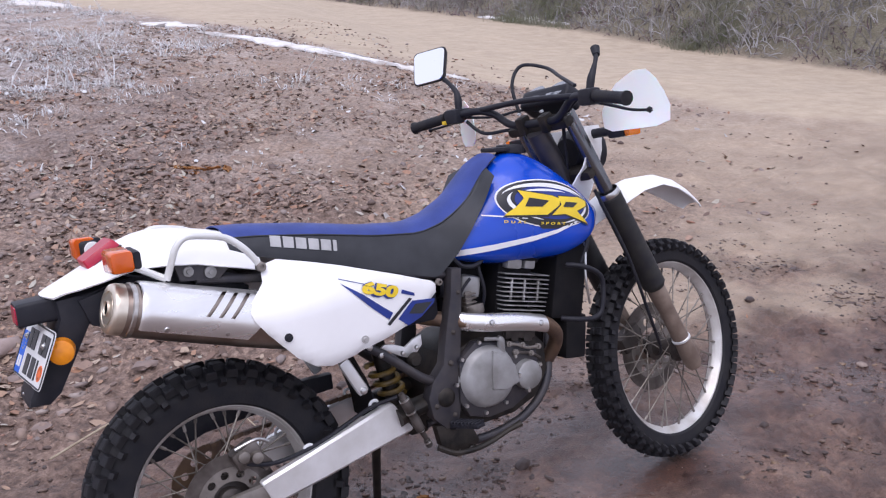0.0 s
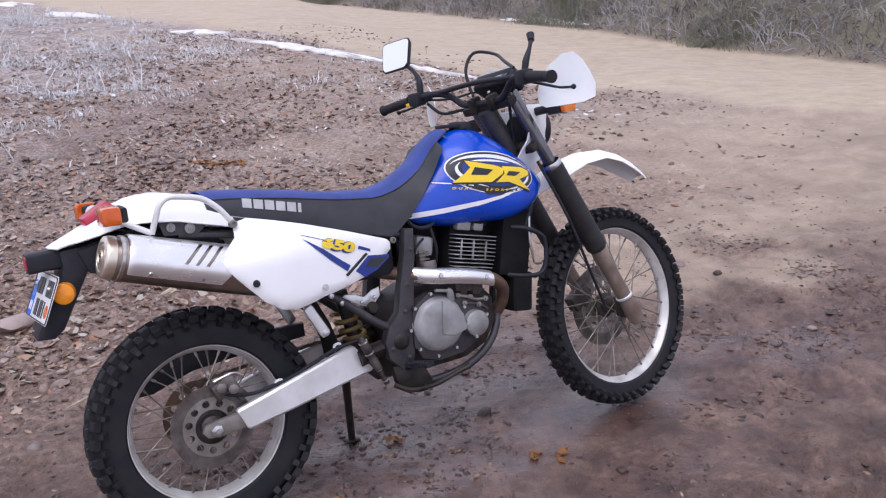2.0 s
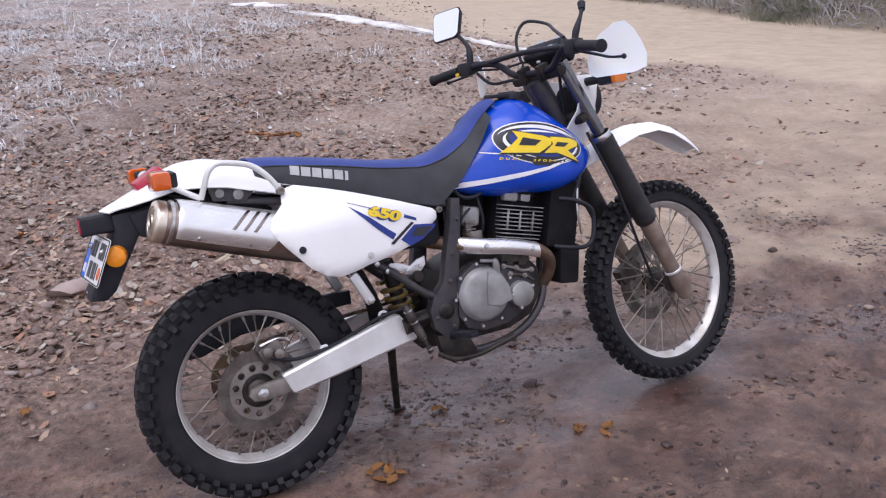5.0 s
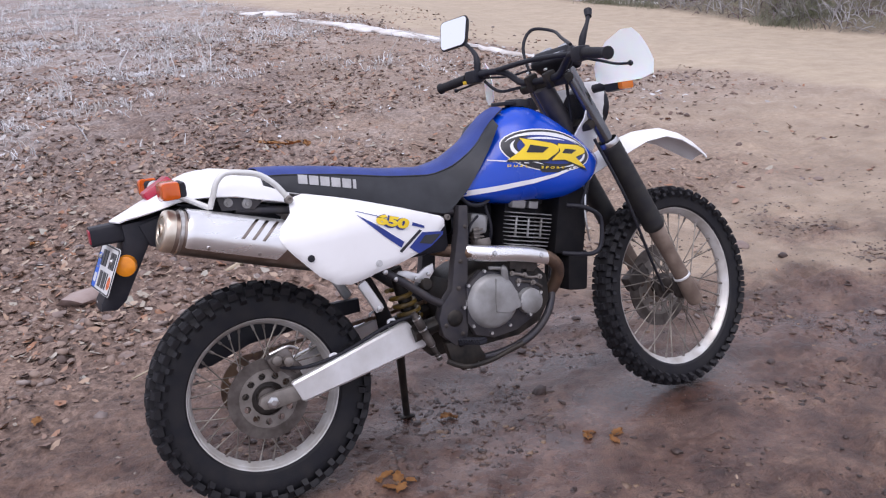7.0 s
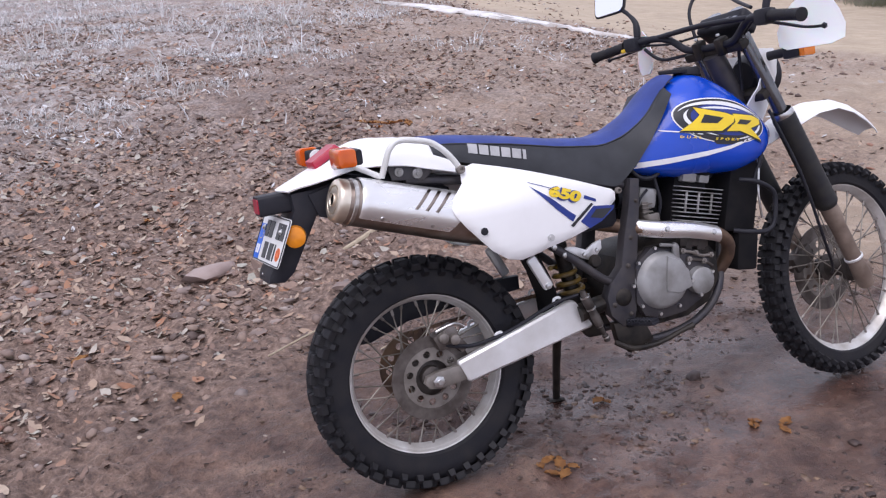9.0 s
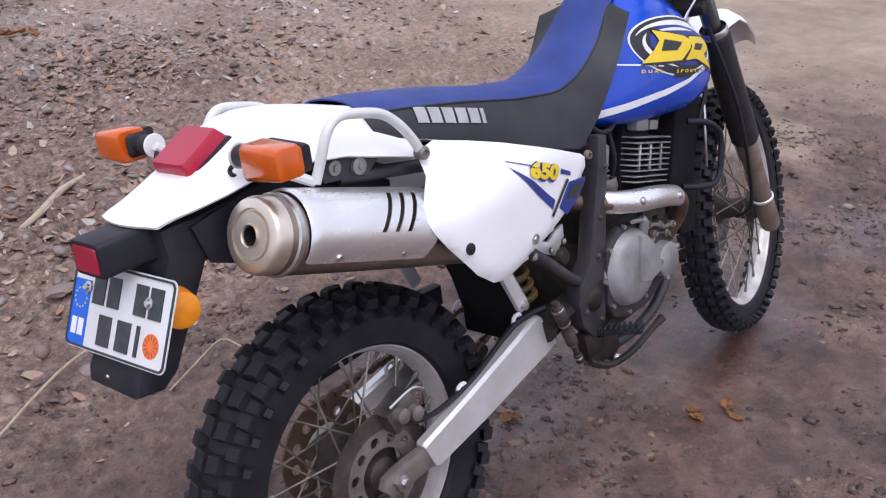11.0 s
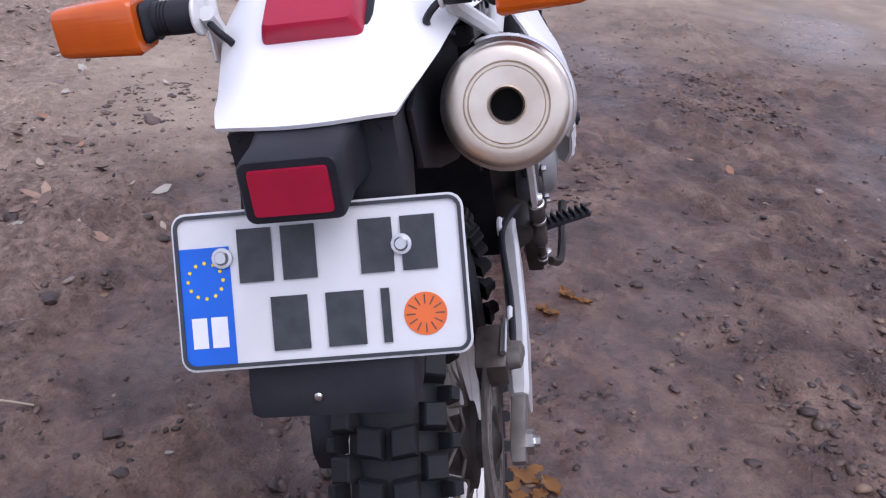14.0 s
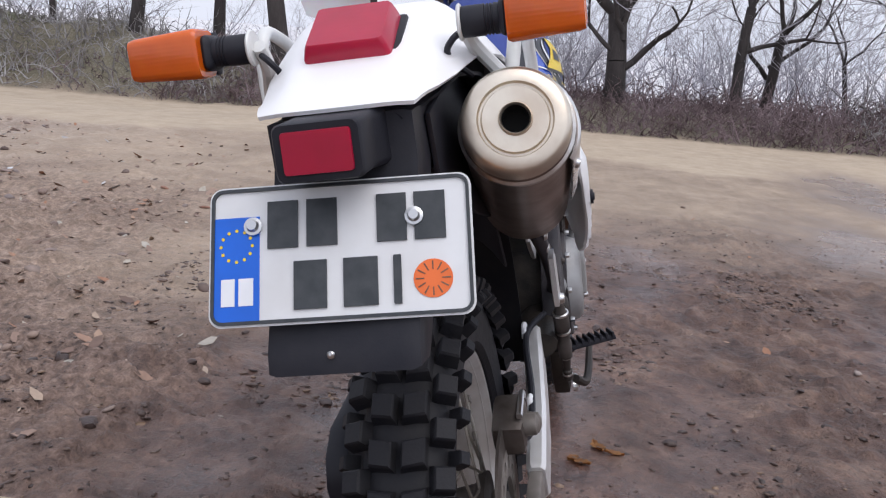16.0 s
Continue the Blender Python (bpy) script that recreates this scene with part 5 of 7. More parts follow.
for sgn in (-1, 1):
    bm = bmesh.new()
    tube(bm, [(1.20, sgn * 0.10, 1.09), (1.205, sgn * 0.185, 1.09)], 0.014, 12, 1)
    block(bm, (0.05, 0.058, 0.045), pose(1.205, sgn * 0.199, 1.09), 0.008)
    sig = steered("front_indicator", bm, BLACK, None, "black indicator stalk with an amber lens")
    bm = bmesh.new()
    block(bm, (0.052, 0.022, 0.046), pose(1.210, sgn * 0.236, 1.09), 0.008)
    steered("lens", bm, FRONT_AMBER, sig, "amber ribbed lens")

# handlebar
bm = bmesh.new()
half = [(0.97, 0.42, 1.180), (1.0, 0.30, 1.197), (1.035, 0.20, 1.205), (1.058, 0.15, 1.19), (1.068, 0.10, 1.155), (1.072, 0.05, 1.147)]
tube(bm, [(x, y, zz) for x, y, zz in half] + [(x, -y, zz) for x, y, zz in half[::-1]], 0.0112, 12, 4)
bar = on_bar("handlebar", bm, BLACK, None, "black handlebar with cross brace")
bm = bmesh.new()
tube(bm, [(1.04, 0.185, 1.207), (1.045, 0, 1.215), (1.04, -0.185, 1.207)], 0.0085, 10)
on_bar("cross_brace", bm, BLACK, bar)
for yy in (-0.045, 0.045):
    bm = bmesh.new()
    block(bm, (0.042, 0.03, 0.055), pose(1.075, yy, 1.145, 0, -20, 0), 0.01)
    on_bar("bar_clamp", bm, ENGINE_DARK, bar)
    bm = bmesh.new()
    lathe(bm, [(0.0, 0.006), (0.006, 0.005), (0.007, 0.0)], (1.060, yy, 1.176), (-0.35, 0, 0.94), 10)
    on_bar("clamp_bolt", bm, CHROME, bar)
for sgn in (-1, 1):
    bm = bmesh.new()
    d = Vector((0.97 - 1.0, sgn * 0.12, -0.017)).normalized()
    p0 = Vector((1.0, sgn * 0.30, 1.197))
    prof = [(0.0, 0.0), (0.0175, 0.0)] + [(0.0165 if k % 2 else 0.0152, 0.008 + k * 0.0085) for k in range(13)] + [(0.019, 0.122), (0.019, 0.128), (0.0, 0.13)]
    lathe(bm, prof, p0, d, 18)
    on_bar("grip", bm, RUBBER, bar, "black rubber hand grip")
    bm = bmesh.new()
    block(bm, (0.045, 0.05, 0.045), pose(1.008, sgn * 0.270, 1.198, 0, 0, sgn * 10), 0.010)
    block(bm, (0.04, 0.03, 0.03), pose(1.035, sgn * 0.25, 1.205), 0.008)
    on_bar("switch_box", bm, BLACK, bar)
    bm = bmesh.new()
    dip = 0.0 if sgn > 0 else 0.024
    tube(bm, [(1.045, sgn * 0.245, 1.196 - dip * 0.4), (1.058, sgn * 0.30, 1.185 - dip * 0.7), (1.05, sgn * 0.37, 1.174 - dip), (1.043, sgn * 0.43, 1.168 - dip)], [0.009, 0.008, 0.0065, 0.0065], 8, flat=0.6)
    bmesh.ops.create_icosphere(bm, subdivisions=1, radius=0.009, matrix=Matrix.Translation((1.043, sgn * 0.432, 1.168 - dip)))
    on_bar("lever", bm, BLACK, bar, "black control lever with a ball end")
    # hand guard
    rows = []
    left_rows = ((1.100, 0.29, 0.39, 0.0), (1.115, 0.265, 0.420, 0.004), (1.15, 0.255, 0.430, 0.006), (1.19, 0.268, 0.424, 0.006), (1.225, 0.300, 0.400, 0.004), (1.247, 0.338, 0.378, 0.0))
    right_rows = ((1.098, 0.275, 0.375, 0.0), (1.110, 0.255, 0.405, 0.004), (1.15, 0.252, 0.408, 0.006), (1.19, 0.266, 0.396, 0.006), (1.225, 0.292, 0.382, 0.004), (1.252, 0.335, 0.364, 0.0))
    for zz, y0, y1, fx in left_rows if sgn > 0 else right_rows:
        row = []
        for k in range(9):
            t = k / 8
            yy = y0 + (y1 - y0) * t
            row.append((1.066 + fx + 0.60 * (yy - 0.25) - 0.9 * max(0, yy - 0.40) ** 1.4, sgn * yy, zz))
        rows.append(row)
    bm = bmesh.new()
    sheet(bm, rows, 0.003)
    on_bar("hand_guard", bm, GUARD, bar, "white translucent hand guard")
    # mirror stem
    bm = bmesh.new()
    if sgn > 0:
        tube(bm, [(1.02, 0.262, 1.205), (1.024, 0.262, 1.245), (1.029, 0.272, 1.272), (1.036, 0.305, 1.300), (1.040, 0.338, 1.322)], [0.011, 0.012, 0.009, 0.0065, 0.008], 10)
    else:
        tube(bm, [(1.02, -0.262, 1.21), (1.03, -0.264, 1.245), (1.055, -0.262, 1.285), (1.072, -0.255, 1.310)], [0.010, 0.011, 0.006, 0.007], 10)
        tube(bm, [(1.070, -0.257, 1.306), (1.082, -0.245, 1.326)], [0.010, 0.013], 10, 1)
    on_bar("mirror_stem", bm, BLACK, bar, "black mirror stem")
MIRROR_AT = Matrix.Translation((1.035, 0.384, 1.363)) @ Matrix.Rotation(radians(15), 4, "Z") @ Matrix.Rotation(radians(15), 4, "Y")


def rounded(w, h, r, n=5):
    pts = []
    for cx, cy, a0 in ((w / 2 - r, h / 2 - r, 0), (-w / 2 + r, h / 2 - r, 90), (-w / 2 + r, -h / 2 + r, 180), (w / 2 - r, -h / 2 + r, 270)):
        for k in range(n + 1):
            a = radians(a0 + 90 * k / n)
            pts.append((cx + r * math.cos(a), cy + r * math.sin(a)))
    return pts


def skewed(w, h, r):
    return [(y * (1 + 0.10 * zz / h), zz - 0.08 * y) for y, zz in rounded(w, h, r)]


bm = bmesh.new()
loft(bm, [[(0.020, y * 0.6, zz * 0.6) for y, zz in skewed(0.121, 0.110, 0.018)], [(0.012, y * 0.9, zz * 0.9) for y, zz in skewed(0.121, 0.110, 0.018)], [(-0.004, y, zz) for y, zz in skewed(0.121, 0.110, 0.018)], [(-0.008, y * 0.97, zz * 0.97) for y, zz in skewed(0.121, 0.110, 0.018)]])
bm.transform(MIRROR_AT)
shell = on_bar("mirror_shell", bm, BLACK, bar, "black mirror housing")
bm = bmesh.new()
loft(bm, [[(-0.0085, y * 0.93, zz * 0.93) for y, zz in skewed(0.121, 0.110, 0.018)], [(-0.0100, y * 0.915, zz * 0.915) for y, zz in skewed(0.121, 0.110, 0.018)]])
bm.transform(MIRROR_AT)
on_bar("mirror_glass", bm, MIRROR, bar, "clean mirror glass", 0)
bm = bmesh.new()
block(bm, (0.012, 0.016, 0.012), pose(0.985, 0.292, 1.183), 0.003)
on_bar("choke_switch", bm, BRASS, bar, "small yellow switch")
# meters, cables
bm = bmesh.new()
block(bm, (0.075, 0.19, 0.06), pose(1.155, 0.0, 1.205, 0, 35, 0), 0.018, 3)
meter = steered("meter_pod", bm, BLACK, None, "black instrument pod")
for y in (0.045, -0.045):
    bm = bmesh.new()
    lathe(bm, [(0.0, 0.0), (0.036, 0.0), (0.036, 0.004), (0.0, 0.005)], (1.139, y, 1.232), (-0.57, 0, 0.82), 24)
    steered("dial_glass", bm, METER_GLASS, meter)
for pts, nm in (([(1.10, 0.08, 1.18), (1.105, 0.10, 1.27), (1.14, 0.085, 1.325), (1.165, 0.01, 1.305), (1.10, -0.10, 1.262), (1.04, -0.20, 1.225)], "brake_cable"),
                ([(1.03, 0.24, 1.19), (1.05, 0.19, 1.145), (1.09, 0.10, 1.14), (1.15, 0.06, 1.10)], "clutch_cable"),
                ([(1.03, -0.23, 1.20), (1.08, -0.15, 1.18), (1.13, -0.06, 1.14), (1.15, -0.03, 1.0)], "throttle_cable"),
                ([(1.03, 0.26, 1.205), (1.08, 0.17, 1.19), (1.13, 0.06, 1.19), (1.17, -0.04, 1.12)], "switch_wire")):
    bm = bmesh.new()
    tube(bm, pts, 0.0055 if nm != "switch_wire" else 0.004, 8)
    steered(nm, bm, BLACK, None, "black cable sheath")

# ---- tank ----
TX = [0.64, 0.70, 0.78, 0.86, 0.93, 0.99, 1.05, 1.12, 1.17, 1.205]
T_TOP = [0.88, 0.915, 0.985, 1.055, 1.080, 1.074, 1.042, 0.986, 0.938, 0.900]
T_BOT = [0.835, 0.815, 0.790, 0.774, 0.770, 0.766, 0.764, 0.780, 0.812, 0.850]
T_W = [0.06, 0.098, 0.122, 0.138, 0.149, 0.154, 0.154, 0.143, 0.118, 0.070]


def spline(x, xs, ys):
    """Smoothed interpolation."""
    return float(np.mean([np.interp(x + d, xs, ys) for d in (-0.02, -0.01, 0, 0.01, 0.02)]))


def tank_side(x, zz, grow=0.0):
    top, bot, w = spline(x, TX, T_TOP), spline(x, TX, T_BOT), spline(x, TX, T_W)
    zc = bot + 0.36 * (top - bot)
    hh = (top - zc) if zz > zc else (zc - bot)
    u = min(abs(zz - zc) / hh, 0.999)
    p = 2.1 if zz > zc else 3.4
    return w * (1 - u ** p) ** (1 / p) + grow


def tank_ring(x, n=20):
    top, bot = spline(x, TX, T_TOP), spline(x, TX, T_BOT)
    zs = [bot + (top - bot) * 0.5 * (1 - math.cos(math.pi * k / n)) for k in range(n + 1)]
    ring = [(x, -tank_side(x, zz), zz) for zz in zs] + [(x, tank_side(x, zz), zz) for zz in zs[::-1]]
    return ring


bm = bmesh.new()
loft(bm, [tank_ring(x) for x in np.linspace(0.645, 1.203, 38)])
bmesh.ops.remove_doubles(bm, verts=bm.verts, dist=0.0006)
tank = part("fuel_tank", bm, BLUE, bike, "glossy blue fuel tank with a printed emblem", 60)
bm = bmesh.new()
lathe(bm, [(0.0, -0.01), (0.040, -0.01), (0.042, 0.004), (0.038, 0.012), (0.012, 0.015), (0.0, 0.015)], (0.975, 0, 1.083), (0.1, 0, 1), 24)
part("filler_cap", bm, BLACK, tank, "black filler cap")
bm = bmesh.new()
block(bm, (0.062, 0.07, 0.012), pose(0.928, 0, 1.088, 0, 2, 0), 0.004)
part("tank_strap", bm, BLACK, tank)


def decal(name, outline, side, mat, parent, lift=0.0015, label="", cell=0.016):
    """A thin printed shape that follows a curved side; outline in x and z."""
    bm = bmesh.new()
    vs = [bm.verts.new((x, 0, zz)) for x, zz in outline]
    bm.faces.new(vs)
    for axis, lo, hi in ((0, min(p[0] for p in outline), max(p[0] for p in outline)), (2, min(p[1] for p in outline), max(p[1] for p in outline))):
        v = lo + cell
        while v < hi:
            co, no = [0, 0, 0], [0, 0, 0]
            co[axis], no[axis] = v, 1
            bmesh.ops.bisect_plane(bm, geom=bm.verts[:] + bm.edges[:] + bm.faces[:], plane_co=co, plane_no=no)
            v += cell
    for v in bm.verts:
        v.co.y = -(side(v.co.x, v.co.z) + lift)
    return part(name, bm, mat, parent, label, 60)


def ellipse(cx, cz, a, b, rot, n=40, a0=0.0, a1=360.0):
    pts = []
    for t in np.linspace(radians(a0), radians(a1), n, endpoint=a1 - a0 < 359):
        x, zz = a * math.cos(t), b * math.sin(t)
        pts.append((cx + x * math.cos(rot) - zz * math.sin(rot), cz + x * math.sin(rot) + zz * math.cos(rot)))
    return pts


def arc_band(cx, cz, a, b, rot, w0, a0, a1, n=24):
    out = ellipse(cx, cz, a, b, rot, n, a0, a1)
    w = [w0 * math.sin(math.pi * k / (n - 1)) + 0.0006 for k in range(n)]
    inn = []
    for k, t in enumerate(np.linspace(radians(a0), radians(a1), n)):
        x, zz = (a - w[k] * 1.3) * math.cos(t), (b - w[k]) * math.sin(t)
        inn.append((cx + x * math.cos(rot) - zz * math.sin(rot), cz + x * math.sin(rot) + zz * math.cos(rot)))
    return out + inn[::-1]


EX, EZ, ER = 0.986, 0.930, radians(-12.5)
decal("emblem_rim", ellipse(EX, EZ, 0.158, 0.066, ER), tank_side, DECAL_WHITE, tank, 0.0012, "white emblem outline")
decal("emblem_field", ellipse(EX, EZ, 0.154, 0.0628, ER), tank_side, DECAL_BLACK, tank, 0.0020, "black emblem field")
decal("emblem_blue", ellipse(EX + 0.012, EZ + 0.002, 0.118, 0.046, ER), tank_side, DECAL_NAVY, tank, 0.0028)
for a, b, w, a0, a1 in ((0.146, 0.056, 0.010, 20, 165), (0.128, 0.046, 0.010, 150, 262), (0.134, 0.050, 0.005, 35, 120), (0.138, 0.054, 0.007, -75, 30), (0.118, 0.040, 0.006, 60, 140)):
    decal("emblem_sweep", arc_band(EX, EZ, a, b, ER, w, a0, a1), tank_side, DECAL_WHITE, tank, 0.0036)


def slanted(x0, z0, w, h, lean, rot=ER):
    pts = [(0, 0), (w, 0), (w + lean, h), (lean, h)]
    return [(x0 + x * math.cos(rot) - zz * math.sin(rot), z0 + x * math.sin(rot) + zz * math.cos(rot)) for x, zz in pts]


def letter_shapes(outlines, mat_in, mat_edge):
    for k, o in enumerate(outlines):
        cx, cz = np.mean([p[0] for p in o]), np.mean([p[1] for p in o])
        big = [(cx + (x - cx) * 1.07 + 0.002, cz + (zz - cz) * 1.13 - 0.002) for x, zz in o]
        decal("emblem_shadow", big, tank_side, mat_edge, tank, 0.0044)
        decal("emblem_bar", o, tank_side, mat_in, tank, 0.0054, "yellow emblem shape")


DX, DZ = 0.020, -0.006
FIRST = [(0.876, 0.986), (0.976, 0.957), (1.002, 0.944), (0.995, 0.928), (0.950, 0.908), (0.822, 0.925), (0.862, 0.944), (0.888, 0.962)]
SECOND = [(0.998, 0.952), (1.077, 0.937), (1.107, 0.921), (1.100, 0.909), (1.056, 0.902), (1.093, 0.860), (1.012, 0.900), (0.965, 0.905), (1.002, 0.928)]
letter_shapes([[(x + DX, zz + DZ) for x, zz in o] for o in (FIRST, SECOND)], YELLOW, DECAL_BLACK)
for o in ([(0.903, 0.962), (0.963, 0.945), (0.938, 0.932), (0.885, 0.940)], [(1.020, 0.933), (1.067, 0.923), (1.042, 0.914), (1.006, 0.921)]):
    decal("emblem_gap", [(x + DX, zz + DZ) for x, zz in o], tank_side, DECAL_BLACK, tank, 0.0062)
decal("dark_wedge", [(0.93, 0.893), (1.02, 0.872), (1.10, 0.872), (1.125, 0.885), (1.085, 0.868), (1.00, 0.858), (0.95, 0.866)], tank_side, DECAL_BLACK, tank, 0.0016)
decal("pin_stripe", [(0.785, 0.9255), (0.85, 0.912), (0.91, 0.899), (0.91, 0.902), (0.85, 0.916), (0.785, 0.9285)], tank_side, DECAL_WHITE, tank, 0.002)
decal("side_stripe", [(0.697, 0.827), (0.80, 0.829), (0.92, 0.836), (1.00, 0.846), (1.09, 0.867), (1.09, 0.872), (1.00, 0.856), (0.92, 0.850), (0.80, 0.845), (0.712, 0.844)], tank_side, DECAL_WHITE, tank, 0.002, "white stripe")


def lettering(text, size, fn, mat, parent, name="lettering", squash=1.0, bold=0.0, gap=1.0):
    """Words set with the built-in font and laid onto a surface by fn(u, v)."""
    cu = bpy.data.curves.new(name, "FONT")
    cu.body, cu.size, cu.offset, cu.space_character = text, size, bold, gap
    ob = new(name, cu)
    me = bpy.data.meshes.new_from_object(ob.evaluated_get(bpy.context.evaluated_depsgraph_get()))
    bpy.data.objects.remove(ob)
    bpy.data.curves.remove(cu)
    bm = bmesh.new()
    bm.from_mesh(me)
    bpy.data.meshes.remove(me)
    for v in bm.verts:
        v.co = fn(v.co.x * squash, v.co.y)
    return part(name, bm, mat, parent, "printed words" if text.isalpha() else "", 0)


def on_side(x0, z0, rot, side, lift, shear=0.0):
    def place(u, v):
        u2 = u + shear * v
        x, zz = x0 + u2 * math.cos(rot) - v * math.sin(rot), z0 + u2 * math.sin(rot) + v * math.cos(rot)
        return Vector((x, -(side(x, zz) + lift), zz))
    return place


lettering("DUAL", 0.0095, on_side(0.838, 0.899, radians(-9.5), tank_side, 0.0022, 0.2), YELLOW, tank, squash=1.9, bold=0.0003, gap=1.75)
lettering("SPORT", 0.0095, on_side(0.945, 0.879, radians(-9.5), tank_side, 0.0062, 0.2), YELLOW, tank, squash=1.9, bold=0.0003, gap=1.75)

# ---- seat ----
SX = [0.085, 0.162, 0.314, 0.472, 0.605, 0.681, 0.767, 0.823, 0.868, 0.890]
S_TOP = [1.005, 0.999, 0.977, 0.947, 0.932, 0.948, 0.994, 1.047, 1.078, 1.086]
S_BX = [0.085, 0.194, 0.351, 0.618, 0.640, 0.701, 0.748, 0.795, 0.838, 0.858, 0.890]
S_BZ = [0.946, 0.916, 0.870, 0.789, 0.795, 0.844, 0.898, 0.962, 1.034, 1.066, 1.078]


def seat_z(x):
    return spline(x, SX, S_TOP)


def seat_w(x):
    return float(np.interp(x, [0.08, 0.3, 0.55, 0.7, 0.8, 0.89], [0.088, 0.092, 0.086, 0.080, 0.068, 0.050]))


def seat_low(x):
    return float(np.interp(x, S_BX, S_BZ))


def seat_wb(x):
    w = float(np.interp(x, [0.08, 0.2, 0.4, 0.62], [0.10, 0.112, 0.116, 0.118]))
    if x > 0.64:
        w = max(min(w, 0.118), tank_side(x, seat_low(x)) + 0.008) if seat_low(x) < seat_z(x) - 0.015 else seat_w(x) + 0.004
    return w


def seat_side(x, zz):
    lo, hi = seat_low(x), seat_z(x) - 0.024
    t = min(max((zz - lo) / max(hi - lo, 0.01), 0), 1)
    return seat_wb(x) * (1 - t) + seat_w(x) * t + 0.006 * math.sin(math.pi * t)


xs = np.linspace(0.088, 0.888, 60)
rows_l, rows_r, rows_t = [], [], []
for x in xs:
    zt, w = seat_z(x), seat_w(x)
    zr = zt - 0.024 * min(1, 0.35 + (0.9 - x) * 4)
    lo = min(seat_low(x), zr - 0.004)
    ring = [(x, -seat_side(x, lo + (zr - lo) * k / 8), lo + (zr - lo) * k / 8) for k in range(9)]
    rows_r.append(ring)
    rows_l.append([(a, -b, c) for a, b, c in ring])
    y0 = seat_side(x, zr)
    rows_t.append([(x, y0 * t, zr + (zt - zr) * (1 - abs(t) ** 2.6)) for t in np.linspace(-1, 1, 17)])
bm = bmesh.new()
loft(bm, [r + l[::-1] for r, l in zip(rows_r, rows_l)], caps=True)
seat = part("seat", bm, SEAT_GREY, bike, "long dual seat, blue top with charcoal sides", 60)
bm = bmesh.new()
sheet(bm, rows_t, 0.003)
part("seat_top", bm, SEAT_BLUE, seat, "blue vinyl seat top", 60)
bm = bmesh.new()
tube(bm, [(x, -(seat_side(x, seat_z(x) - 0.024) + 0.001), seat_z(x) - 0.0245) for x in np.linspace(0.1, 0.80, 24)], 0.0022, 6, 1)
part("seat_piping", bm, SEAT_GREY, seat)
# maker's mark on the seat as plain blocks
mark = (0.186, 0.946, radians(-13.5))
for k in range(6):
    w = 0.027 if k < 5 else 0.010
    o = slanted(mark[0] + 0.0325 * k * math.cos(mark[2]), mark[1] + 0.0325 * k * math.sin(mark[2]), w, 0.026, 0.0, mark[2])
    decal("seat_mark", o, seat_side, SILVER_PRINT, seat, 0.0025)

# ---- side panels ----


def panel_side(x, zz):
    base = float(np.interp(x, [0.08, 0.16, 0.25, 0.4, 0.5, 0.6], [0.212, 0.214, 0.207, 0.181, 0.160, 0.142]))
    t = min(max((zz - 0.79) / 0.13, 0), 1)
    t = t * t * (3 - 2 * t)
    low = min(max((0.70 - zz) / 0.06, 0), 1)
    return base - (base - 0.146) * t - 0.010 * low * low


PANEL = [(0.140, 0.896), (0.150, 0.912), (0.182, 0.919), (0.26, 0.899), (0.339, 0.876), (0.47, 0.832), (0.592, 0.788), (0.606, 0.775), (0.604, 0.755), (0.560, 0.722), (0.504, 0.692), (0.433, 0.675), (0.36, 0.664), (0.31, 0.652), (0.271, 0.647), (0.227, 0.657), (0.179, 0.690), (0.118, 0.758), (0.090, 0.795), (0.084, 0.815), (0.092, 0.835), (0.135, 0.872)]


def panel_body(sgn):
    bm = bmesh.new()
    vs = [bm.verts.new((x, 0, zz)) for x, zz in PANEL]
    bm.faces.new(vs)
    for axis, lo, hi in ((0, 0.08, 0.61), (2, 0.64, 0.93)):
        v = lo + 0.02
        while v < hi:
            co, no = [0, 0, 0], [0, 0, 0]
            co[axis], no[axis] = v, 1
            bmesh.ops.bisect_plane(bm, geom=bm.verts[:] + bm.edges[:] + bm.faces[:], plane_co=co, plane_no=no)
            v += 0.02
    edge = {v for v in bm.verts if any(len(e.link_faces) == 1 for e in v.link_edges)}
    for v in bm.verts:
        v.co.y = -panel_side(v.co.x, v.co.z) + (0.006 if v in edge else 0)
    bmesh.ops.recalc_face_normals(bm, faces=bm.faces)
    bmesh.ops.solidify(bm, geom=bm.faces[:], thickness=0.004)
    return bm if sgn < 0 else mirrored(bm)


panel = part("side_panel", panel_body(-1), WHITE, bike, "white plastic side panel with blue and yellow print", 60)
part("side_panel", panel_body(1), WHITE, bike, "white plastic side panel", 60)
decal("wedge", [(0.318, 0.8385), (0.374, 0.800), (0.430, 0.755), (0.456, 0.736), (0.443, 0.721), (0.394, 0.762), (0.352, 0.803)], panel_side, DECAL_NAVY, panel, 0.0015, "navy blue flash")
decal("hair_line", [(0.318, 0.848), (0.39, 0.820), (0.39, 0.822), (0.318, 0.8495)], panel_side, DECAL_NAVY, panel, 0.0015)
decal("flash", [(0.470, 0.716), (0.520, 0.752), (0.594, 0.742), (0.590, 0.732), (0.545, 0.705), (0.500, 0.692)], panel_side, DECAL_NAVY, panel, 0.0015)
decal("carbon_patch", [(0.505, 0.722), (0.528, 0.742), (0.585, 0.736), (0.548, 0.712)], panel_side, SEAT_GREY, panel, 0.0025)
decal("slash", [(0.434, 0.712), (0.442, 0.706), (0.520, 0.757), (0.512, 0.762)], panel_side, DECAL_BLACK, panel, 0.0025)
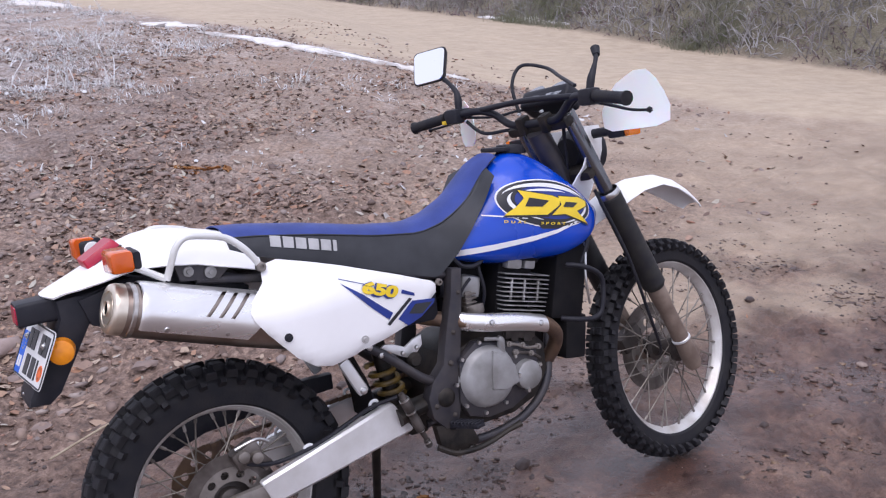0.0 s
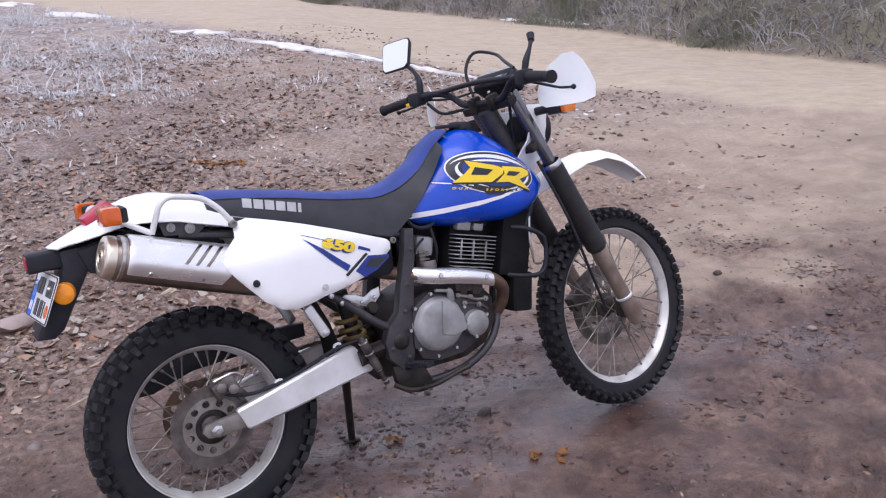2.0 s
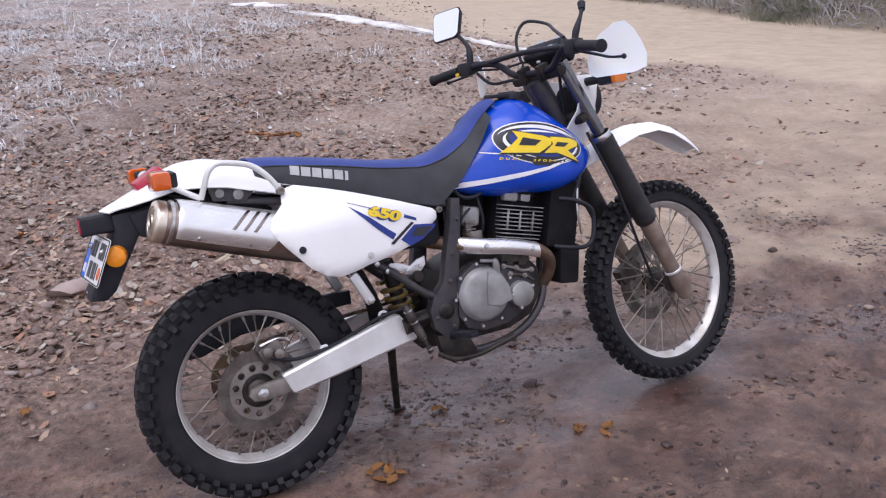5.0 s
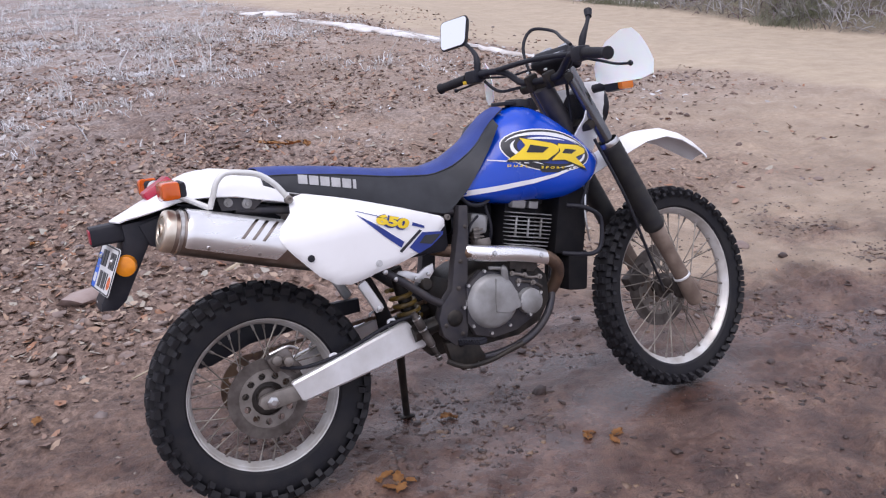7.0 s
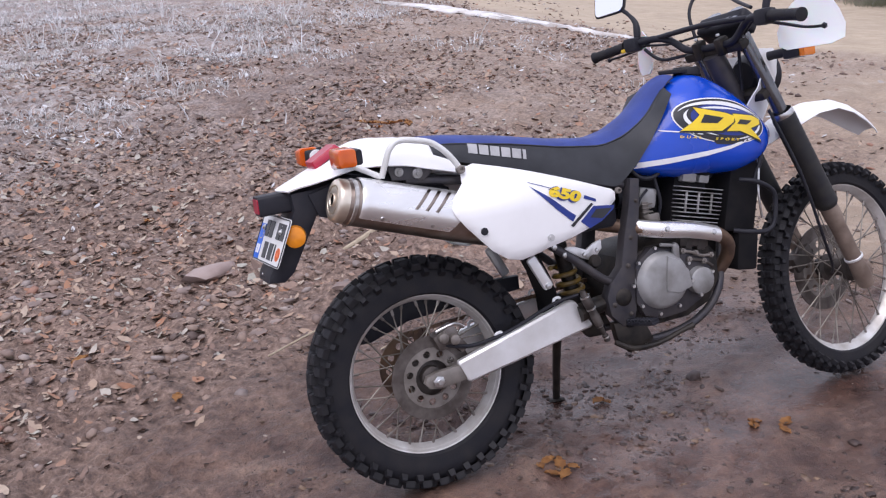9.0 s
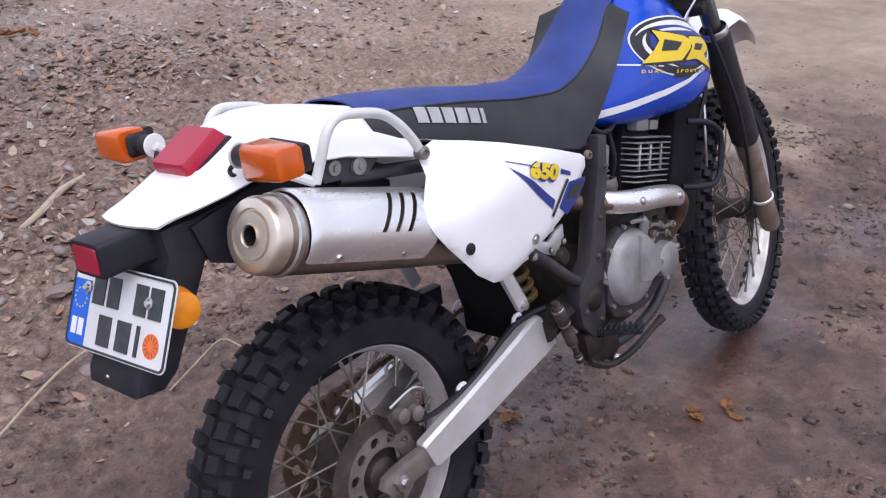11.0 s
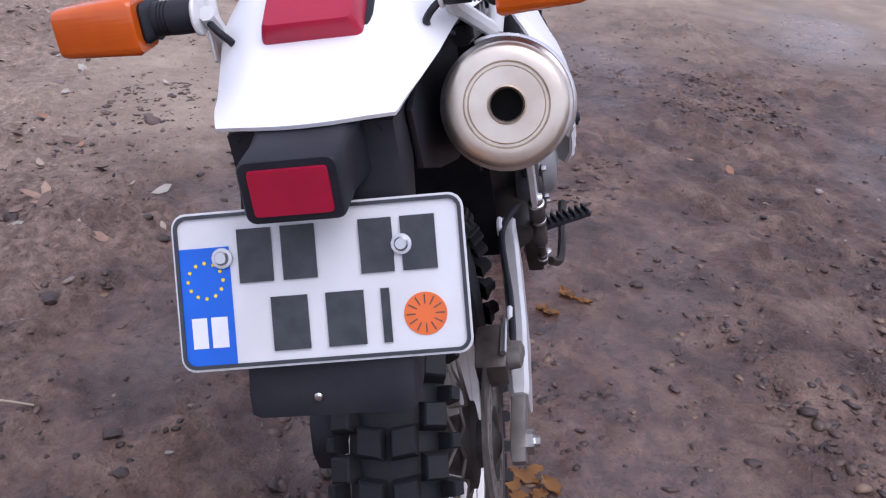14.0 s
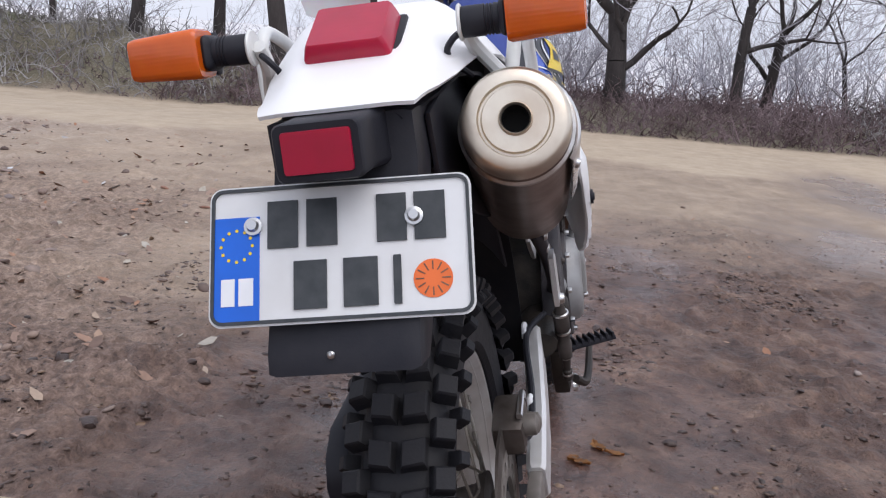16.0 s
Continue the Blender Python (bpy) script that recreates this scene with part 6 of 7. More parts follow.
decal("bar_line", [(0.492, 0.787), (0.53, 0.770), (0.53, 0.762), (0.488, 0.778)], panel_side, DECAL_NAVY, panel, 0.0015)
lettering("650", 0.040, on_side(0.366, 0.805, radians(-19), panel_side, 0.0022, 0.2), DECAL_NAVY, panel, "number_shadow", 1.72, 0.0036)
lettering("650", 0.037, on_side(0.370, 0.807, radians(-19), panel_side, 0.0034, 0.2), YELLOW, panel, "number_print", 1.90, 0.0022)
for bx2, bz2, mt in ((0.160, 0.745, BLACK), (0.363, 0.691, CHROME)):
    bm = bmesh.new()
    lathe(bm, [(0.0, 0.004), (0.005, 0.004), (0.006, 0.002), (0.010, 0.002), (0.010, -0.002)], (bx2, -panel_side(bx2, bz2) - 0.002, bz2), (0, -1, 0), 16)
    part("panel_screw", bm, mt, panel)
bm = bmesh.new()
lathe(bm, [(0.0, -0.002), (0.004, -0.002), (0.0045, 0.004), (0.008, 0.004), (0.0095, 0.001), (0.0095, -0.006)], (0.614, -0.142, 0.780), (0, -1, 0), 16)
part("frame_bolt", bm, CARRIER, bike, "dull round frame bolt")

# ---- tail ----
TAIL = [(0.155, 0.975, 0.060, 0.128, 0.897), (0.10, 0.992, 0.070, 0.130, 0.913), (0.05, 1.003, 0.078, 0.133, 0.926), (0.0, 1.013, 0.082, 0.135, 0.940), (-0.06, 1.018, 0.082, 0.133, 0.948), (-0.095, 1.014, 0.080, 0.128, 0.950), (-0.13, 1.003, 0.078, 0.117, 0.950), (-0.16, 0.987, 0.076, 0.110, 0.944), (-0.20, 0.967, 0.075, 0.101, 0.934), (-0.25, 0.943, 0.074, 0.089, 0.925), (-0.275, 0.931, 0.072, 0.084, 0.9225), (-0.290, 0.924, 0.070, 0.080, 0.9195), (-0.300, 0.919, 0.068, 0.077, 0.9165), (-0.305, 0.9165, 0.066, 0.075, 0.9150)]
rows = []
for x, zt, wt, ws, zs in TAIL:
    row = []
    for t in np.linspace(-1, 1, 25):
        edge = max(0.0, (abs(t) * ws - 0.72 * wt) / (ws - 0.72 * wt))
        bulge = 0.016 * (1 - t * t) * max(0.0, (-0.22 - x) / 0.086)
        row.append((x - bulge, ws * float(t), zt - (zt - zs) * edge ** 1.5))
    rows.append(row)
bm = bmesh.new()
sheet(bm, rows, 0.004)
tail = part("rear_mudguard", bm, WHITE, bike, "white plastic rear mudguard and tail", 50)
bm = bmesh.new()
rows = []
for x, zt, wt, ws, zs in TAIL[1:-1]:
    rows.append([(x, -ws * 0.80, zs - 0.016), (x, -wt * 0.8, zs - 0.010), (x, wt * 0.8, zs - 0.010), (x, ws * 0.80, zs - 0.016)])
sheet(bm, rows, 0.004)
part("tail_underside", bm, BLACK, tail)
for sgn in (-1, 1):
    bm = bmesh.new()
    tube(bm, [(-0.075, sgn * 0.142, 0.918), (-0.062, sgn * 0.148, 0.953), (-0.047, sgn * 0.152, 0.988), (-0.022, sgn * 0.153, 1.006), (0.02, sgn * 0.154, 1.002), (0.065, sgn * 0.154, 0.990), (0.098, sgn * 0.153, 0.966), (0.122, sgn * 0.153, 0.938), (0.138, sgn * 0.153, 0.912)], 0.0082, 12, 4)
    rail = part("grab_rail", bm, RACK_PAINT, bike, "silver painted grab rail")
    bm = bmesh.new()
    lathe(bm, [(0.0, 0.003), (0.004, 0.003), (0.005, 0.007), (0.008, 0.007), (0.0115, 0.003), (0.0115, -0.012), (0.0, -0.012)], (0.139, sgn * 0.158, 0.910), (0, sgn, 0), 16)
    part("rail_bolt", bm, CARRIER, rail)
    bm = bmesh.new()
    tube(bm, [(-0.075, sgn * 0.140, 0.92), (-0.10, sgn * 0.130, 0.935), (-0.15, sgn * 0.112, 0.965), (-0.175, sgn * 0.110, 0.985)], 0.008, 8)
    lathe(bm, [(0.0, -0.002), (0.018, -0.002), (0.0195, 0.0), (0.018, 0.002), (0.0, 0.002)], (-0.172, sgn * 0.112 + 0.006, 0.984), (0, sgn, 0), 20)
    part("indicator_bracket", bm, RACK_PAINT, rail, "silver painted bracket")
    bm = bmesh.new()
    prof = [(0.0, 0.0), (0.0155, 0.0), (0.0162, 0.002), (0.0162, 0.024)]
    for k in range(3):
        prof += [(0.0148, 0.0245 + k * 0.0035), (0.0148, 0.0258 + k * 0.0035), (0.0160, 0.0263 + k * 0.0035), (0.0160, 0.0276 + k * 0.0035)]
    prof += [(0.0155, 0.052), (0.0, 0.052)]
    lathe(bm, prof, (-0.172, sgn * 0.114 + 0.006, 0.984), (0, sgn, 0), 18)
    loft(bm, [[(-0.172 + a * k2, sgn * yy + 0.006, 0.984 + b * k2) for a, b in rounded(0.062, 0.054, 0.012, 3)] for yy, k2 in ((0.152, 0.45), (0.154, 0.62), (0.158, 0.70), (0.162, 0.66))])
    loft(bm, [[(-0.150 + a * k2, sgn * yy + 0.006, 0.984 + b * k2 * (1 - 0.06 * (yy - 0.165) / 0.07)) for a, b in rounded(0.018, 0.047, 0.007, 3)] for yy, k2 in ((0.160, 0.8), (0.161, 0.97), (0.230, 0.88), (0.236, 0.8))])
    ind = part("rear_indicator", bm, BLACK, bike, "amber indicator on a black rubber stalk")
    bm = bmesh.new()
    loft(bm, [[(-0.181 + a * k2, sgn * yy + 0.006, 0.984 + b * k2 * (1 - 0.06 * (yy - 0.165) / 0.07)) for a, b in rounded(0.052, 0.053, 0.010, 3)] for yy, k2 in ((0.161, 0.90), (0.165, 0.99), (0.232, 0.91), (0.238, 0.85), (0.240, 0.6))])
    part("lens", bm, AMBER, ind, "amber ribbed indicator lens")
    bm = bmesh.new()
    tube(bm, [(-0.176, sgn * 0.108, 0.975), (-0.185, sgn * 0.098, 0.968), (-0.178, sgn * 0.090, 0.955), (-0.150, sgn * 0.098, 0.940), (-0.12, sgn * 0.105, 0.93)], 0.0035, 8)
    part("indicator_wire", bm, BLACK, ind)
# tail lamp
bm = bmesh.new()


TL = Matrix.Translation((-0.171, 0.002, 0.974)) @ Matrix.Rotation(radians(-30), 4, "Y")
t = bmesh.new()
block(t, (0.092, 0.099, 0.026), Matrix.Translation((-0.004, 0.000, -0.004)), 0.005)
t.transform(TL)
join(bm, t)
lamp = part("tail_lamp", bm, BLACK, bike, "red tail lamp in a black base")
bm = bmesh.new()
loft(bm, [[(a - 0.004, b + 0.003, 0.004) for a, b in rounded(0.088, 0.092, 0.006, 3)], [(a * 0.98 - 0.004, b * 0.97 + 0.004, 0.014) for a, b in rounded(0.088, 0.092, 0.006, 3)], [(a * 0.92 - 0.005, b * 0.89 + 0.004, 0.026) for a, b in rounded(0.088, 0.092, 0.006, 3)], [(a * 0.88 - 0.005, b * 0.85 + 0.004, 0.029) for a, b in rounded(0.088, 0.092, 0.006, 3)]])
bm.transform(TL)
part("lens", bm, RED, lamp, "dull red lamp lens")
# inner mudguard, flap, plate lamp
bm = bmesh.new()
plate(bm, [(-0.300, 0.908), (-0.20, 0.915), (-0.215, 0.88), (-0.262, 0.80), (-0.318, 0.705), (-0.345, 0.684), (-0.388, 0.688), (-0.384, 0.708), (-0.330, 0.795), (-0.296, 0.865)], -0.072, 0.072, 0.010)
flap = part("inner_mudguard", bm, BLACK, bike, "black plastic inner mudguard and flap")
bm = bmesh.new()
rows = [[(x, y, zz - 0.06 * abs(y / 0.07) ** 2) for y in np.linspace(-0.07, 0.07, 9)] for x, zz in ((-0.27, 0.90), (-0.15, 0.915), (0.0, 0.90), (0.12, 0.86), (0.24, 0.78), (0.33, 0.68))]
sheet(bm, rows, 0.004)
part("wheel_arch", bm, BLACK, flap)
for sgn in (-1, 1):
    bm = bmesh.new()
    plate(bm, [(-0.255, 0.900), (-0.10, 0.935), (0.05, 0.915), (0.13, 0.86), (0.12, 0.735), (0.0, 0.760), (-0.13, 0.800), (-0.235, 0.840)], sgn * 0.073, sgn * 0.079, 0.002)
    part("arch_side", bm, BLACK, flap)
bm = bmesh.new()
loft(bm, [[(-0.295, y * 1.15, 0.886 + zz) for y, zz in rounded(0.08, 0.054, 0.008, 3)], [(-0.335, y, 0.885 + zz) for y, zz in rounded(0.080, 0.052, 0.008, 3)], [(-0.374, y, 0.883 + zz) for y, zz in rounded(0.080, 0.052, 0.008, 3)], [(-0.377, y * 0.95, 0.883 + zz * 0.95) for y, zz in rounded(0.080, 0.052, 0.008, 3)]])
housing = part("plate_lamp", bm, BLACK, bike, "red reflector in a black housing above the plate")
bm = bmesh.new()
loft(bm, [[(-0.3765, y, 0.883 + zz) for y, zz in rounded(0.063, 0.0375, 0.003, 3)], [(-0.3795, y * 0.98, 0.883 + zz * 0.98) for y, zz in rounded(0.063, 0.0375, 0.003, 3)]])
part("lens", bm, RED, housing, "red reflector lens")
for sgn in (-1, 1):
    bm = bmesh.new()
    lathe(bm, [(0.0, 0.010), (0.020, 0.010), (0.0265, 0.007), (0.0278, 0.0), (0.0278, -0.026), (0.0, -0.026)], (-0.309, sgn * 0.097, 0.800), (-0.25, sgn, 0), 28)
    part("side_reflector", bm, REFLECTOR, bike, "round amber reflector")

# ---- number plate ----
PL = Matrix.Translation((-0.3525, -0.001, 0.792)) @ Matrix.Rotation(radians(4.8), 4, "Z") @ Matrix.Rotation(radians(1.8), 4, "X") @ Matrix.Rotation(radians(24.8), 4, "Y") @ Matrix.Rotation(radians(-90), 4, "Z") @ Matrix.Rotation(radians(90), 4, "X")


def on_plate(name, outline, d0, d1, mat, parent, label=""):
    """outline: to the right and up as read; d: out of the plate."""
    bm = bmesh.new()
    loft(bm, [[(x, y, d0) for x, y in outline], [(x, y, d1) for x, y in outline]])
    bm.transform(PL)
    return part(name, bm, mat, parent, label, 30)


def at(pts, cx, cy):
    return [(x + cx, y + cy) for x, y in pts]


number_plate = on_plate("number_plate", rounded(0.240, 0.130, 0.012), -0.0015, 0.0, PLATE_WHITE, bike, "white two-line number plate with a blue strip")
bm = bmesh.new()
o, i2 = rounded(0.236, 0.126, 0.0105), rounded(0.230, 0.120, 0.008)
loft(bm, [[(x, y, 0.0) for x, y in o], [(x, y, 0.0022) for x, y in o], [(x, y, 0.0022) for x, y in i2], [(x, y, 0.0) for x, y in i2]], caps=False)
bm.transform(PL)
part("plate_border", bm, PLATE_BLACK, number_plate)
on_plate("country_strip", [(-0.115, -0.060), (-0.0735, -0.060), (-0.0735, 0.036), (-0.115, 0.036)], 0.0, 0.0009, PLATE_BLUE, number_plate, "blue strip with a ring of dots")
for k in range(12):
    a = 2 * math.pi * k / 12
    on_plate("star_dot", [(-0.0945 + 0.0145 * math.cos(a) + 0.0017 * math.cos(b), 0.009 + 0.0145 * math.sin(a) + 0.0017 * math.sin(b)) for b in np.linspace(0, 6.283, 5, endpoint=False)], 0.0009, 0.0014, YELLOW, number_plate)
for x0, w in ((-0.1085, 0.0125), (-0.0925, 0.0135)):
    on_plate("country_bar", [(x0, -0.046), (x0 + w, -0.046), (x0 + w, -0.021), (x0, -0.021)], 0.0009, 0.0014, DECAL_WHITE, number_plate)
for x0, w, y0, h in ((-0.066, 0.028, 0.005, 0.044), (-0.030, 0.028, 0.005, 0.044), (0.034, 0.027, 0.005, 0.044), (0.068, 0.028, 0.005, 0.044), (-0.042, 0.030, -0.052, 0.044), (0.003, 0.031, -0.052, 0.044), (0.048, 0.007, -0.052, 0.044)):
    on_plate("character_bar", [(x0, y0), (x0 + w, y0), (x0 + w, y0 + h), (x0, y0 + h)], 0.0, 0.0020, PLATE_BLACK, number_plate, "black raised bar")
on_plate("inspection_sticker", [(0.083 + 0.0175 * math.cos(a), -0.031 + 0.0175 * math.sin(a)) for a in np.linspace(0, 6.283, 30, endpoint=False)], 0.0, 0.0008, STICKER, number_plate, "round orange sticker")
for k in range(12):
    a = 2 * math.pi * k / 12
    on_plate("sticker_mark", [(0.083 + r * math.cos(a + d), -0.031 + r * math.sin(a + d)) for r, d in ((0.008, -0.06), (0.0155, -0.04), (0.0155, 0.04), (0.008, 0.06))], 0.0008, 0.0012, RUST, number_plate)
for bx2 in (-0.079, 0.068):
    bm = bmesh.new()
    lathe(bm, [(0.0, 0.006), (0.0045, 0.006), (0.006, 0.002), (0.0085, 0.0015), (0.0085, 0.0)], (bx2, 0.0265, 0.0022), (0, 0, 1), 14)
    bm.transform(PL)
    part("plate_bolt", bm, CHROME, number_plate)
bm = bmesh.new()
lathe(bm, [(0.0, 0.003), (0.003, 0.002), (0.004, 0.0)], (-0.386, 0.01, 0.705), (-1, 0, -0.1), 10)
part("flap_bolt", bm, CHROME, flap)

# ---- exhaust ----
M0, M1 = Vector((-0.214, -0.156, 0.884)), Vector((0.30, -0.112, 0.727))
MD = (M1 - M0).normalized()
bm = bmesh.new()
lathe(bm, [(0.030, 0.006), (0.040, 0.008), (0.048, 0.010), (0.052, 0.014), (0.0555, 0.022), (0.0565, 0.036), (0.0585, 0.040), (0.0595, 0.074), (0.0635, 0.30), (0.0645, 0.50), (0.054, 0.535), (0.030, 0.56), (0.024, 0.58)], M0, MD, 44)
muffler = part("muffler", bm, STEEL_BROWN, bike, "steel exhaust silencer with a polished heat shield")
bm = bmesh.new()
lathe(bm, [(0.0145, 0.030), (0.0145, 0.001), (0.0160, -0.001), (0.0175, 0.003), (0.0335, 0.003), (0.0350, 0.0075), (0.0372, 0.0075), (0.0388, 0.003), (0.0500, 0.0035), (0.0535, 0.006), (0.0560, 0.013), (0.0570, 0.030)], M0 - MD * 0.002, MD, 44)
part("end_cap", bm, CAP_TAN, muffler, "pale brushed end cap")
bm = bmesh.new()
lathe(bm, [(0.0, 0.028), (0.0139, 0.028), (0.0139, 0.0005)], M0, MD, 20)
part("outlet", bm, HOLE, muffler)
# heat shield: part of a sleeve with slots at its front
a1 = Vector((0, -1, 0)) - MD * Vector((0, -1, 0)).dot(MD)
a1.normalize()
b1 = MD.cross(a1) * -1
if b1.z < 0:
    b1 = -b1


def sleeve(h, ang, r):
    return M0 + MD * h + r * (math.cos(ang) * a1 + math.sin(ang) * b1)


bm = bmesh.new()
hs = [0.056, 0.061] + list(np.linspace(0.075, 0.205, 6)) + [0.214, 0.224, 0.243, 0.253, 0.272, 0.282, 0.30, 0.355]
an = [radians(v) for v in np.linspace(-32, 112, 20)]
grid = {}
for i, h in enumerate(hs):
    for j, a in enumerate(an):
        skew = 0.115 * (j - 8) / 19 if h > 0.21 else 0.115 * (j - 8) / 19 * max(0, (h - 0.08) / 0.13)
        grid[i, j] = bm.verts.new(sleeve(float(h + skew), a, float(0.0655 + 0.02 * h - (0.003 if i == 0 else 0))))
for i in range(len(hs) - 1):
    for j in range(len(an) - 1):
        if hs[i] in (0.214, 0.243, 0.272) and 5 <= j <= 12:
            continue
        bm.faces.new((grid[i, j], grid[i + 1, j], grid[i + 1, j + 1], grid[i, j + 1]))
bmesh.ops.recalc_face_normals(bm, faces=bm.faces)
bmesh.ops.solidify(bm, geom=bm.faces[:], thickness=0.002)
shield = part("heat_shield", bm, SHIELD, muffler, "polished steel heat shield with slots")
for h, a in ((0.115, -0.42), (0.255, -0.42)):
    bm = bmesh.new()
    c = sleeve(h, a, 0.0675)
    lathe(bm, [(0.0, 0.005), (0.005, 0.004), (0.006, 0.0)], c, c - sleeve(h, a, 0), 12)
    part("shield_screw", bm, CHROME, muffler)
bm = bmesh.new()
lathe(bm, [(0.0575, 0.038), (0.0610, 0.040), (0.0610, 0.048), (0.0585, 0.050)], M0, MD, 40)
part("muffler_band", bm, STEEL, muffler)
bm = bmesh.new()
tube(bm, [(0.36, -0.105, 0.722), (0.44, -0.06, 0.71), (0.54, -0.02, 0.70), (0.60, -0.055, 0.678), (0.65, -0.105, 0.666), (0.690, -0.140, 0.656), (0.735, -0.160, 0.648), (0.80, -0.165, 0.637), (0.87, -0.158, 0.620), (0.935, -0.145, 0.600), (0.978, -0.130, 0.562), (0.985, -0.105, 0.515), (0.965, -0.075, 0.470), (0.94, -0.04, 0.455)], 0.0205, 16, 5)
pipe = part("exhaust_pipe", bm, RUST, bike, "rusty exhaust header pipe")
bm = bmesh.new()
rows = []
line = curve_points([(0.664, -0.119, 0.662), (0.690, -0.140, 0.656), (0.735, -0.160, 0.648), (0.80, -0.165, 0.637), (0.87, -0.158, 0.620), (0.928, -0.147, 0.602)], 5)
for k, p in enumerate(line):
    rows.append([(p.x, p.y - 0.026 * math.cos(a), p.z + 0.026 * math.sin(a)) for a in np.linspace(radians(-62), radians(118), 12)])
sheet(bm, rows, 0.002)
ps2 = part("pipe_shield", bm, SHIELD, pipe, "polished pipe shield")
for k in (10, len(line) - 4):
    bm = bmesh.new()
    p = line[k]
    lathe(bm, [(0.0, 0.004), (0.006, 0.003), (0.008, 0.0), (0.008, -0.004)], (p.x, p.y - 0.0265, p.z + 0.004), (0, -1, 0.15), 12)
    part("shield_screw", bm, CHROME, pipe)

# ---- engine ----
bm = bmesh.new()
plate(bm, [(0.60, 0.50), (0.63, 0.575), (0.70, 0.605), (0.80, 0.610), (0.90, 0.590), (0.945, 0.54), (0.945, 0.46), (0.90, 0.395), (0.82, 0.365), (0.68, 0.360), (0.61, 0.40)], -0.125, 0.125, 0.02)
engine = part("engine", bm, ENGINE_DARK, bike, "single-cylinder engine with a grey clutch cover")
bm = bmesh.new()
CC = (0.727, -0.125, 0.500)
lathe(bm, [(0.0, 0.046), (0.030, 0.047), (0.070, 0.044), (0.080, 0.036), (0.086, 0.020), (0.090, 0.012), (0.090, 0.0)], CC, (0, -1, 0), 44)
cover = part("clutch_cover", bm, ENGINE, engine, "cast grey clutch cover")
bm = bmesh.new()
plate(bm, [(0.735, 0.572), (0.776, 0.552), (0.802, 0.520), (0.810, 0.470), (0.765, 0.458), (0.722, 0.470), (0.726, 0.52)], -0.178, -0.135, 0.006)
part("cover_boss", bm, ENGINE, cover)
bm = bmesh.new()
lathe(bm, [(0.0, 0.048), (0.034, 0.047), (0.040, 0.042), (0.042, 0.0)], (0.850, -0.128, 0.478), (0, -1, 0), 30)
part("oil_filter_cover", bm, ENGINE, engine, "round grey oil filter cap")
bm = bmesh.new()
plate(bm, [(0.635, 0.45), (0.66, 0.405), (0.72, 0.385), (0.80, 0.392), (0.86, 0.42), (0.90, 0.45), (0.895, 0.54), (0.84, 0.57), (0.70, 0.60), (0.645, 0.56)], -0.147, -0.12, 0.006)
part("case_cover", bm, FRAME_MAT, engine)
for k in range(9):
    a = radians(20 + k * 40)
    bm = bmesh.new()
    lathe(bm, [(0.0, 0.008), (0.005, 0.008), (0.006, 0.004), (0.006, 0.0)], (0.727 + 0.099 * math.cos(a), -0.146, 0.50 + 0.099 * math.sin(a)), (0, -1, 0), 8)
    part("case_bolt", bm, CHROME, engine)
for k, (fx2, fz2) in enumerate(((0.812, 0.486), (0.884, 0.500), (0.838, 0.438))):
    bm = bmesh.new()
    lathe(bm, [(0.0, 0.012), (0.005, 0.012), (0.007, 0.006), (0.007, 0.0)], (fx2, -0.165, fz2), (0, -1, 0), 8)
    part("cap_bolt", bm, CHROME, engine)
bm = bmesh.new()
tube(bm, [(0.775, -0.15, 0.555), (0.772, -0.16, 0.59), (0.764, -0.158, 0.60)], [0.013, 0.011, 0.008], 10)
tube(bm, [(0.764, -0.160, 0.598), (0.72, -0.165, 0.607)], 0.005, 8, 1)
part("clutch_arm", bm, ENGINE, engine)
bm = bmesh.new()
tube(bm, [(0.80, -0.150, 0.573), (0.83, -0.155, 0.565), (0.86, -0.155, 0.55), (0.90, -0.15, 0.545)], 0.0045, 8)
part("oil_line", bm, CARRIER, engine, "thin dull metal oil line")
bm = bmesh.new()
tube(bm, [(0.82, -0.150, 0.545), (0.87, -0.15, 0.532), (0.905, -0.145, 0.51)], 0.005, 8)
part("oil_line", bm, HUB_MAT, engine, "thin dark oil line")
for ux, uz in ((0.802, 0.573), (0.845, 0.560), (0.898, 0.545), (0.822, 0.545), (0.872, 0.531)):
    bm = bmesh.new()
    lathe(bm, [(0.0, 0.012), (0.005, 0.012), (0.0055, 0.007), (0.009, 0.006), (0.009, -0.004)], (ux, -0.150, uz), (0, -1, 0.1), 6)
    part("union_bolt", bm, CARRIER, engine)
bm = bmesh.new()
block(bm, (0.10, 0.020, 0.030), pose(0.855, -0.128, 0.590, 0, 10, 0), 0.006)
block(bm, (0.030, 0.026, 0.048), pose(0.880, -0.126, 0.585, 0, 10, 0), 0.006)
block(bm, (0.024, 0.026, 0.040), pose(0.835, -0.126, 0.588, 0, 10, 0), 0.006)
part("cylinder_base", bm, HUB_MAT, engine, "oily cast cylinder base")
CYL = Matrix.Translation((0.888, 0, 0.69)) @ Matrix.Rotation(radians(13), 4, "Y")
# cylinder core in the shaded black, which darkens the gaps between fins
bm = bmesh.new()
block(bm, (0.12, 0.15, 0.20), CYL, 0.02)
part("cylinder", bm, MATTE, engine)
for k in range(9):
    bm = bmesh.new()
    w = 0.152 - 0.004 * max(0, 3 - k)
    block(bm, (w, 0.215, 0.0032), CYL @ Matrix.Translation((0.020, 0, -0.046 + k * 0.0125)), 0.0012, 1)
    part("cooling_fin", bm, FIN, engine)
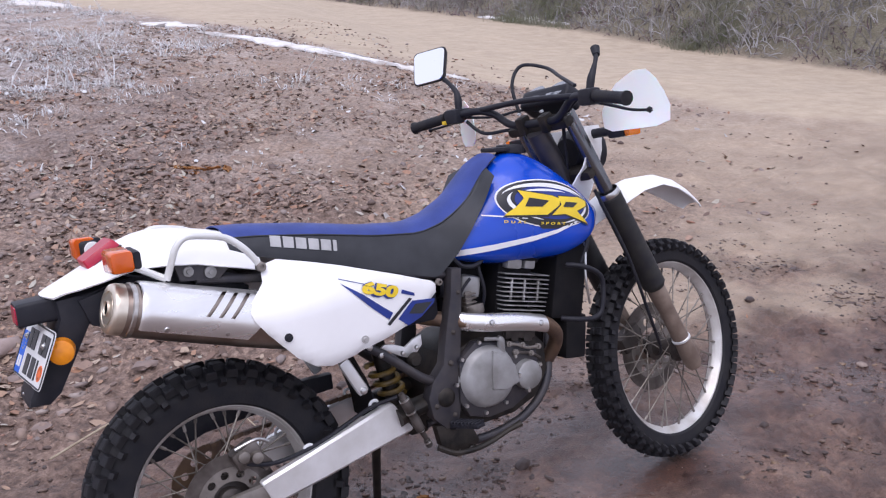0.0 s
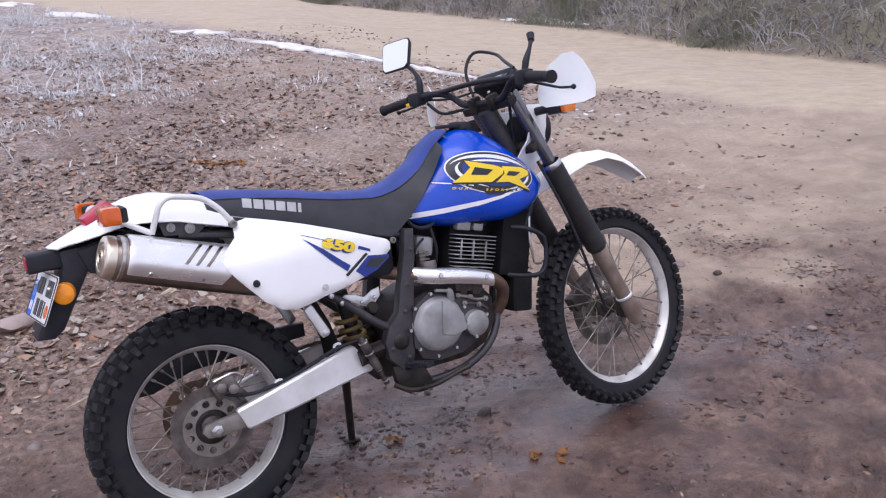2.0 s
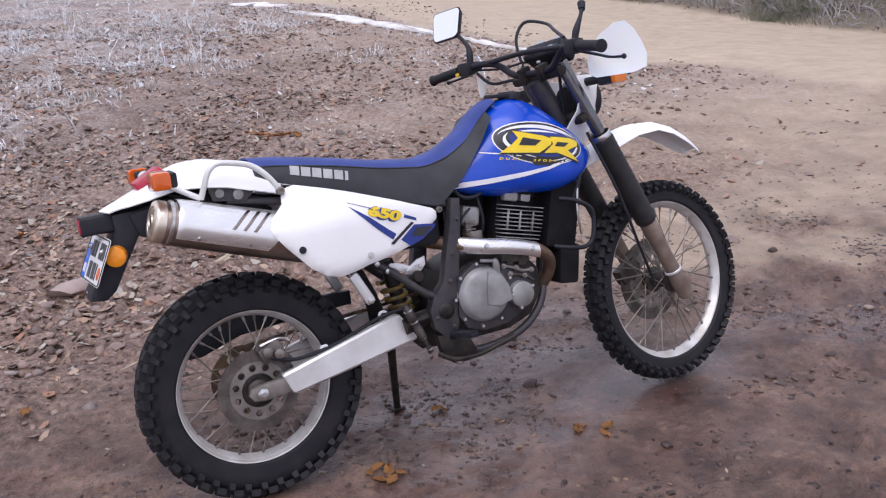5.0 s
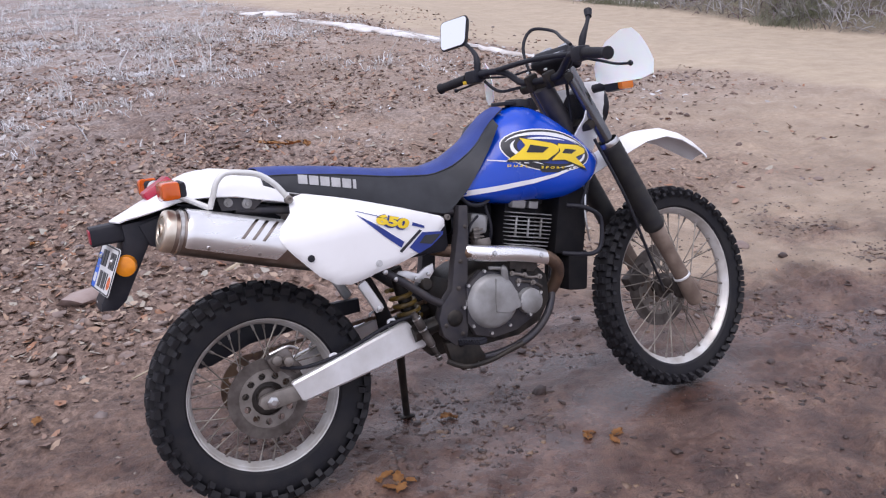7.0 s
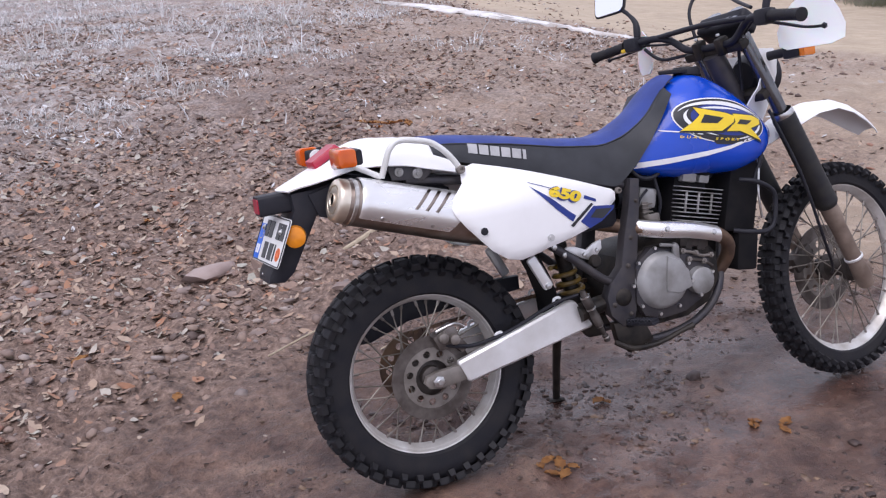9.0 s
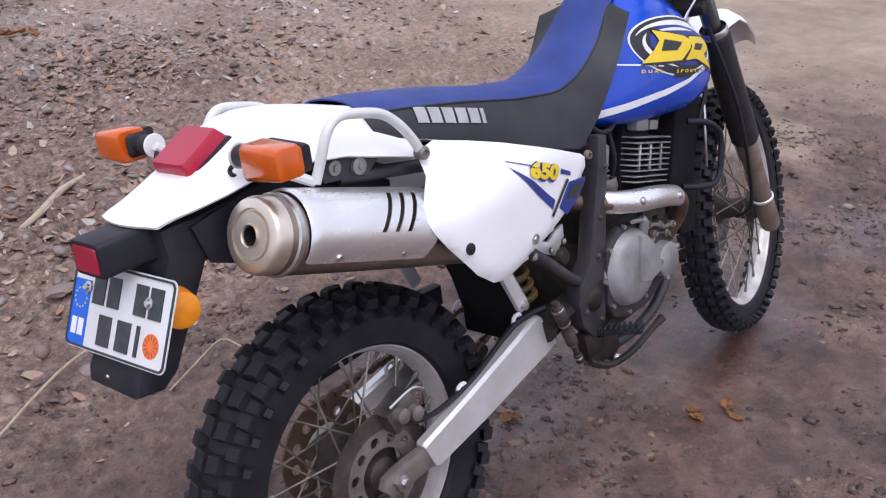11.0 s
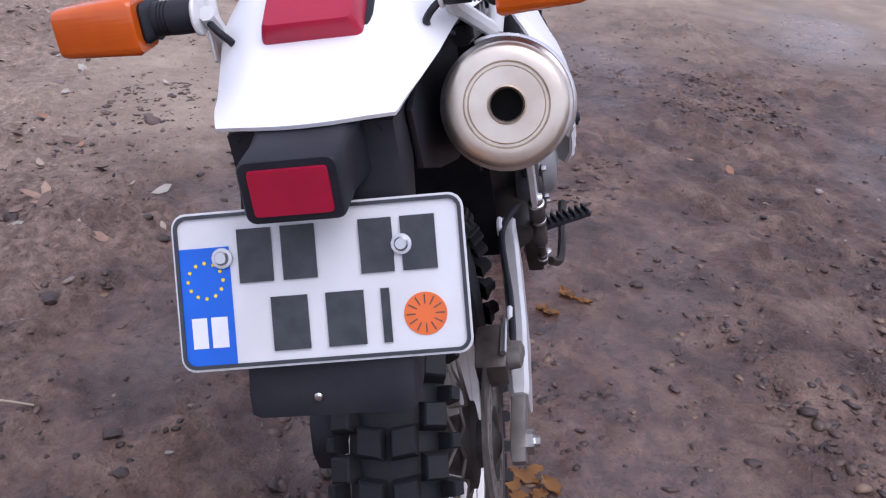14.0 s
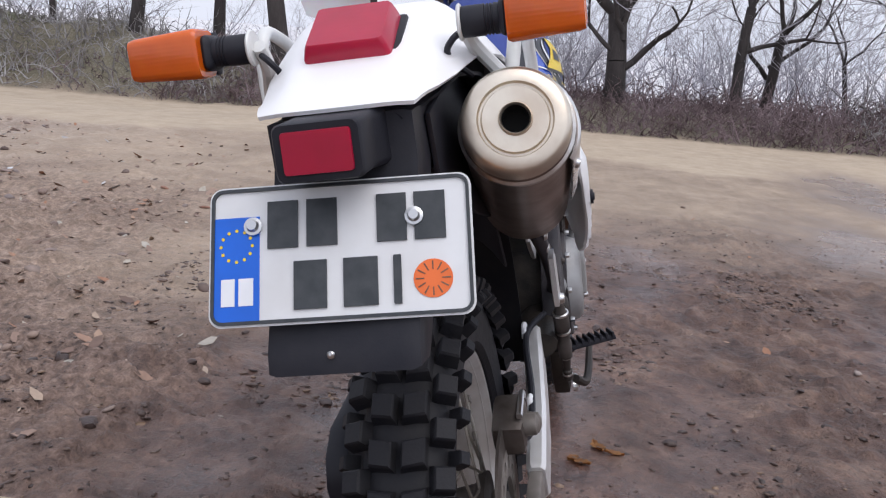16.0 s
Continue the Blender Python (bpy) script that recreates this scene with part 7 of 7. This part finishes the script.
for xo in (-0.028, 0.016, 0.062):
    bm = bmesh.new()
    block(bm, (0.006, 0.008, 0.062), CYL @ Matrix.Translation((xo, -0.101, 0.012)), 0.002, 1)
    part("fin_rib", bm, FIN, engine)
bm = bmesh.new()
block(bm, (0.15, 0.17, 0.07), CYL @ Matrix.Translation((0.0, 0, 0.118)), 0.016)
block(bm, (0.06, 0.03, 0.04), CYL @ Matrix.Translation((0.015, -0.092, 0.112)), 0.008)
head = part("cylinder_head", bm, MATTE, engine)
bm = bmesh.new()
block(bm, (0.050, 0.03, 0.040), CYL @ Matrix.Translation((-0.025, -0.090, 0.088)), 0.008)
block(bm, (0.035, 0.025, 0.03), CYL @ Matrix.Translation((0.03, -0.088, 0.085)), 0.006)
part("head_cover", bm, ENGINE, engine)
bm = bmesh.new()
block(bm, (0.062, 0.08, 0.06), pose(0.745, -0.045, 0.735, 0, 13, 0), 0.012)
carb = part("carburettor", bm, ENGINE, engine, "grey carburettor")
bm = bmesh.new()
lathe(bm, [(0.0, 0.03), (0.025, 0.03), (0.03, 0.02), (0.03, 0.0)], (0.745, -0.08, 0.685), (0, -0.2, -1), 18)
part("float_bowl", bm, CARRIER, carb)
bm = bmesh.new()
lathe(bm, [(0.034, 0.0), (0.03, 0.02), (0.034, 0.04), (0.03, 0.06), (0.034, 0.08)], (0.66, -0.03, 0.745), (1, 0, -0.1), 20)
part("inlet_boot", bm, BLACK, carb)
bm = bmesh.new()
block(bm, (0.16, 0.20, 0.14), pose(0.55, 0, 0.74), 0.02)
part("air_box", bm, BLACK, bike, "black plastic air box")
bm = bmesh.new()
block(bm, (0.022, 0.03, 0.062), pose(0.730, -0.075, 0.695), 0.004)
for k in range(5):
    block(bm, (0.034, 0.038, 0.004), pose(0.734, -0.078, 0.672 + 0.0115 * k), 0.001, 1)
part("solenoid", bm, CARRIER, engine, "ribbed tan valve body")
# a black block is added to keep the space behind the carburettor dark
bm = bmesh.new()
block(bm, (0.15, 0.13, 0.20), pose(0.755, 0.045, 0.745, 0, 6, 0), 0.025)
part("gap_filler", bm, MATTE, bike, "matte black block filling the gap behind the carburettor")
for pts, rr in (([(0.690, -0.085, 0.83), (0.715, -0.100, 0.80), (0.760, -0.098, 0.795), (0.800, -0.090, 0.815)], 0.006), ([(0.700, -0.080, 0.64), (0.692, -0.095, 0.69), (0.705, -0.100, 0.735), (0.740, -0.090, 0.760)], 0.004), ([(0.775, -0.075, 0.66), (0.782, -0.090, 0.72), (0.772, -0.085, 0.79), (0.78, -0.07, 0.83)], 0.005)):
    bm = bmesh.new()
    tube(bm, pts, rr, 8)
    part("engine_hose", bm, BLACK, engine)

# ---- frame ----
for sgn in (-1, 1):
    bm = bmesh.new()
    plate(bm, [(0.656, 0.808), (0.688, 0.803), (0.680, 0.725), (0.668, 0.645), (0.655, 0.560), (0.648, 0.500), (0.640, 0.430), (0.628, 0.390), (0.590, 0.385), (0.553, 0.425), (0.545, 0.480), (0.562, 0.520), (0.600, 0.560), (0.618, 0.640), (0.645, 0.740)], sgn * 0.100, sgn * 0.140, 0.009)
    fr = part("frame_spar", bm, FRAME_MAT, bike, "dark grey frame member")
    for bx2, bz2, rr in ((0.668, 0.742, 0.007), (0.640, 0.640, 0.008), (0.622, 0.560, 0.009), (0.566, 0.455, 0.008), (0.618, 0.420, 0.008), (0.648, 0.545, 0.006)):
        bm = bmesh.new()
        lathe(bm, [(0.0, 0.007), (rr * 0.45, 0.006), (rr * 0.6, 0.003), (rr * 0.9, 0.002), (rr * 0.9, -0.003)], (bx2, sgn * 0.140, bz2), (0, sgn, 0), 12)
        part("spar_bolt", bm, HUB_MAT, fr)
    bm = bmesh.new()
    lathe(bm, [(0.0, 0.006), (0.012, 0.006), (0.022, 0.004), (0.026, 0.0), (0.026, -0.006)], (0.598, sgn * 0.141, 0.472), (0, sgn, 0), 20)
    part("pivot_cap", bm, ENGINE_DARK, fr, "black swing arm pivot cap")
    bm = bmesh.new()
    tube(bm, [(0.38, sgn * 0.112, 0.668), (0.46, sgn * 0.125, 0.605), (0.53, sgn * 0.128, 0.545), (0.57, sgn * 0.122, 0.52)], 0.0125, 12)
    part("subframe_strut", bm, FRAME_MAT, fr)
    bm = bmesh.new()
    tube(bm, [(0.0, sgn * 0.10, 0.90), (0.2, sgn * 0.105, 0.87), (0.42, sgn * 0.105, 0.83), (0.65, sgn * 0.105, 0.79)], 0.012, 10)
    part("subframe_rail", bm, FRAME_MAT, fr)
    bm = bmesh.new()
    tube(bm, [(1.02, sgn * 0.05, 0.62), (0.99, sgn * 0.07, 0.52), (0.955, sgn * 0.105, 0.445), (0.915, sgn * 0.118, 0.395), (0.86, sgn * 0.122, 0.357), (0.80, sgn * 0.124, 0.337), (0.73, sgn * 0.120, 0.325), (0.66, sgn * 0.108, 0.322)], 0.0125, 12, 4)
    part("cradle_tube", bm, FRAME_MAT, fr)
    bm = bmesh.new()
    plate(bm, [(0.56, 0.40), (0.66, 0.395), (0.69, 0.33), (0.66, 0.300), (0.61, 0.302), (0.57, 0.345)], sgn * 0.105, sgn * 0.135, 0.006)
    fp = part("foot_plate", bm, ENGINE_DARK, bike, "muddy black foot bracket")
    for cx2, cz2 in ((0.618, 0.316), (0.659, 0.316)):
        bm = bmesh.new()
        lathe(bm, [(0.0, 0.010), (0.007, 0.010), (0.011, 0.005), (0.011, 0.0)], (cx2, sgn * 0.140, cz2 - 0.004), (0, sgn, 0), 14)
        part("plate_nut", bm, CHROME, fp)
    bm = bmesh.new()
    block(bm, (0.032, 0.095, 0.010), pose(0.628, sgn * 0.180, 0.397, sgn * 6, 0, sgn * -19), 0.003)
    tube(bm, [(0.595, sgn * 0.11, 0.385), (0.606, sgn * 0.125, 0.388), (0.616, sgn * 0.145, 0.392)], 0.011, 10)
    peg = part("foot_peg", bm, BLACK, bike, "muddy black toothed foot peg")
    for k in range(8):
        bm = bmesh.new()
        block(bm, (0.036, 0.005, 0.012), pose(0.615 + 0.0038 * k, sgn * (0.138 + 0.0115 * k), 0.399 + 0.0012 * k, 0, 0, sgn * -19), 0.001, 1)
        part("peg_tooth", bm, BLACK, peg)
    bm = bmesh.new()
    t = bmesh.new()
    block(t, (0.105, 0.012, 0.030), None, 0.010)
    t.transform(pose(0.340, sgn * 0.142, 0.592, 0, 63, 0))
    join(bm, t)
    pb3 = part("pillion_peg_bracket", bm, ALU, bike, "silver folded pillion peg")
    bm = bmesh.new()
    lathe(bm, [(0.0, 0.008), (0.008, 0.007), (0.010, 0.0)], (0.360, sgn * 0.147, 0.553), (0, sgn, 0), 12)
    part("peg_pin", bm, CHROME, pb3)
bm = bmesh.new()
tube(bm, [(1.13, 0, 0.93), (1.08, 0, 0.80), (1.03, 0, 0.66), (1.01, 0, 0.58)], 0.022, 14)
part("down_tube", bm, FRAME_MAT, bike, "dark frame down tube")
bm = bmesh.new()
plate(bm, [(0.445, 0.634), (0.455, 0.641), (0.480, 0.637), (0.514, 0.622), (0.540, 0.638), (0.566, 0.644), (0.566, 0.618), (0.535, 0.585), (0.50, 0.60)], -0.100, -0.092, 0.003)
pb4 = part("caliper_hose_plate", bm, ALU, bike, "bright metal bracket plate")
for cx2, cz2 in ((0.498, 0.612), (0.54, 0.618)):
    bm = bmesh.new()
    lathe(bm, [(0.0, 0.006), (0.006, 0.005), (0.007, 0.0)], (cx2, -0.115, cz2), (0, -1, 0), 10)
    part("bracket_bolt", bm, CHROME, pb4)
bm = bmesh.new()
lathe(bm, [(0.0, 0.012), (0.014, 0.012), (0.020, 0.004), (0.020, 0.0)], (0.528, -0.116, 0.588), (0, -1, 0), 18)
part("bracket_bush", bm, ENGINE_DARK, pb4)
for cx2, cz2 in ((0.400, 0.652), (0.43, 0.625)):
    bm = bmesh.new()
    lathe(bm, [(0.0, 0.006), (0.007, 0.005), (0.009, 0.0)], (cx2, -0.128, cz2), (0, -1, 0), 12)
    part("strut_bolt", bm, CHROME, bike)
# rear brake pump
bm = bmesh.new()
lathe(bm, [(0.0, 0.0), (0.008, 0.0), (0.010, 0.015), (0.014, 0.022), (0.014, 0.055), (0.012, 0.058), (0.012, 0.082), (0.0135, 0.085), (0.0125, 0.118), (0.008, 0.122), (0.006, 0.150), (0.009, 0.152), (0.009, 0.172), (0.0, 0.175)], (0.466, -0.138, 0.516), (0.42, 0, -1), 16)
pump = part("rear_brake_pump", bm, HUB_MAT, bike, "dark rear brake master cylinder")
for d in (0.020, 0.060, 0.120, 0.160):
    bm = bmesh.new()
    r = 0.0145 if d < 0.1 else 0.0095
    lathe(bm, [(r * 0.8, d - 0.003), (r, d - 0.002), (r, d + 0.002), (r * 0.8, d + 0.003)], Vector((0.466, -0.138, 0.516)), (0.42, 0, -1), 14)
    part("pump_ring", bm, CHROME, pump)
bm = bmesh.new()
tube(bm, [(0.55, -0.15, 0.35), (0.60, -0.165, 0.325), (0.68, -0.17, 0.325), (0.76, -0.172, 0.345), (0.80, -0.175, 0.355)], [0.008, 0.008, 0.008, 0.007, 0.010], 8)
part("brake_pedal", bm, ENGINE_DARK, bike, "black brake pedal")
# shock absorber
bm = bmesh.new()
pts = []
for k in range(90):
    t = k / 89
    a = t * 2 * math.pi * 3.5
    pts.append((0.505 + 0.034 * math.cos(a) - 0.035 * t, 0.034 * math.sin(a) - 0.02, 0.478 + 0.095 * t))
tube(bm, pts, 0.0075, 8, 1)
sp = part("shock_spring", bm, SPRING, bike, "yellow coil spring")
bm = bmesh.new()
tube(bm, [(0.51, -0.02, 0.43), (0.47, -0.02, 0.64)], 0.022, 12, 1)
part("damper_body", bm, ENGINE_DARK, sp)
bm = bmesh.new()
sheet(bm, [[(x, y, zz) for y in np.linspace(-0.075, 0.075, 9)] for x, zz in ((0.335, 0.69), (0.375, 0.63), (0.405, 0.56), (0.425, 0.49), (0.430, 0.43))], 0.004)
part("chain_side_flap", bm, MATTE, bike, "black rubber splash flap ahead of the rear tyre")
# oil cooler with its guard, and the dark box below; their black includes the shade
bm = bmesh.new()
block(bm, (0.112, 0.20, 0.285), pose(1.078, 0.0, 0.722, 0, 13, 0), 0.010)
cooler = part("oil_cooler", bm, MATTE, bike, "black oil cooler behind a tube guard")
for k in range(11):
    bm = bmesh.new()
    block(bm, (0.008, 0.19, 0.004), pose(1.078, 0.0, 0.722, 0, 13, 0) @ Matrix.Translation((0.057, 0, -0.115 + 0.023 * k)), 0.001, 1)
    part("cooler_fin", bm, MATTE, cooler)
for sgn in (-1, 1):
    bm = bmesh.new()
    tube(bm, [(1.045, sgn * 0.12, 0.745), (1.085, sgn * 0.148, 0.735), (1.135, sgn * 0.150, 0.705), (1.148, sgn * 0.150, 0.672), (1.138, sgn * 0.150, 0.605), (1.110, sgn * 0.150, 0.582), (1.06, sgn * 0.146, 0.586), (1.01, sgn * 0.12, 0.596)], 0.0075, 10)
    part("cooler_guard", bm, BLACK, cooler, "black tube guard")
bm = bmesh.new()
block(bm, (0.075, 0.16, 0.13), pose(1.075, -0.02, 0.525, 0, 8, 0), 0.012)
part("canister", bm, MATTE, bike, "black plastic box ahead of the engine")
for yy in (-0.135, 0.135):
    bm = bmesh.new()
    tube(bm, [(1.125, yy * 0.5, 0.90), (1.13, yy * 0.9, 0.82), (1.10, yy * 0.9, 0.74)], 0.007, 8)
    part("cooler_hose", bm, BLACK, bike, "black oil hose")
bm = bmesh.new()
tube(bm, [(1.14, -0.085, 0.87), (1.115, -0.125, 0.78), (1.10, -0.135, 0.70), (1.11, -0.13, 0.62)], 0.0035, 8)
part("silver_wire", bm, CHROME, bike)
# side stand
bm = bmesh.new()
tube(bm, [(0.498, 0.105, 0.345), (0.530, 0.20, 0.22), (0.566, 0.305, 0.06)], [0.015, 0.013, 0.012], 12)
stand = part("side_stand", bm, ENGINE_DARK, bike, "black side stand pressed into the mud")
bm = bmesh.new()
lathe(bm, [(0.0, 0.0), (0.026, 0.0), (0.030, 0.004), (0.026, 0.010), (0.0, 0.014)], (0.568, 0.310, 0.050), (0, 0.19, 0.98), 18)
part("stand_foot", bm, ENGINE_DARK, stand)

for bx2, bz2, rr in ((-0.02, 0.925, 0.012), (0.03, 0.915, 0.014)):
    bm = bmesh.new()
    lathe(bm, [(0.0, 0.010), (0.005, 0.010), (0.006, 0.006), (rr, 0.005), (rr, -0.006)], (bx2, -0.120, bz2), (0, -1, 0), 16)
    part("tail_bolt", bm, ENGINE, tail)
bm = bmesh.new()
plate(bm, [(-0.05, 0.945), (0.06, 0.925), (0.075, 0.915), (0.05, 0.895), (-0.04, 0.905)], -0.118, -0.110, 0.002)
part("tail_bracket", bm, FRAME_MAT, tail)
